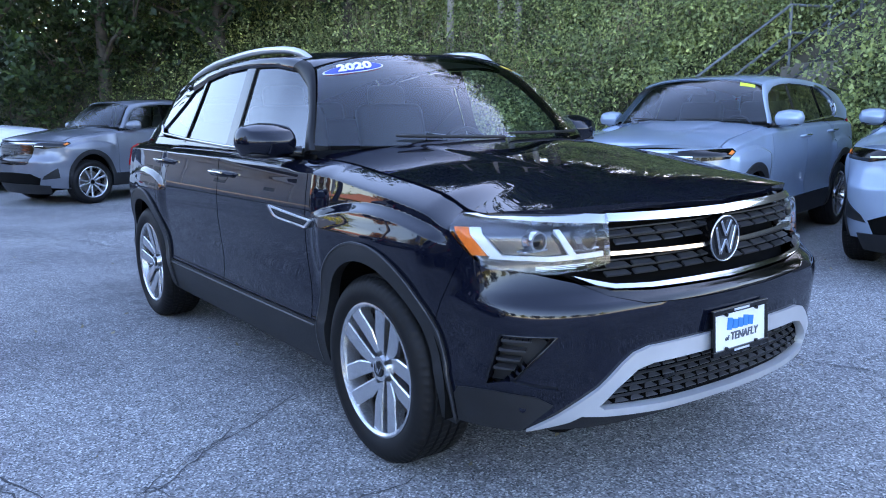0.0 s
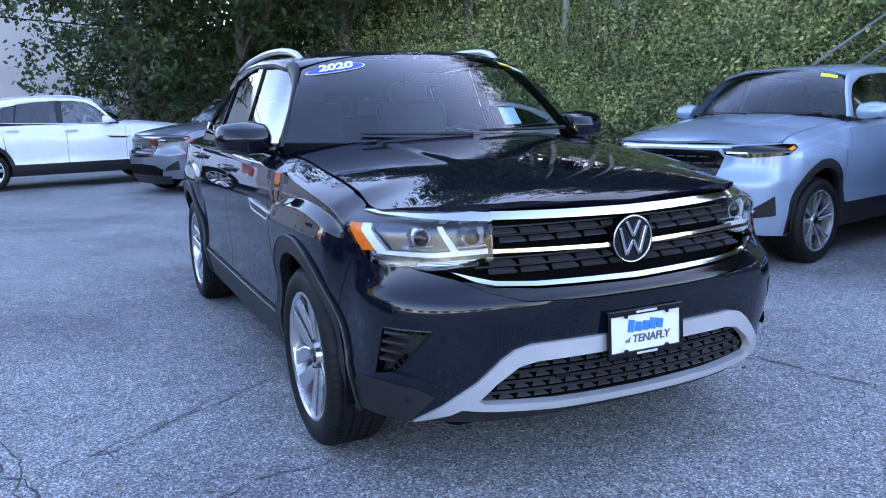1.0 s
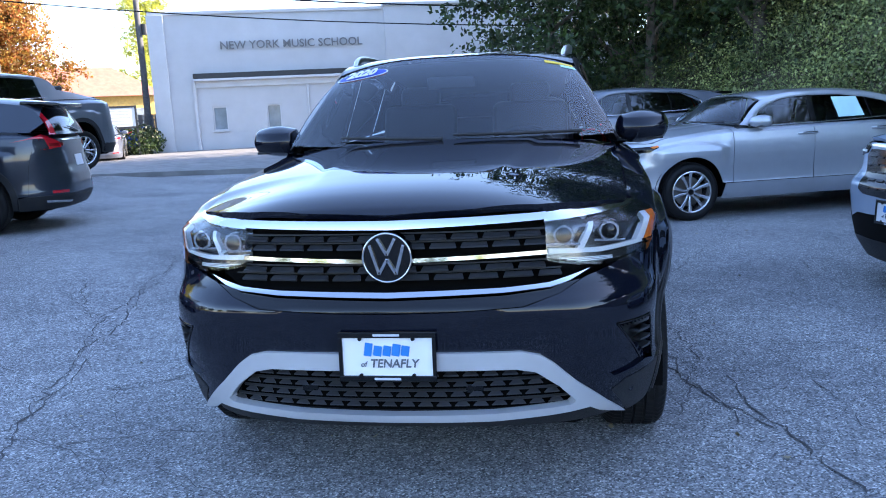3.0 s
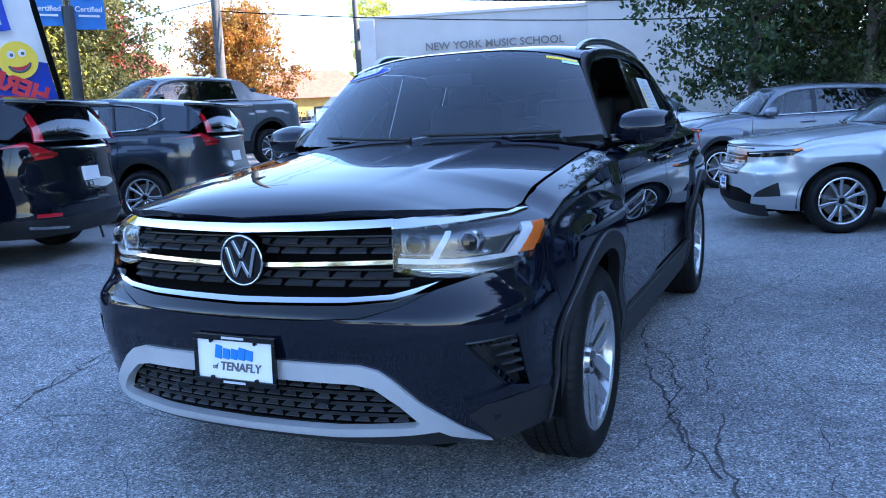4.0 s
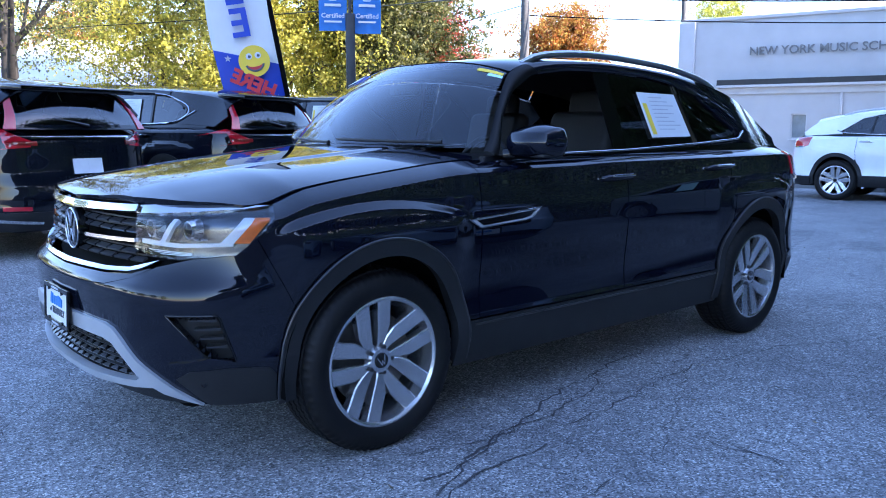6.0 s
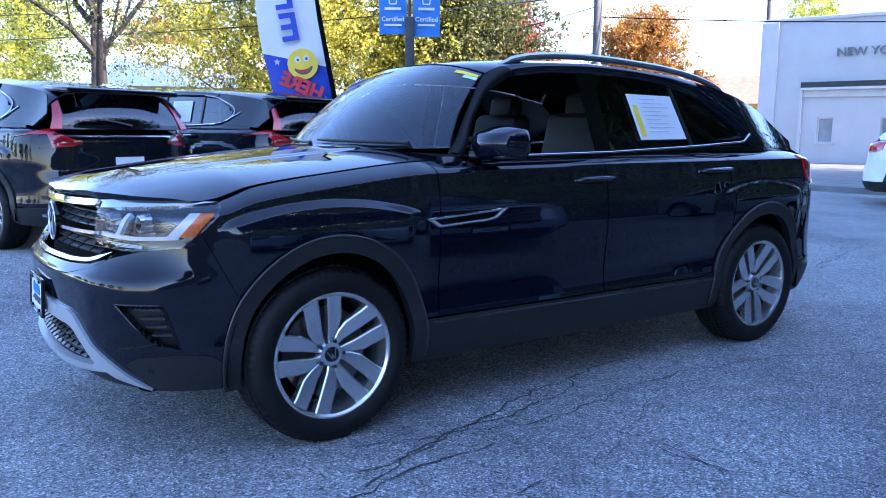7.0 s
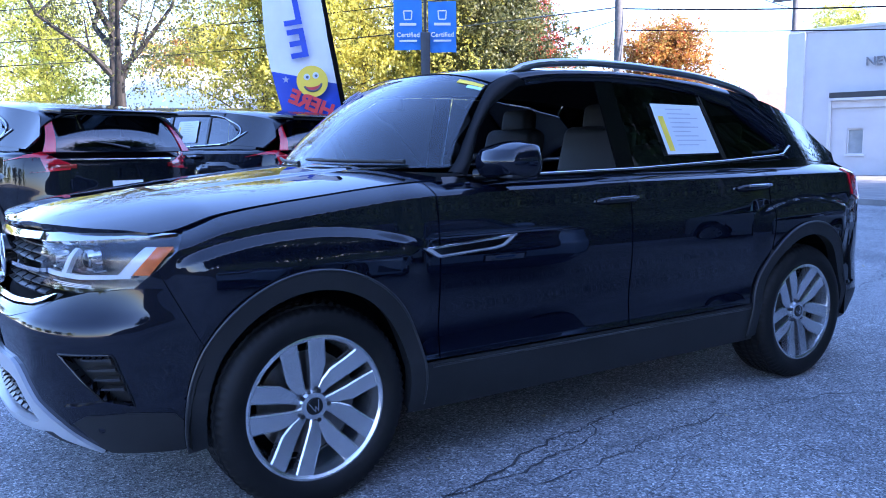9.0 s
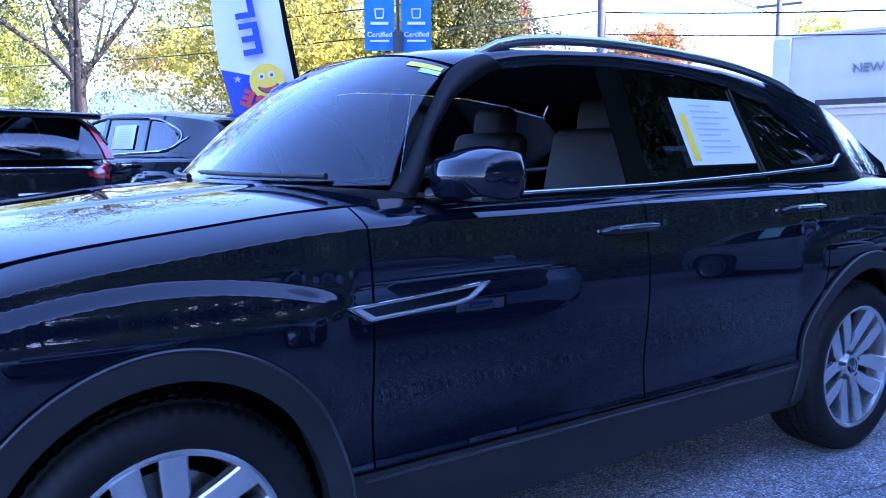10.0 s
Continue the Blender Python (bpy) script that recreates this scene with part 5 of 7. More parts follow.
def clumps(n_clump, per, k0, k1, d0, d1, size, mat, name, label, spread=.45, lift=.25, power=1.0, narrow=.55, upright=False):
    k = rng.uniform(k0, k1, n_clump)
    d = d0 + (d1 - d0) * rng.uniform(0, 1, n_clump) ** power
    base = bank_point(k, d)
    r = rng.uniform(.5, 1.5, n_clump)
    off = rng.normal(size=(n_clump, per, 3)) * np.array([spread, spread, spread * .75]) * r[:, None, None]
    c = base[:, None, :] + off
    c[:, :, 2] = base[:, None, 2] + np.abs(off[:, :, 2]) + lift * r[:, None] * .5
    n = off / (np.linalg.norm(off, axis=2)[:, :, None] + 1e-6)
    c, n = c.reshape(-1, 3), n.reshape(-1, 3)
    a, b = (c[:, 0] - 8.29) * .985 - (c[:, 1] - 5.44) * .174, (c[:, 1] - 5.44) * .985 + (c[:, 0] - 8.29) * .174
    free = (np.abs(b + .65) > .62) | (a < -1.2) | (a > 6)
    c, n = c[free], n[free]
    me = leaf_cloud(name, c, n * .5 + np.array([-.3, -.2, 0 if upright else .4]), size, mat, rng, narrow, upright)
    ob = new(name, me)
    return tagged(ob, label, "shrubs", kind="stuff")


clumps(1900, 110, 2.2, 8.0, 0, 9, .074, "ivy", "ivy_cover", "dark green ivy and brambles covering the bank", .40, .1)
clumps(1050, 150, 2.3, 6.2, .3, 9, .070, "shrub", "shrub_growth", "light green shrubs growing on the bank", .5, .4)
clumps(130, 60, 3.4, 5.3, 2.5, 8, .75, "dry", "dry_stalks", "pale dry stalks and brambles on the bank", .4, .7, 1.0, .022, True)
clumps(75, 950, 2.3, 5.4, .6, 7.5, .076, "shrub", "rounded_bushes", "rounded leafy bushes standing on the bank", .62, .7)
clumps(14, 1400, 2.4, 5.6, 1.0, 7.5, .076, "ivy", "tall_growth", "dark green thicket standing out of the bank", .85, 1.1)
clumps(40, 1250, 2.4, 5.2, 1.2, 7.0, .074, "shrub", "tall_growth", "light green thicket standing out of the bank", .75, 1.4)
clumps(150, 90, 2.4, 5.6, .5, 8, .070, "dry", "withered_leaves", "brown withered leaves among the green growth", .35, .5)
clumps(420, 120, 2.3, 3.4, .1, 5, .075, "shrub", "shrub_growth", "light green shrubs beside the steps", .42, .2)


def tree(name, x, y, z, h, crown_r, crown_h, mat, label, leaves=6000, leaf=.16, trunk_r=.16, seed=1, limbs=9, base=.35, group="", up=.75, bark="bark"):
    r = np.random.default_rng(seed)
    root = empty(name, pose(x, y, z), label, "tree", group)
    vs, fs = [], []

    def bar(p, q):
        o = len(vs)
        vs.extend(p)
        fs.extend([tuple(i + o for i in f) for f in q])

    lean = r.normal(size=2) * .03
    trunk = [(lean[0] * t * h + .05 * math.sin(3 * t), lean[1] * t * h, t * h * .92 - .2) for t in np.linspace(0, 1, 9)]
    bar(*tube(trunk, [trunk_r * (1.25 if i == 0 else 1) * (1 - .88 * i / 8) for i in range(9)], 8))
    tips = []
    for i in range(limbs):
        t = base + (.95 - base) * (i + r.uniform(0, .8)) / limbs
        a = i * 2.4 + r.uniform(-.4, .4)
        p0 = np.array([np.interp(t, np.linspace(0, 1, 9), [q[k] for q in trunk]) for k in range(3)])
        reach = crown_r * (1.0 - .55 * max(0, t - .4)) * r.uniform(.65, 1.0)
        pts_ = [p0 + np.array([math.cos(a) * reach * s, math.sin(a) * reach * s, reach * (up * s - .12 * s * s)]) + r.normal(size=3) * .05 * reach * (s > 0) for s in (0, .3, .6, 1)]
        r0 = trunk_r * .5 * (1 - .6 * t)
        bar(*tube(pts_, [r0, r0 * .7, r0 * .45, r0 * .2], 6))
        tips += [pts_[2], pts_[3], (pts_[1] + pts_[2]) / 2]
        for k in range(3):
            s0 = pts_[1 + k % 3]
            e = s0 + r.normal(size=3) * np.array([.35, .35, .25]) * crown_r * .6 + np.array([0, 0, .25 * crown_r])
            bar(*tube([s0, (s0 + e) / 2 + r.normal(size=3) * .05, e], [r0 * .35, r0 * .22, r0 * .08], 5))
            tips.append(e)
    part("trunk", smooth_mesh(mesh_from("trunk", vs, fs, bark), 60), None, root)
    tips = np.array(tips)
    top = np.array([[lean[0] * h, lean[1] * h, h * .95]])
    tips = np.r_[tips, top]
    per = max(1, leaves // len(tips))
    sub = max(1, per // 26)            # small sprays of leaves round each tip
    mid = tips[:, None, :] + r.normal(size=(len(tips), sub, 3)) * np.array([.30, .30, .24]) * crown_r * .64
    mid = mid.reshape(-1, 3)
    off = r.normal(size=(len(mid), 26, 3)) * np.array([.062, .062, .046]) * crown_r * r.uniform(.5, 1.4, (len(mid), 1, 1))
    c = (mid[:, None, :] + off).reshape(-1, 3)
    c = c[c[:, 2] > .3]
    me = leaf_cloud("crown", c, None, leaf, mat, r, .6)
    part("crown", me, None, root)
    return root


# the school
M_SCHOOL = pose(-16.3, 28.58, 0, 0, 0, 17.45)


def school():
    root = empty("school_building", M_SCHOOL, "white stucco music school with flat parapet and sign letters", "building")
    H = 5.75
    wins = [(2.2, .60), (4.46, .60), (7.15, 1.05), (8.72, .60)]
    z0, z1 = .95, 1.95
    xs = [0.0]
    for x, w in wins:
        xs += [x, x + w]
    xs.append(9.7)
    slabs = [((0, 0, 3.3), (9.7, .3, H)), ((0, .3, 0), (.3, 14, H)), ((9.7, -.25, 0), (20.5, .3, H + .12))]
    for i in range(len(xs) - 1):
        if i % 2 == 0:
            slabs.append(((xs[i], 0, 0), (xs[i + 1], .3, 3.3)))
        else:
            slabs += [((xs[i], 0, 0), (xs[i + 1], .3, z0)), ((xs[i], 0, z1), (xs[i + 1], .3, 3.3))]
    for lo, hi in slabs:
        part("wall", box(lo, hi), "stucco", root)
    part("roof", box((.3, .3, H - .5), (20, 14, H - .3)), "concrete", root)
    bm = bmesh.new()
    bm_box(bm, (-.08, -.08, H), (9.7, .45, H + .14), .02)
    bm_box(bm, (9.62, -.33, H + .12), (20.5, .45, H + .26), .02)
    part("parapet_cap", bm, "stucco_trim", root)
    part("corner_pilaster", box((-.12, -.14, 0), (.55, .0, H), .015), "stucco_trim", root)
    bm = bmesh.new()
    bm_box(bm, (1.55, -.30, 3.02), (9.7, -.002, 3.12), .01)
    bm_box(bm, (1.55, -.10, 2.75), (9.7, -.002, 3.02), .01)
    bm_box(bm, (1.50, -.16, 0), (1.62, -.002, 3.02), .01)
    part("band", bm, "stucco_trim", root)
    # solid dark strip; the gap's shadow is put into its colour
    part("band_shadow_gap", box((1.55, -.28, 3.12), (9.68, -.002, 3.34), .01), "dark_metal", root, "dark strip for the shadow gap over the ground floor")
    for i, (x, w) in enumerate(wins):
        win = part("window", box((x, .12, z0), (x + w, .15, z1)), "window_dark", root)
        bm = bmesh.new()
        f = .05
        bm_box(bm, (x, .06, z0), (x + f, .12, z1))
        bm_box(bm, (x + w - f, .06, z0), (x + w, .12, z1))
        bm_box(bm, (x + f, .06, z1 - f), (x + w - f, .12, z1))
        bm_box(bm, (x + f, .06, z0), (x + w - f, .12, z0 + f))
        if w > .8:
            bm_box(bm, (x + w / 2 - f / 2, .06, z0 + f), (x + w / 2 + f / 2, .12, z1 - f))
        part("window_frame", bm, "stucco_trim", win)
        part("window_sill", box((x - .06, -.07, z0 - .07), (x + w + .06, -.002, z0), .01), "stucco_trim", win)
    bm = bmesh.new()
    bm_cyl(bm, .05, .05, (6.25, -.06, .05), (6.25, -.06, 2.75), 10)
    part_s("downpipe", bm, "stucco_trim", root)
    me = text_mesh("NEW YORK MUSIC SCHOOL", .46, "sign_grey", .03, 0, .004, 1.0)
    ob = part("sign_letters", me, None, root, "grey raised sign letters")
    w = max(v.co.x for v in me.vertices) - min(v.co.x for v in me.vertices)
    k = 5.95 / w
    ob.matrix_basis = pose(5.72, -.06, 4.45) @ Matrix.Diagonal((k, 1, 1, 1))


school()
tagged(new("kerb_island", mesh_from("kerb_island", [(-30, 16.2, 0), (-3.2, 16.2, 0), (-3.2, 16.2, .13), (-30, 16.2, .13), (-30, 33, .16), (-3.2, 33, .16)], [(0, 1, 2, 3), (3, 2, 5, 4), (1, 5, 2)], "concrete")), "pale concrete kerb and pavement before the school", "pavement", kind="structure")


def sapling(k, d, h, seed):
    x, y, z = bank_point(np.array([k]), np.array([d]))[0]
    g = np.random.default_rng(seed)
    root = empty("bare_sapling", pose(float(x), float(y), float(z) - .2), "pale bare trunk rising from the bank", "tree", "bare trunks on the bank")
    lean = g.normal(size=2) * .06
    tv, tf = tube([(lean[0] * t * h, lean[1] * t * h, t * h) for t in np.linspace(0, 1, 7)], [.09 - .008 * i for i in range(7)], 8)
    part("trunk", smooth_mesh(mesh_from("trunk", tv, tf, "pale_bark"), 60), None, root)


M["pale_bark"] = plain("pale_bark", (.26, .23, .19), .9, var=.25, scale=9, bumps=.5, bscale=25)
for i, (k, d) in enumerate(((4.65, 3.4), (4.45, 3.8), (4.38, 3.6), (4.30, 4.2), (4.9, 4.5))):
    sapling(k, d, 6.5, 400 + i)

# ---- the cars ----
def at(x, y, heading):
    """The pose of a car whose front axle is at (x, y) and whose nose points to that heading, in degrees from +x."""
    return pose(x, y, float(ground_z(x, y)), 0, 0, heading + 90)


STALL = 198.5
black_suv, black_car = sport_suv("black_suv", "black_paint", pose(0, 0, 0), "glossy black five-seat SUV with dealer plate parked on asphalt", True, 0.02)
dealer_plate(pose(0, -.978, .590, -3))
white_suv, _c = sport_suv("white_suv", "white_paint", at(-.28, 14.89, 8), "white sloping-back SUV parked beyond the grey one", False, 0.06)

SUV_ROOF = ((.9, 1.655), (1.1, 1.68), (1.4, 1.70), (1.75, 1.712), (2.3, 1.70), (2.9, 1.665), (3.4, 1.62), (3.74, 1.57))
SUV_EDGE = [(.64, 1.205), (.70, 1.245), (.80, 1.36), (.90, 1.475), (1.02, 1.585), (1.12, 1.622), (1.3, 1.645), (1.7, 1.658), (2.3, 1.645), (2.9, 1.605), (3.4, 1.545), (3.62, 1.50), (3.86, 1.19)]
SUV_LEAN = ((.6, .60), (1.02, .52), (1.3, .42), (1.7, .36), (2.3, .37), (2.9, .42), (3.4, .48), (3.9, .5))
SUV_TAIL = [(3.74, 1.57), (3.82, 1.44), (3.91, 1.29), (3.95, 1.165)]
zb = 1.197
SUV_DLO = dict(front=[(.80, zb), (.845, 1.245), (.93, 1.375), (1.06, 1.495), (1.22, 1.565), (1.42, 1.592), (1.60, 1.598), (1.615, zb + .012)],
               rear=[(1.70, zb + .014), (1.69, 1.602), (2.05, 1.595), (2.50, 1.578), (2.56, zb + .03)],
               quarter=[(2.60, zb + .032), (2.545, 1.576), (2.80, 1.555), (3.24, 1.36), (3.06, 1.255)])
SEDAN_ROOF = ((.9, 1.60), (1.1, 1.635), (1.4, 1.665), (1.8, 1.675), (2.3, 1.655), (2.8, 1.575), (3.3, 1.40), (3.55, 1.30))
SEDAN_EDGE = [(.64, 1.205), (.70, 1.24), (.80, 1.34), (.92, 1.45), (1.05, 1.54), (1.2, 1.59), (1.5, 1.62), (1.9, 1.62), (2.4, 1.58), (2.8, 1.50), (3.2, 1.36), (3.5, 1.25), (3.74, 1.18)]
SEDAN_DLO = dict(front=[(.80, zb), (.85, 1.245), (.96, 1.37), (1.10, 1.465), (1.27, 1.53), (1.45, 1.556), (1.60, 1.564), (1.615, zb + .010)],
                 rear=[(1.70, zb + .012), (1.69, 1.566), (2.05, 1.556), (2.42, 1.508), (2.47, zb + .025)],
                 quarter=[(2.51, zb + .027), (2.46, 1.50), (2.70, 1.445), (3.02, 1.30), (2.95, 1.262)])
SEDAN_TAIL = [(3.55, 1.30), (3.66, 1.235), (3.82, 1.205), (3.95, 1.17)]


def family_car(name, m, body, label, kind="crossover", style="split", face=True, rear_lamps="tall", plate=True, lamp="silver", group="parked cars", cell=.05, **size):
    """A parked crossover or saloon: the stretched shape with a dark mesh grille, slim lamps and rear lamps."""
    saloon = kind == "saloon"
    car = Car(roof=SEDAN_ROOF if saloon else SUV_ROOF, edge=SEDAN_EDGE if saloon else SUV_EDGE, lean=None if saloon else SUV_LEAN, tail=SEDAN_TAIL if saloon else SUV_TAIL, cell=cell, taper=.13 if saloon else .05, **size)
    root = base_car(name, car, body, m, label, style, .845 * car.sx, cladding=not saloon, dlo=SEDAN_DLO if saloon else SUV_DLO, rails=False, detail=False, mirrors=body, group=group, arch=.415, loop=not saloon)
    c = car.cell
    gp = lambda seq: [(math.copysign(car.of_x(abs(a)), a) if a else 0.0, b) for a, b in seq]
    X = lambda *seq: [("x", a, b) for a, b in seq]

    def lay(nm, polys, mat, lab="", parent=None, surf=car.body, **kw):
        return part(nm, sheet(nm, polys, surf, c, c, mat, **kw), None, parent or root, lab)

    # nose
    up = [(0, 1.03), (.3, 1.03), (.55, 1.032), (.75, 1.035)]
    pts_ = [car.pts(X(*[(0, .30), (.80, .30)]) + yz(arc(0, .37, .42, .47, 192, 142, 10)) + yz([(-.40, .66), (-.50, .925), (-.455, .985), (-.44, 1.035)]) + X(*up[::-1]), sg) for sg in (1, -1)]
    lay("front_bumper", pts_, body, gap=0)
    lay("chin", [gp([(-.80, .20), (0, .20), (.80, .20), (.80, .34), (.5, .36), (0, .36), (-.5, .36), (-.80, .34)])], "cladding", gap=0, off=.008)
    if face:
        g = [(-.50, .985), (-.56, .93), (-.47, .70), (-.40, .675), (0, .665), (.40, .675), (.47, .70), (.56, .93), (.50, .985), (0, .99)]
        if saloon:
            g = [(-.50, .93), (-.52, .86), (-.44, .70), (0, .69), (.44, .70), (.52, .86), (.50, .93), (0, .94)]
        grille = lay("grille", [gp(g)], "gloss_black", off=.004, gap=0, flange=.02)
        rows = 5
        for k in range(rows):
            z = .715 + k * (.045 if saloon else .053)
            w = .40 + .10 * k / rows
            bars = [gp([(x, z), (x + .085, z), (x + .095, z + .012), (x + .01, z + .012)]) for x in np.arange(-w + .04 * (k % 2), w - .06, .115)]
            lay("grille_bar", bars, "dark_metal" if not saloon else "satin", off=.012, gap=0, flange=.015, parent=grille)
        lay("grille_trim", [gp([(-.62, 1.0), (0, 1.005), (.62, 1.0), (.62, 1.015), (0, 1.022), (-.62, 1.015)])], "chrome" if not saloon else "gloss_black", off=.010, gap=0, flange=.02)
        # flat sheet on the bumper; the opening's shade is put into its colour
        lay("lower_intake", [gp([(-.64, .35), (-.68, .46), (-.5, .53), (0, .545), (.5, .53), (.68, .46), (.64, .35), (0, .335)])], "dark_void", off=.006, gap=0, flange=.02)
        y0 = float(car.body(np.array([0.0]), np.array([.84]))[0][1])
        bm = bmesh.new()
        for p, q in (((-.045, .045), (-.036, -.045)), ((.045, .045), (.036, -.045)), ((-.038, .004), (.038, .004))):
            stroke(bm, p, q, .014)
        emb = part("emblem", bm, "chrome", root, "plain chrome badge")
        emb.matrix_basis = pose(0, y0 - .025, .835 * car.sz)
        for sg in (1, -1):
            P = lambda seq: car.pts(seq, sg)
            if saloon:
                hl = X((.52, .91), (.50, .965), (.70, .975)) + yz([(-.42, 1.0), (-.40, .985), (-.50, .93)]) + X((.70, .905))
            else:
                hl = X((.56, .955), (.53, 1.005), (.72, 1.018)) + yz([(-.38, 1.022), (-.36, 1.0), (-.48, .945)]) + X((.74, .925))
            hlp = lay("headlamp", [P(hl)], "gloss_black", off=.008, gap=0, flange=.02)
            lay("light_guide", [P(X((.58, .962), (.74, .958), (.74, .968), (.58, .975)) if not saloon else X((.56, .945), (.76, .955), (.76, .962), (.56, .955)))], "lamp_white", off=.012, gap=0, flange=.01, parent=hlp)
            lay("indicator", [P(yz([(-.46, .975), (-.40, .995), (-.42, 1.005), (-.50, .985)]))], "amber", off=.012, gap=0, flange=.01, parent=hlp)
            vent = [P(X((.70, .44)) + yz([(-.60, .46), (-.62, .62), (-.66, .60)]) + X((.74, .50)))]
            lay("bumper_vent", vent, "cladding", off=.007, gap=0, flange=.02)
        if plate:
            pl = dealer_plate(m @ pose(0, float(car.body(np.array([0.0]), np.array([.56]))[0][1]) - .02, .575 * car.sz, -3), .97)
    # stern
    for sg in (1, -1):
        P = lambda seq: car.pts(seq, sg)
        if rear_lamps == "tall":
            lay("tail_lamp", [P(yz([(3.42, 1.09), (3.66, 1.12), (3.80, 1.12), (3.84, 1.0), (3.72, .985)]) + [("t", .56, 1.01), ("t", .56, 1.065), ("t", .80, 1.165)])], "red_lens", off=.010, gap=0, flange=.02)
            lay("tail_lamp_clear", [P([("t", .50, 1.02), ("t", .76, 1.03), ("t", .76, 1.06), ("t", .50, 1.06)])], "dark_red", off=.012, gap=0, flange=.02)
            lay("tail_lamp_upper", [[(sg * .95, .16), (sg * 1.03, .16), (sg * 1.04, 1.0), (sg * .90, 1.0)]], "red_lens", surf=car.back, off=.010, gap=0, flange=.02)
        else:
            lay("tail_lamp", [P(yz([(3.55, 1.09), (3.84, 1.10), (3.84, 1.02), (3.6, 1.03)]))], "red_lens", off=.010, gap=0, flange=.02)
        lay("reflector", [P([("t", .80, .46), ("t", .60, .455), ("t", .60, .49), ("t", .80, .495)])], "red_lens", off=.012, gap=0, flange=.02)
    if rear_lamps == "tall":
        W = lambda x, y, z: tuple(car.warp(np.array(x), np.array(y), np.array(z)))
        bm = bmesh.new()
        bm_box(bm, W(-.62, 3.50, 1.545), W(.62, 3.92, 1.598), .018)
        for v in bm.verts:
            v.co.z -= .10 * max(0, v.co.y - (car.wb + .62)) + .10 * abs(v.co.x) ** 3
        part_s("spoiler", bm, "gloss_black", root)
        tv, tf = tube([W(-.02, 3.955, 1.20), W(.15, 3.95, 1.235), W(.33, 3.93, 1.262)], [.016, .010, .006], 8)
        part("rear_wiper", mesh_from("rear_wiper", tv, tf, "gloss_black"), None, root)
        lay("tailgate_trim", [car.pts([("t", .55, 1.085), ("t", 0, 1.085), ("t", 0, 1.10), ("t", .55, 1.10)], 1), car.pts([("t", .55, 1.085), ("t", 0, 1.085), ("t", 0, 1.10), ("t", .55, 1.10)], -1)], "chrome", off=.012, gap=0, flange=.01)
        lay("plate", [car.pts([("t", .16, .76), ("t", 0, .76), ("t", 0, .90), ("t", .16, .90)], 1), car.pts([("t", .16, .76), ("t", 0, .76), ("t", 0, .90), ("t", .16, .90)], -1)], "white_print", off=.014, gap=0, flange=.01, lab="white rear plate")
        for s in (1, -1):
            lay("exhaust_trim", [car.pts([("t", .85, .36), ("t", .50, .33), ("t", .50, .355), ("t", .85, .39)], s)], "chrome", off=.012, gap=0, flange=.01)
    return root, car


def window_paper(parent, car, sg, poly, lines=True, tint="paper", label="printed white sheet"):
    """A printed sheet stuck to a side window."""
    S = lambda u, v: car.side(u, v, sg)
    ob = part("window_sheet", sheet("window_sheet", [[(sg * a, b) for a, b in poly]], S, .05, .05, tint, gap=0, flange=.001, off=.002), None, parent, label)
    if lines:
        (x0, z1), (x1, _), (x2, z0), (x3, _) = poly
        for k in range(9):
            f = .10 + .09 * k
            a0, a1 = x0 + (x3 - x0) * f, x1 + (x2 - x1) * f
            z = z1 + (z0 - z1) * f
            w = (a1 - a0)
            lo, hi = a0 + w * .25, a0 + w * (.6 + .3 * ((k * 7) % 5) / 5)
            part("print_line", sheet("print_line", [[(sg * lo, z), (sg * hi, z), (sg * hi, z - .006), (sg * lo, z - .006)]], S, .1, .1, "pale_ink", gap=0, flange=0, off=.004), None, ob)
        part("print_panel", sheet("print_panel", [[(sg * (x0 + (x3 - x0) * a + d), z1 + (z0 - z1) * a) for a, d in ((.25, .02), (.25, .06), (.95, .06), (.95, .02))]], S, .1, .1, "yellow", gap=0, flange=0, off=.004), None, ob)
    return ob


blue_crv, crv_car = family_car("blue_crossover", at(3.63, 2.38, 193), "blue_paint", "pale blue crossover with dark mesh grille parked nose out", "crossover", "ten", True, "tall", True, sx=.942, fo=.95, wb=2.70, ro=1.03, sz=.985, wheel=.362, cell=.04)
blue_two, _c2 = family_car("blue_crossover", at(4.85, .10, 196), "blue_paint", "pale blue crossover parked beside its twin", "crossover", "ten", True, "tall", False, sx=.942, fo=.95, wb=2.70, ro=1.03, sz=.985, wheel=.362)
silver_saloon, saloon_car = family_car("silver_saloon", at(1.72, 6.78, STALL), "silver_paint", "silver saloon with slim dark lamps parked nose out", "saloon", "split", True, "low", True, sx=.94, fo=.97, wb=2.83, ro=1.08, sz=.865, wheel=.335, cell=.04)
grey_hrv, hrv_car = family_car("grey_crossover", at(.10, 11.6, STALL), "grey_paint", "small grey crossover parked nose out by the trees", "crossover", "split", True, "tall", False, sx=.93, fo=.82, wb=2.655, ro=.96, sz=.95, wheel=.345)
for x, y, pt, lb in ((-7.64, -.69, "navy_paint", "black crossover seen from behind with red lamps"), (-8.29, 1.71, "navy_paint", "black crossover with red rear lamps and printed window sheet"), (-9.0, 4.86, "slate_paint", "dark crossover with printed sheet in its window")):
    ob, cr = family_car("dark_crossover", at(x, y, STALL), pt, lb, "crossover", "split", False, "tall", False, sx=.935, fo=.93, wb=2.66, ro=1.0, sz=.985, wheel=.355, group="dark crossovers in a row")
    if y > 0:
        window_paper(ob, cr, 1, [(1.86, 1.53), (2.30, 1.53), (2.34, 1.27), (1.88, 1.27)])
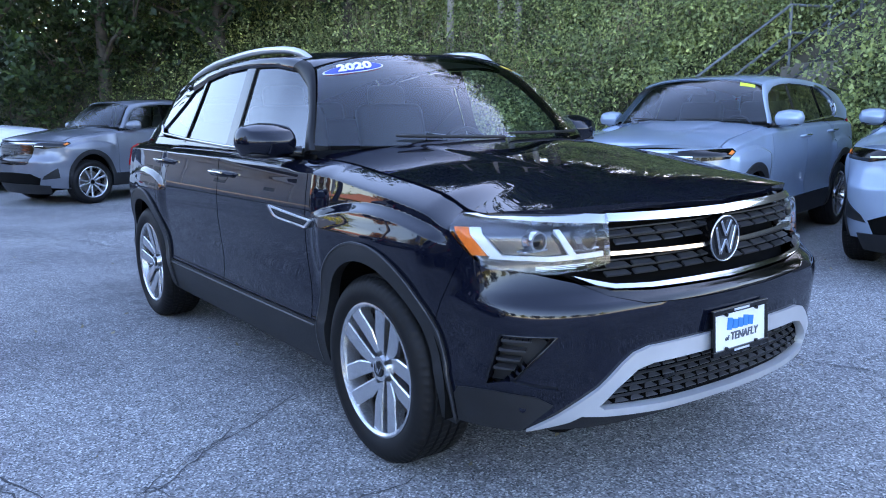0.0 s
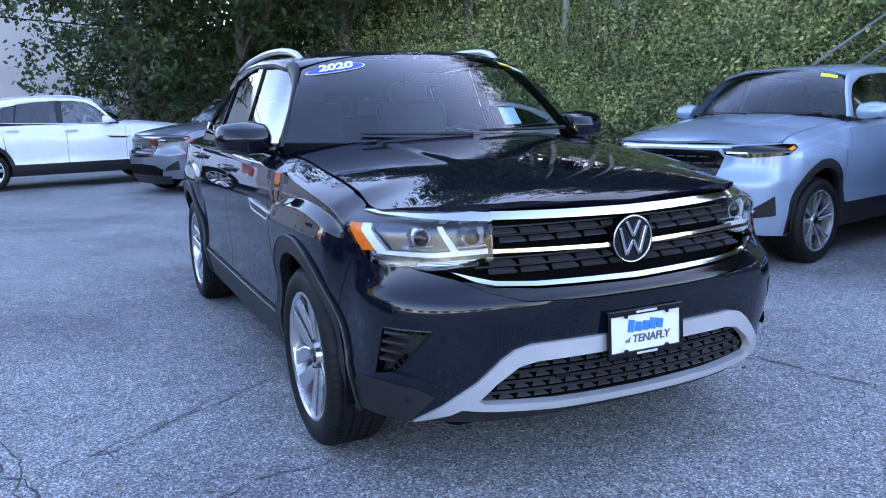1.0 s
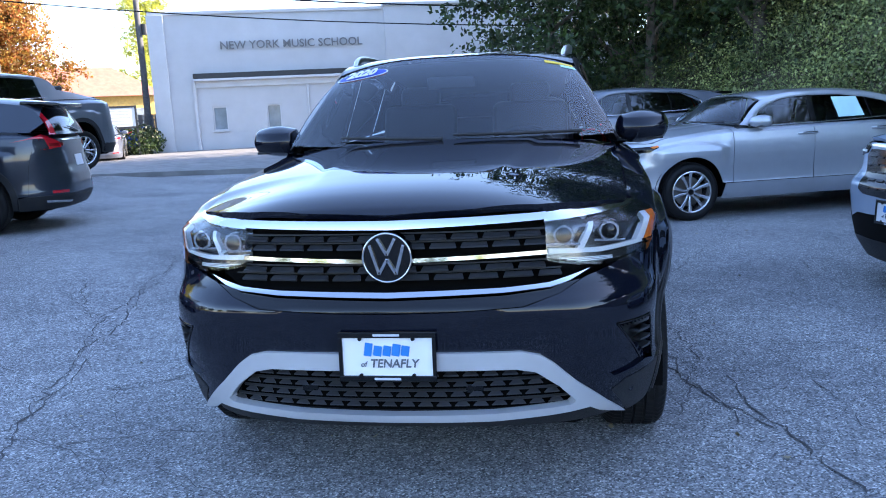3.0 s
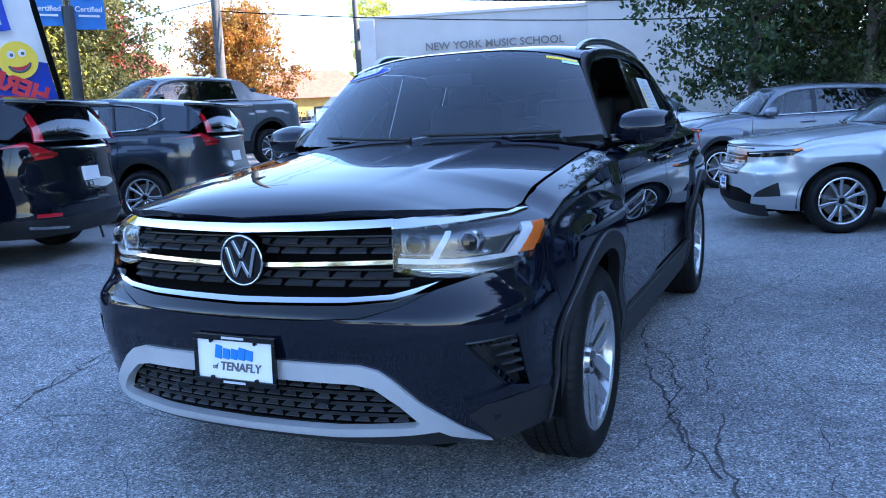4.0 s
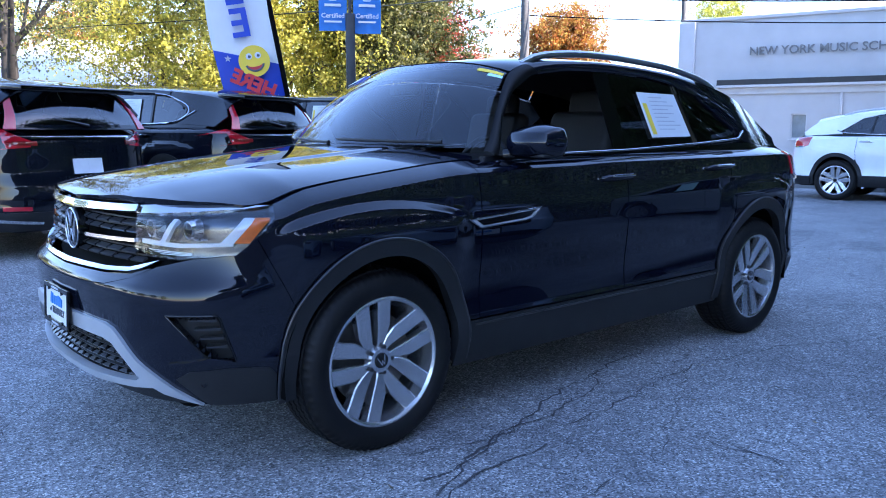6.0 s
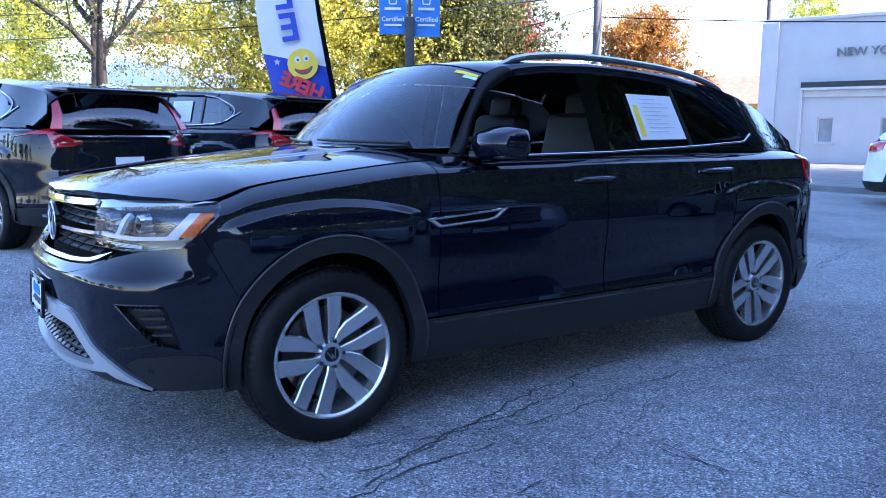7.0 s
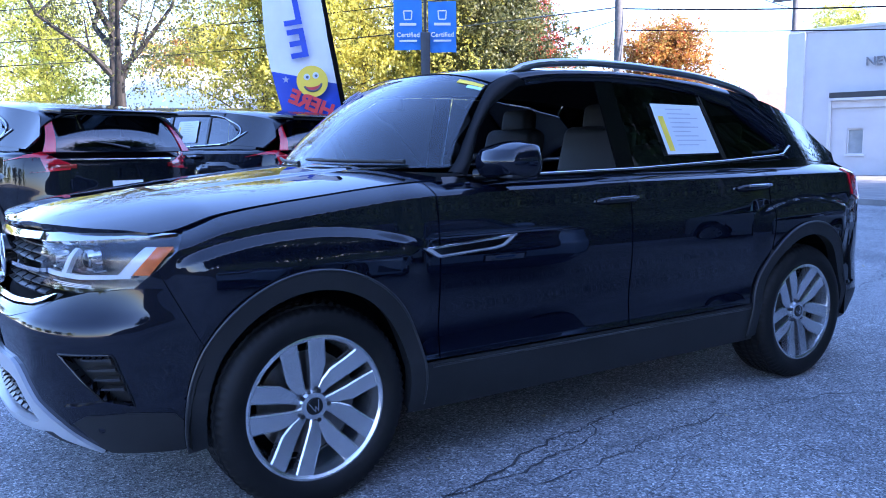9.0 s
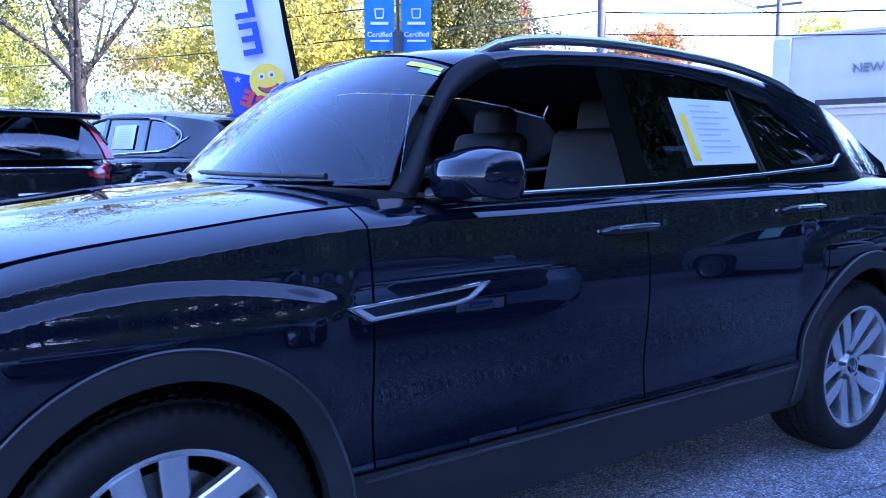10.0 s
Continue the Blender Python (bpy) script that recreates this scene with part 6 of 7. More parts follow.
window_paper(black_suv, black_car, 1, [(1.95, 1.527), (2.335, 1.523), (2.385, 1.276), (1.99, 1.272)])
window_paper(silver_saloon, saloon_car, 1, [(1.95, 1.53), (2.30, 1.52), (2.36, 1.26), (2.00, 1.255)], False, "teal_print", "pale teal window sheet")

# prints on the black SUV's windscreen
def screen_sheet(nm, car, poly, mat, parent, off, label=""):
    return part(nm, sheet(nm, [poly], car.screen, .05, .05, mat, gap=0, flange=.001, off=off), None, parent, label)


ell = lambda cu, cv, ru, rv: [(cu + ru * math.cos(t), cv + rv * math.sin(t)) for t in np.linspace(0, 2 * math.pi, 41)[:-1]]
year = screen_sheet("year_sticker", black_car, ell(-.735, .845, .225, .066), "white_print", black_suv, .003, "blue and white oval year sticker")
screen_sheet("year_oval", black_car, ell(-.735, .845, .212, .058), "blue_print", year, .005)
screen_sheet("year_back", black_car, ell(-.735, .845, .215, .060), "red_print", year, -.006, "red back of the year sticker")
sp0 = black_car.screen(np.array([-.735]), np.array([.845]))[0]
spu, spv = black_car.screen(np.array([-.70]), np.array([.845]))[0] - sp0, black_car.screen(np.array([-.735]), np.array([.88]))[0] - sp0
eu, ev = Vector(spu).normalized(), Vector(spv).normalized()
en = eu.cross(ev).normalized()
tm = text_mesh("2020", .088, "white_print", .001, .12, .004)
put("year_digits", tm, year, Matrix.Translation(Vector(sp0) + en * .010) @ Matrix((eu, -en, en.cross(eu))).transposed().to_4x4())
screen_sheet("windscreen_tag", black_car, [(.76, .905), (.985, .905), (.985, .950), (.76, .950)], "yellow", black_suv, .003, "yellow windscreen tag")
screen_sheet("windscreen_tag", black_car, [(.87, .855), (.99, .855), (.99, .898), (.87, .898)], "teal_print", black_suv, .003, "small pale windscreen tag")
screen_sheet("windscreen_tag", crv_car, [(.70, .82), (.92, .82), (.92, .92), (.70, .92)], "lime_print", blue_crv, .003, "lime windscreen tag")

# ---- trees ----
EDGE = ((0.2, 21.5, 10, 3.4), (3.0, 20.5, 11, 3.6), (5.6, 18.6, 11, 3.6), (8.0, 16.0, 12, 3.8), (2.2, 26.5, 11, 3.6), (6, 25, 13, 4), (9.5, 21.0, 13, 4.0))
for i, (x, y, h, r) in enumerate(EDGE):
    tree("tree", x, y, max(0.0, .4 + .35 * (x - 3)), h, r, h * .6, "wood_leaf", "dense dark green broadleaf tree at the edge of the lot", 22000, .17, .2, 20 + i, 14, .08, "trees on the bank")
# the first of this row stand out of view, added to shade the lot
for i in range(22):
    k = 1.0 + .22 * i
    x, y, z = bank_point(np.array([k]), np.array([(9.5 if k < 4 else 5.0) + 3.0 * (i % 3)]))[0]
    tree("tree", float(x), float(y), float(z) - .3, 8.0 + (i % 4) * .9, 3.3, 5.5, "wood_leaf", "green broadleaf tree standing high on the bank", 12000, .20, .17, 140 + i, 12, .25, "trees on the bank")
for i, (k, d, h) in enumerate(((2.3, 9, 12), (2.7, 12, 13), (3.1, 9.5, 13), (3.5, 12, 14), (3.9, 9.5, 13), (4.3, 12.5, 14), (4.8, 10, 13), (5.2, 13, 13), (5.6, 10, 13), (6.1, 12, 13))):
    x, y, z = bank_point(np.array([k]), np.array([float(d)]))[0]
    tree("tree", float(x), float(y), float(z) - .3, float(h), 4.2, 8, "wood_leaf", "tall green broadleaf tree high on the bank", 18000, .24, .22, 240 + i, 15, .15, "trees on the bank")
# unseen back row, added so that its shadow covers the whole lot
for i in range(11):
    k, d = .2 + .47 * i, 15.0 + 3 * (i % 2)
    x, y, z = bank_point(np.array([k]), np.array([d]))[0]
    tree("tree", float(x), float(y), float(z) - .3, 12.0 + i % 3, 4.6, 8, "wood_leaf", "unseen tall tree on top of the bank, added to block the sun", 13000, .42, .24, 440 + i, 16, .1, "trees on the bank")
FAR = ((-27, 15.0, 11, 4.6, "gold", "tall tree with yellow autumn leaves", 17000), (-32, 12.5, 11, 4.2, "gold", "broad golden autumn tree", 15000), (-24, 19.5, 8.6, 2.7, "olive", "olive green tree turning brown", 15000), (-26.5, 31.9, 7.4, 2.7, "orange", "tree with orange autumn leaves", 13000),
       (-29, 20.0, 10, 2.9, "yellow_green", "yellow-green tree beyond the banners", 14000), (-24.6, 4.5, 10.0, 4.6, "olive", "thin-leaved tree with a forked dark trunk", 9000), (-44, 5, 9, 4.0, "yellow_green", "yellow-green autumn tree far off", 11000), (-30.0, 25.6, 8.3, 3.0, "red_leaf", "tree with red autumn leaves", 12000),
       (-48, 13, 8, 3.0, "orange", "orange tree far beyond the white house", 9600),
       (-34.5, 62, 13, 2.8, "yellow_green", "yellow-green tree behind the school corner", 9600))
for i, (x, y, h, r, mt, lb, nl) in enumerate(FAR):
    bare = nl < 9500
    tree("tree", x, y, 0, h, r, h * .6, mt, lb, int(nl * (2.6 if bare else 3.9)), .11 if bare else .145, .36 if bare else .17, 60 + i, 11 if bare else 14, .24 if bare else .10, "street trees", 1.05 if bare else .75, "dark_bark" if bare else "bark")
# ring out of view, added to shape what the cars' paint and chrome reflect
for i in range(9):
    a = radians(188 + 11 * i)
    d = 44 + 7 * (i % 3)
    tree("tree", d * math.cos(a), d * math.sin(a), 0, 7 + i % 3, 4.2, 5, ("olive", "wood_leaf", "yellow_green")[i % 3], "unseen tree beyond the car park, added for reflections", 7000, .36, .2, 90 + i, 11, .12, "street trees")


def far_wood():
    g = np.random.default_rng(31)
    n = 26000
    y = g.uniform(-12, 27, n)
    top = 1.5 + 1.0 * np.sin(y * .55) + .9 * np.sin(y * 1.7 + 1) - 1.6 * np.exp(-((y - 8) / 2.0) ** 2)
    z = g.uniform(0, 1, n) ** .8 * np.clip(top, .6, 9)
    x = -35 + g.normal(size=n) * 1.2 + .25 * (y - 8)
    tagged(new("far_wood", leaf_cloud("far_wood", np.c_[x, y, z], None, .42, "yellow_green", g)), "yellow-green undergrowth beyond the car park", "wood", kind="stuff")


far_wood()

# ---- flag, banners, pole, wires ----
def feather_flag(m):
    root = empty("feather_flag", m, "tall white and blue feather flag with red lettering", "flag")
    tv, tf = tube([(.0, 0, 0), (.0, 0, 2.4), (.02, 0, 3.4), (.12, 0, 4.1), (.38, 0, 4.5)], [.016, .014, .012, .009, .006], 8)
    part("flag_pole", mesh_from("flag_pole", tv, tf, "dark_metal"), None, root)
    left = lambda z: -.80 + .05 * math.sin(z * 2) if z < 3.4 else -.80 + (z - 3.4) * 1.0

    def cloth(z0, z1, mat, nm):
        vs, fs, n = [], [], 14
        for j in range(n + 1):
            z = z0 + (z1 - z0) * j / n
            for i in range(7):
                f = i / 6
                x = left(z) * (1 - f) + (-.012 + max(0, z - 3.4) * .35) * f
                zz = z + .30 * (1 - f) * max(0, 2.6 - abs(z - 2.14) * 2) / 2.6 - .12 * (1 - f) * max(0, 1.9 - z)
                vs.append((x, .05 * math.sin(f * 4 + z * 2), zz))
        for j in range(n):
            for i in range(6):
                fs.append((j * 7 + i, j * 7 + i + 1, (j + 1) * 7 + i + 1, (j + 1) * 7 + i))
        return part(nm, smooth_mesh(mesh_from(nm, vs, fs, mat), 60), None, root)

    sleeve = [(.012 + max(0, z - 3.4) * .33, -.004, z) for z in np.linspace(1.40, 4.3, 24)]
    tv, tf = tube(sleeve, .034, 8)
    part("sleeve", smooth_mesh(mesh_from("sleeve", tv, tf, "dark_void"), 60), None, root, "black pole sleeve")
    for x, z, r_ in ((-.62, 1.74, .050), (-.46, 1.66, .042), (-.26, 1.60, .052), (-.68, 2.30, .050), (-.12, 1.70, .038), (-.52, 1.52, .040)):
        bm = bmesh.new()
        tip = [bm.verts.new((x + r_ * (1 if k % 2 == 0 else .42) * math.sin(k * math.pi / 5 + .2), -.066, z + r_ * (1 if k % 2 == 0 else .42) * math.cos(k * math.pi / 5 + .2))) for k in range(10)]
        bm.faces.new(tip[::-1])
        bmesh.ops.solidify(bm, geom=bm.faces[:], thickness=.003)
        part("flag_star", bm, "white_print", root)
    cloth(1.45, 2.14, "blue_print", "flag_foot")
    c = cloth(2.14, 4.4, "white_print", "flag_cloth")
    flip = Matrix.Diagonal((-1, 1, 1, 1))
    for ch, z in (("L", 3.15), ("E", 2.72), ("A", 3.62)):
        put("flag_letter", text_mesh(ch, .52, "blue_print", .003, 0, .012), root, pose(-.42, -.062, z) @ flip)
    put("flag_letter", text_mesh("HERE", .26, "red_print", .003, 0, .012), root, pose(-.41, -.074, 1.92, 0, 32) @ flip)
    bm = bmesh.new()
    bm_cyl(bm, .21, .21, (-.34, -.060, 2.22), (-.34, -.056, 2.22), 32)
    face = part("flag_disc", bm, "yellow", root, "yellow disc with simple marks")
    for x in (-.06, .06):
        bm = bmesh.new()
        bm_cyl(bm, .042, .042, (-.34 + x, -.064, 2.29), (-.34 + x, -.061, 2.29), 16)
        part("disc_eye", bm, "white_print", face)
        bm = bmesh.new()
        bm_cyl(bm, .020, .020, (-.335 + x, -.068, 2.285), (-.335 + x, -.065, 2.285), 12)
        part("disc_mark", bm, "ink", face)
    bm = bmesh.new()
    mouth = [bm.verts.new((-.34 + .11 * math.cos(a), -.0625, 2.19 + (.11 if k < 12 else .045) * math.sin(a))) for k, a in enumerate(list(np.linspace(math.pi * 1.05, math.pi * 1.95, 12)) + list(np.linspace(math.pi * 1.90, math.pi * 1.10, 10)))]
    bm.faces.new(mouth)
    part("disc_mouth", bm, "red_print", face)
    tv, tf = tube([(-.34 + .12 * math.cos(a), -.063, 2.20 + .11 * math.sin(a)) for a in np.linspace(math.pi * 1.08, math.pi * 1.92, 12)], .014, 6)
    part("disc_mark", mesh_from("disc_mark", tv, tf, "ink"), None, face)


feather_flag(pose(-5.83, 3.80, .17, 0, 0, 66) @ pose(0, 0, 0, 0, -10, 0) @ Matrix.Diagonal((.95, .95, .95, 1)))


def banner_pole(m):
    root = empty("banner_pole", m, "dark square post with two blue dealer banners", "banner")
    part_s("post", box((-.09, -.09, 0), (.09, .09, 3.35), .02), "dark_metal", root)
    bm = bmesh.new()
    bm_cyl(bm, .02, .02, (-.62, 0, 4.0), (.62, 0, 4.0), 8)
    bm_cyl(bm, .03, .03, (0, 0, 3.3), (0, 0, 4.05), 8)
    part("cross_arm", bm, "dark_metal", root)
    for x in (-.33, .33):
        vs = [(x + (i / 5 - .5) * .54, .03 * math.sin(i * 1.3 + j), 3.02 + j * .16 - .05 * (x > 0)) for j in range(7) for i in range(6)]
        fs = [(j * 6 + i, j * 6 + i + 1, (j + 1) * 6 + i + 1, (j + 1) * 6 + i) for j in range(6) for i in range(5)]
        b = part("banner", smooth_mesh(mesh_from("banner", vs, fs, "banner_blue"), 60), None, root)
        put("lettering", text_mesh("Certified", .125, "white_print", .002, 0, .002), b, pose(x, -.040, 3.30))
        put("print_bar", flat(.34, .035, "white_print"), b, pose(x, -.040, 3.19))
        bm = bmesh.new()
        for p, q in (((-.08, .09), (-.065, -.07)), ((.08, .09), (.065, -.07)), ((-.08, .09), (.08, .09)), ((-.065, -.07), (.065, -.07))):
            stroke(bm, p, q, .022, 0, .002)
        ob = part("print_mark", bm, "white_print", b)
        ob.matrix_basis = pose(x, -.042, 3.66)
        put("print_bar", flat(.32, .05, "white_print"), b, pose(x, -.040, 3.50))


banner_pole(pose(-9.85, 7.23, .2, 0, 0, 58))


def utility_pole(x, y, h, arms=True):
    root = empty("utility_pole", pose(x, y, 0), "tall weathered wooden utility pole with wires", "utility pole")
    tv, tf = tube([(0, 0, 0), (.03, 0, h * .5), (0, 0, h)], [.17, .15, .12], 12)
    part("pole", smooth_mesh(mesh_from("pole", tv, tf, "pole_wood"), 60), None, root)
    part("cross_arm", box((-1.0, -.05, h - 1.0), (1.0, .05, h - .88), .01, Matrix.Rotation(radians(20), 4, "Z")), "pole_wood", root)
    bm = bmesh.new()
    bm_cyl(bm, .16, .16, (.25, .1, h * .62), (.25, .1, h * .62 + .5), 14)
    part("transformer", bm, "dark_metal", root)


utility_pole(-16.4, 19.0, 10.5)
utility_pole(-19.5, 33.5, 9.0)


def wire(p, q, sag, r=.024):
    pts_ = [Vector(p).lerp(Vector(q), k / 16) - Vector((0, 0, sag * 4 * (k / 16) * (1 - k / 16))) for k in range(17)]
    tv, tf = tube(pts_, r, 5)
    tagged(new("wire", mesh_from("wire", tv, tf, "gloss_black")), "thin black overhead power cable", "cable", "overhead cables")


wire((-16.4, 19, 5.95), (9, 27, 4.6), .55)
wire((-16.4, 19, 5.25), (9, 27, 3.9), .45, .018)
wire((-16.4, 19, 8.4), (-60, -14, 8.6), .8)
wire((-16.4, 19, 7.0), (-60, -14, 7.4), .9)
wire((-16.4, 19, 6.0), (-60, -14, 6.3), .9)
wire((-16.4, 19, 5.6), (-60, 30, 7.6), .7, .018)
wire((-16.4, 19, 9.4), (-19.5, 33.5, 8.3), .3)
wire((-16.4, 19, 8.6), (-19.5, 33.5, 7.6), .3)


# ---- steps and handrails up the bank ----
def steps():
    """A flight up the bank, a short landing, and a second flight; the far rail runs along local y = 0."""
    root = empty("bank_steps", pose(8.29, 5.44, 0, 0, 0, -10), "worn stone steps climbing the bank between metal rails", "steps")
    run, rise = .29, .170
    z0, lev = .86, (1.98, 2.9)
    height = lambda a: z0 + .585 * (min(a, lev[0]) + max(0, a - lev[1]))
    for k in range(-4, 22):
        a = k * run
        z = height(a + run / 2)
        part("step", box((a, -1.25, z - .6), (a + run + .02, -.05, z), .015), "step_stone", root)
    for yy, col in ((0.0, "rail_grey"), (-1.3, "rail_paint")):
        for up in (.95, .50):
            pts_ = [(a, yy, height(a) + up) for a in (-1.2, 0, lev[0], lev[1], 6.0)]
            tv, tf = tube(pts_, .024, 8)
            part("handrail", smooth_mesh(mesh_from("handrail", tv, tf, col), 60), None, root)
        for a in (-1.1, -.1, lev[0], lev[1], 4.4, 5.9):
            bm = bmesh.new()
            bm_cyl(bm, .028, .028, (a, yy, height(a) - .5), (a, yy, height(a) + .97), 8)
            part("rail_post", bm, col, root)


M["rail_grey"] = plain("rail_grey", (.16, .17, .175), .5, .3, var=.3, scale=14)
steps()


# ---- far side: pickup, cars on the road, board, hedge, houses ----
def pickup(m):
    car = Car(roof=((.9, 1.62), (1.2, 1.655), (1.6, 1.67), (2.0, 1.66), (2.4, 1.63), (2.62, 1.60)), edge=[(.64, 1.205), (.70, 1.245), (.80, 1.35), (.92, 1.47), (1.05, 1.56), (1.2, 1.60), (1.6, 1.615), (2.2, 1.60), (2.5, 1.56), (2.62, 1.50), (2.78, 1.19)],
              tail=[(2.62, 1.60), (2.66, 1.45), (2.70, 1.30), (2.72, 1.17)], cell=.07, sx=1.02, wb=3.6, ro=1.1, sz=1.17, wheel=.40)
    dl = dict(front=[(.80, zb), (.845, 1.245), (.93, 1.36), (1.06, 1.47), (1.22, 1.53), (1.42, 1.555), (1.60, 1.56), (1.615, zb + .012)], rear=[(1.70, zb + .014), (1.69, 1.562), (2.0, 1.556), (2.35, 1.53), (2.40, zb + .02)], quarter=None)
    root = base_car("pickup_truck", car, "pickup_paint", m, "grey pickup truck standing beyond the dark crossovers", "split", .86, dlo=dl, rails=False, detail=False, mirrors="gloss_black")
    gp = lambda seq: [(math.copysign(car.of_x(abs(a)), a) if a else 0.0, b) for a, b in seq]
    pts_ = [car.pts([("x", 0, .30), ("x", .80, .30)] + yz(arc(0, .37, .42, .47, 192, 142, 10)) + yz([(-.40, .66), (-.50, .925), (-.44, 1.035)]) + [("x", .5, 1.03), ("x", 0, 1.03)], sg) for sg in (1, -1)]
    part("front_bumper", sheet("front_bumper", pts_, car.body, .07, .07, "pickup_paint", gap=0), None, root)
    part("grille", sheet("grille", [gp([(-.5, .70), (.5, .70), (.55, .98), (-.55, .98)])], car.body, .07, .07, "gloss_black", gap=0, off=.01), None, root)


pickup(at(-11.1, 8.4, 250))
for x, y, h, pt, lb in ((-17.5, 26.0, 118, "grey_paint", "dark saloon waiting on the road"), (-19.2, 30.5, 115, "far_blue_paint", "blue crossover waiting on the road"), (-24.0, 33.0, 200, "black_paint", "dark car parked across the road")):
    family_car("far_car", at(x, y, h), pt, lb, "saloon" if "saloon" in lb else "crossover", "split", True, "tall" if "saloon" not in lb else "low", False, cell=.10, group="cars on the road", sx=.93, fo=.95, wb=2.7, ro=1.0, sz=.95 if "saloon" not in lb else .87, wheel=.34)


def notice_board(m):
    root = empty("notice_board", m, "white notice board in a black frame by the hedge", "sign")
    part("board", box((-.62, -.02, 1.2), (.62, .02, 1.95), .01), "white_print", root)
    bm = bmesh.new()
    bm_box(bm, (-.70, -.04, 1.95), (.70, .04, 2.03))
    bm_box(bm, (-.70, -.04, 1.12), (.70, .04, 1.20))
    bm_box(bm, (-.70, -.04, 0), (-.62, .04, 1.95))
    bm_box(bm, (.62, -.04, 0), (.70, .04, 1.95))
    part("frame", bm, "dark_metal", root)
    for k in range(5):
        put("text_bar", flat(.9 - .15 * (k % 2), .05, "pale_ink"), root, pose(0, -.026, 1.82 - k * .13))


notice_board(pose(-17.0, 26.6, 0.1, 0, 0, 30))


def hedge(x, y, r, h, mat, label, n=2600, seed=5):
    g = np.random.default_rng(seed)
    d = g.normal(size=(n, 3))
    d /= np.linalg.norm(d, axis=1)[:, None]
    c = d * np.array([r, r, h * .55]) * g.uniform(.6, 1.05, n)[:, None] + np.array([x, y, h * .5])
    c = c[c[:, 2] > 0.02]
    tagged(new("bush", leaf_cloud("bush", c, d[:len(c)], .13, mat, g)), label, "bush", kind="stuff")


hedge(-16.9, 27.6, 1.1, 1.3, "wood_leaf", "clipped dark green bush by the school corner")
hedge(-18.6, 28.4, 1.0, 1.1, "shrub", "low green bush by the road", seed=9)


def house(m, w, d, h, wall, roof, label):
    root = empty("far_house", m, label, "house")
    part("wall", box((-w / 2, -d / 2, 0), (w / 2, d / 2, h)), wall, root)
    vs = [(-w / 2 - .4, -d / 2 - .4, h), (w / 2 + .4, -d / 2 - .4, h), (w / 2 + .4, d / 2 + .4, h), (-w / 2 - .4, d / 2 + .4, h), (-w / 4, 0, h + w * .22), (w / 4, 0, h + w * .22)]
    part("roof", mesh_from("roof", vs, [(0, 1, 5, 4), (1, 2, 5), (2, 3, 4, 5), (3, 0, 4), (3, 2, 1, 0)], roof), None, root)
    for k in range(3):
        x = -w / 3 + k * w / 3
        win = part("window", box((x - .5, -d / 2 - .03, h * .35), (x + .5, -d / 2 - .004, h * .75)), "window_dark", root)
        part("window_frame", box((x - .6, -d / 2 - .06, h * .35 - .1), (x + .6, -d / 2 - .031, h * .35)), "stucco_trim", win)


M["brick"] = plain("far_brick", (.30, .13, .08), .85, var=.2, scale=3)
M["roof_tile"] = plain("roof_tile", (.33, .14, .09), .8, var=.2, scale=3)
M["ochre"] = plain("ochre_wall", (.48, .34, .10), .85, var=.15)
house(pose(-31, 46, 0, 0, 0, 40), 9, 6, 3.2, "ochre", "roof_tile", "low ochre shop with red tiled roof across the road")
house(pose(-44, 40, 0, 0, 0, 60), 12, 8, 4.5, "brick", "roof_tile", "red brick house far across the road")
house(pose(-44, 14, 0, 0, 0, 80), 12, 9, 3.6, "stucco", "white_print", "white house behind the trees")


def fence(x0, y0, x1, y1, n, h):
    d = Vector((x1 - x0, y1 - y0, 0))
    root = empty("board_fence", pose(x0, y0, 0, 0, 0, math.degrees(math.atan2(d.y, d.x))), "brown board fence beyond the road", "fence")
    w = d.length / n
    for k in range(n):
        part("board", box((k * w, -.02, .05), (k * w + w * .93, .02, h), .005), "pole_wood", root)
    part("rail", box((0, .021, h * .8), (d.length, .06, h * .8 + .1)), "pole_wood", root)


fence(-27, 38, -21, 42, 24, 1.9)


# ---- cracks, leaves and litter on the asphalt ----
def crack(name, pts_, w, seed, label="dark crack in the asphalt"):
    g = np.random.default_rng(seed)
    p = [np.array(q, float) for q in pts_]
    line = []
    for a, b in zip(p, p[1:]):
        n = max(2, int(np.linalg.norm(b - a) / .05))
        for k in range(n):
            line.append(a + (b - a) * k / n)
    line.append(p[-1])
    line = np.array(line)
    wob = np.cumsum(g.normal(size=(len(line), 2)) * .014, axis=0)
    wob -= np.linspace(0, 1, len(line))[:, None] * wob[-1]
    line = line + wob + g.normal(size=line.shape) * .008
    t = np.gradient(line, axis=0)
    t /= np.linalg.norm(t, axis=1)[:, None] + 1e-9
    n = np.stack([-t[:, 1], t[:, 0]], 1)
    ww = w * .44 * g.uniform(.25, 1.4, len(line))[:, None]
    vs = [(*q, .0045 + float(ground_z(*q))) for q in np.r_[line + n * ww, line - n * ww]]
    m = len(line)
    fs = [(i, m + i, m + i + 1, i + 1) for i in range(m - 1)]
    tagged(new(name, mesh_from(name, vs, fs, "crack")), label, "crack", "cracks in the asphalt", "structure")


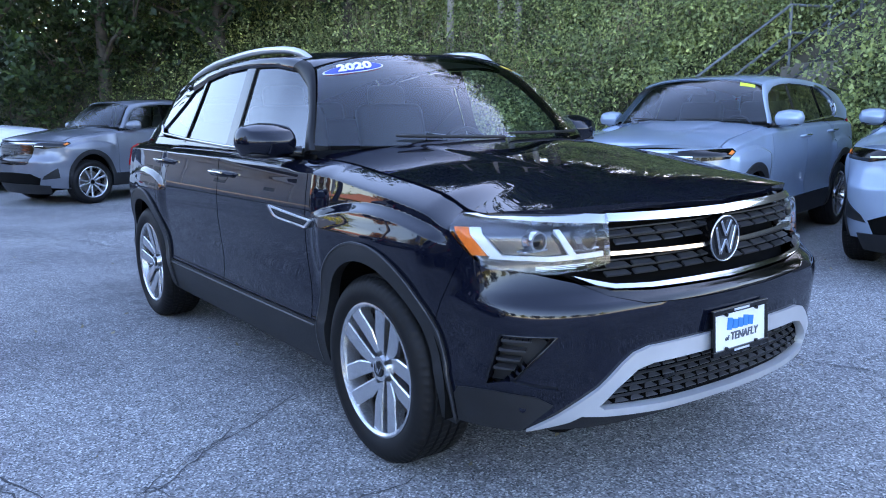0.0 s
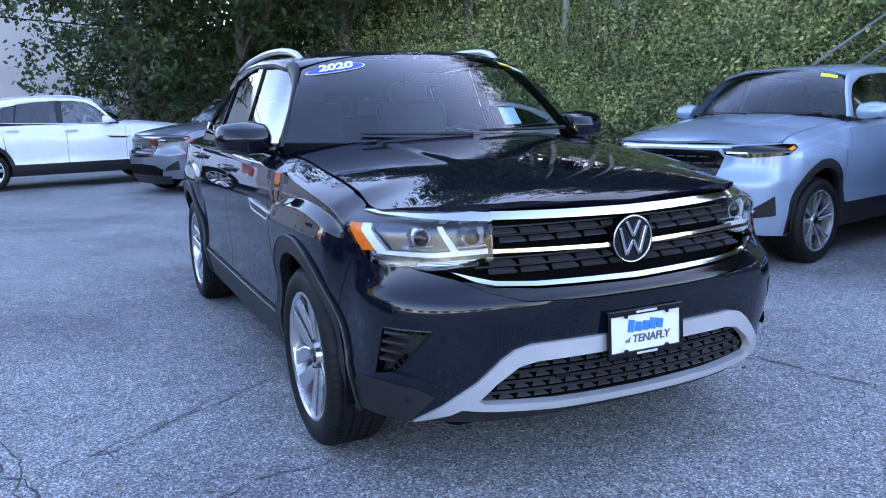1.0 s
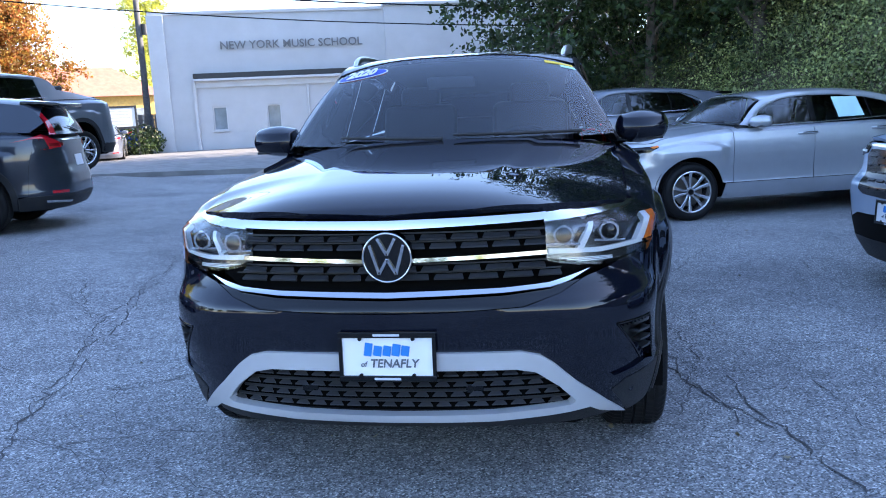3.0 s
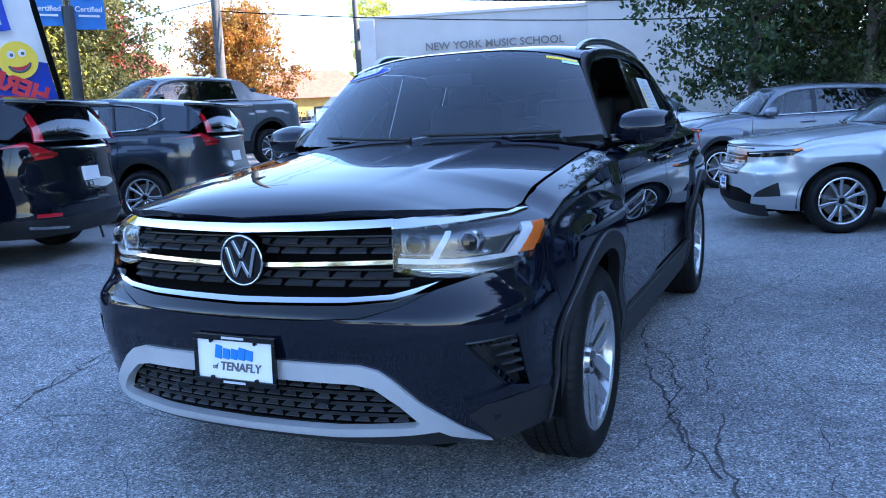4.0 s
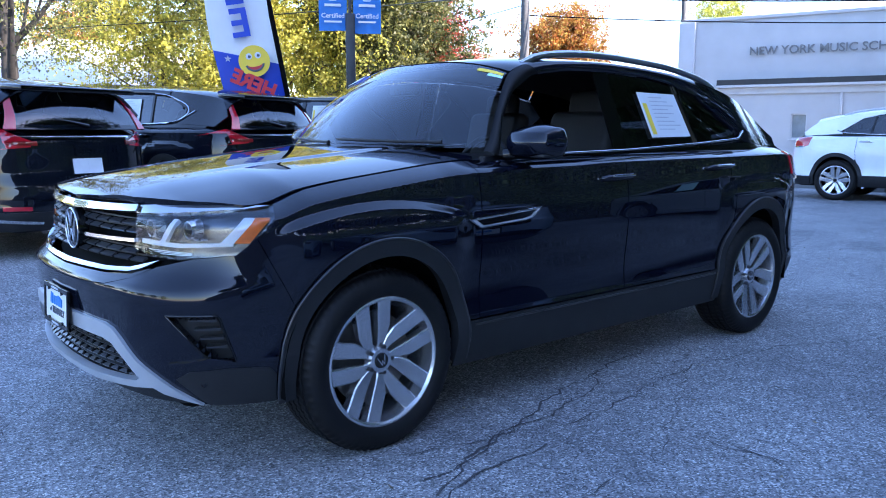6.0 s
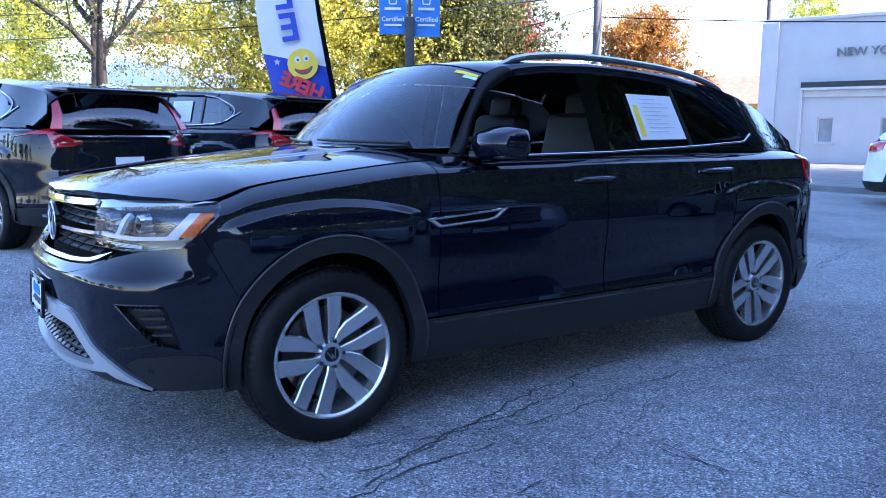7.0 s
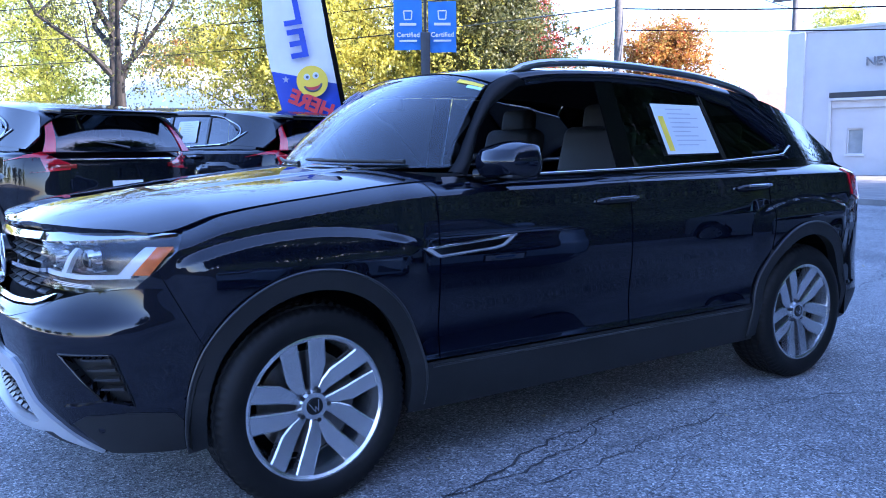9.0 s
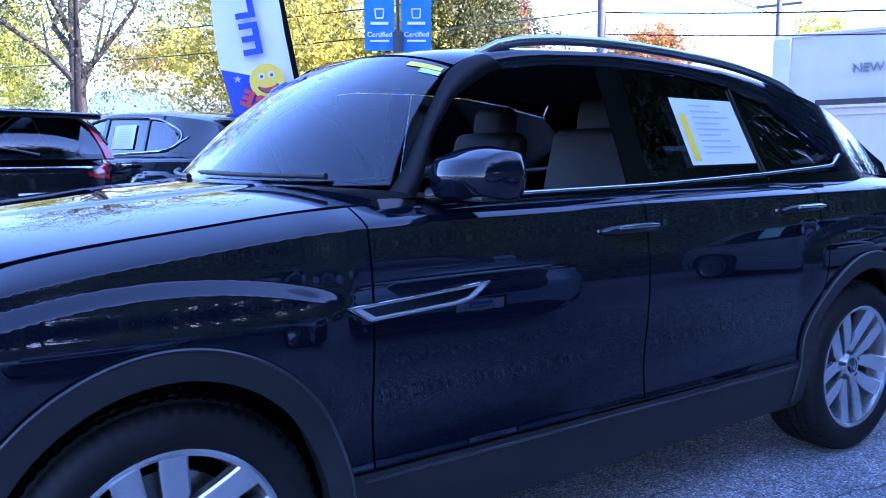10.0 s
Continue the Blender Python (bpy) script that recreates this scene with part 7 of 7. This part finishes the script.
CRACKS = [([(-6.2, 13.2), (-4.6, 8.4), (-3.3, 4.7), (-2.55, 1.5), (-2.0, -.2), (-1.75, -.75), (-1.5, -1.8)], .0108), ([(-3.5, 2.6), (-3.3, 2.2), (-2.55, 1.5)], .0054),
          ([(-2.2, .05), (-1.6, .37), (-1.0, .8), (-.5, 1.0)], .0063), ([(-1.8, .35), (-1.4, -.3), (-.6, -.9), (.3, -1.4)], .0045), ([(1.1, .0), (1.3, .9), (1.15, 2.0), (1.6, 3.4), (2.2, 5.0)], .0081),
          ([(1.55, 1.0), (2.2, 1.03), (2.9, 1.4), (3.6, 1.2)], .0045), ([(1.7, 2.0), (2.6, 1.9), (3.1, 2.4)], .0040), ([(.9, -1.2), (1.6, -.6), (2.3, -.5), (3.3, .2)], .0040), ([(2.0, 3.6), (3.2, 4.6), (2.4, 5.5), (3.0, 7.0)], .0045),
          ([(-5.0, 6.5), (-2.5, 6.9), (.2, 6.6), (2.0, 7.2)], .0054), ([(-4.5, 4.6), (-3.3, 4.7), (-1.5, 5.0)], .0045),
          ([(1.71, 1.06), (2.01, 1.09), (2.25, 1.18)], 0.0060), ([(1.60, 2.02), (1.94, 1.96), (2.32, 1.87)], 0.0070), ([(-0.41, 6.01), (-0.77, 7.14), (-1.04, 8.19)], 0.0120),
          ([(1.44, -0.11), (1.17, 0.48), (1.16, 0.82), (0.83, 1.64), (0.80, 1.99)], 0.0100), ([(-3.42, 2.60), (-2.98, 1.91), (-2.61, 1.62), (-2.70, 2.10), (-3.06, 3.67)], 0.0090), ([(-2.61, 1.62), (-2.29, 0.79), (-2.15, 0.18), (-2.00, -0.29)], 0.0080),
          ([(-1.94, -0.38), (-1.66, -0.45), (-1.42, -0.38), (-0.95, -0.24)], 0.0080), ([(-1.66, -0.45), (-1.38, -0.61), (-1.23, -0.77)], 0.0060), ([(-2.07, 0.13), (-1.78, 0.37), (-1.35, 0.60)], 0.0050),
          ([(1.35, 0.53), (1.41, 0.09), (1.51, -0.24), (1.62, -0.70)], 0.0110), ([(1.68, 1.27), (2.12, 1.31), (2.59, 1.55), (3.02, 1.88)], 0.0060), ([(2.51, 3.27), (2.59, 2.44), (2.95, 2.47), (3.15, 2.13)], 0.0060),
          ([(1.74, 0.48), (1.72, 0.06), (1.89, -0.21)], 0.0050), ([(1.62, 1.04), (1.84, 1.11), (2.14, 1.09)], 0.0060), ([(1.33, -0.07), (1.23, 0.35), (1.11, 0.84), (0.88, 1.54)], 0.0120),
          ([(1.27, 2.67), (1.54, 2.52), (1.88, 2.59)], 0.0060), ([(1.03, 2.05), (1.53, 1.31), (1.78, 0.73)], 0.0050), ([(-1.81, 0.26), (-1.56, 0.41), (-1.28, 0.58), (-0.92, 0.88)], 0.0100),
          ([(-1.26, 8.35), (-0.75, 7.05), (-0.31, 5.93)], 0.0100), ([(-1.75, 4.46), (-1.26, 4.45), (-0.87, 3.72)], 0.0060)]
for i, (pp, w) in enumerate(CRACKS):
    crack("crack", pp, w, 300 + i)

lg = np.random.default_rng(11)
n = 420
c = np.c_[lg.uniform(-7, 7, n), lg.uniform(-3.0, 14, n), np.full(n, .012)]
tagged(new("fallen_leaves", leaf_cloud("fallen_leaves", c, np.tile([0, 0, 3.0], (n, 1)), .035, "dry", lg)), "small dry leaves scattered on the asphalt", "leaves", kind="stuff")
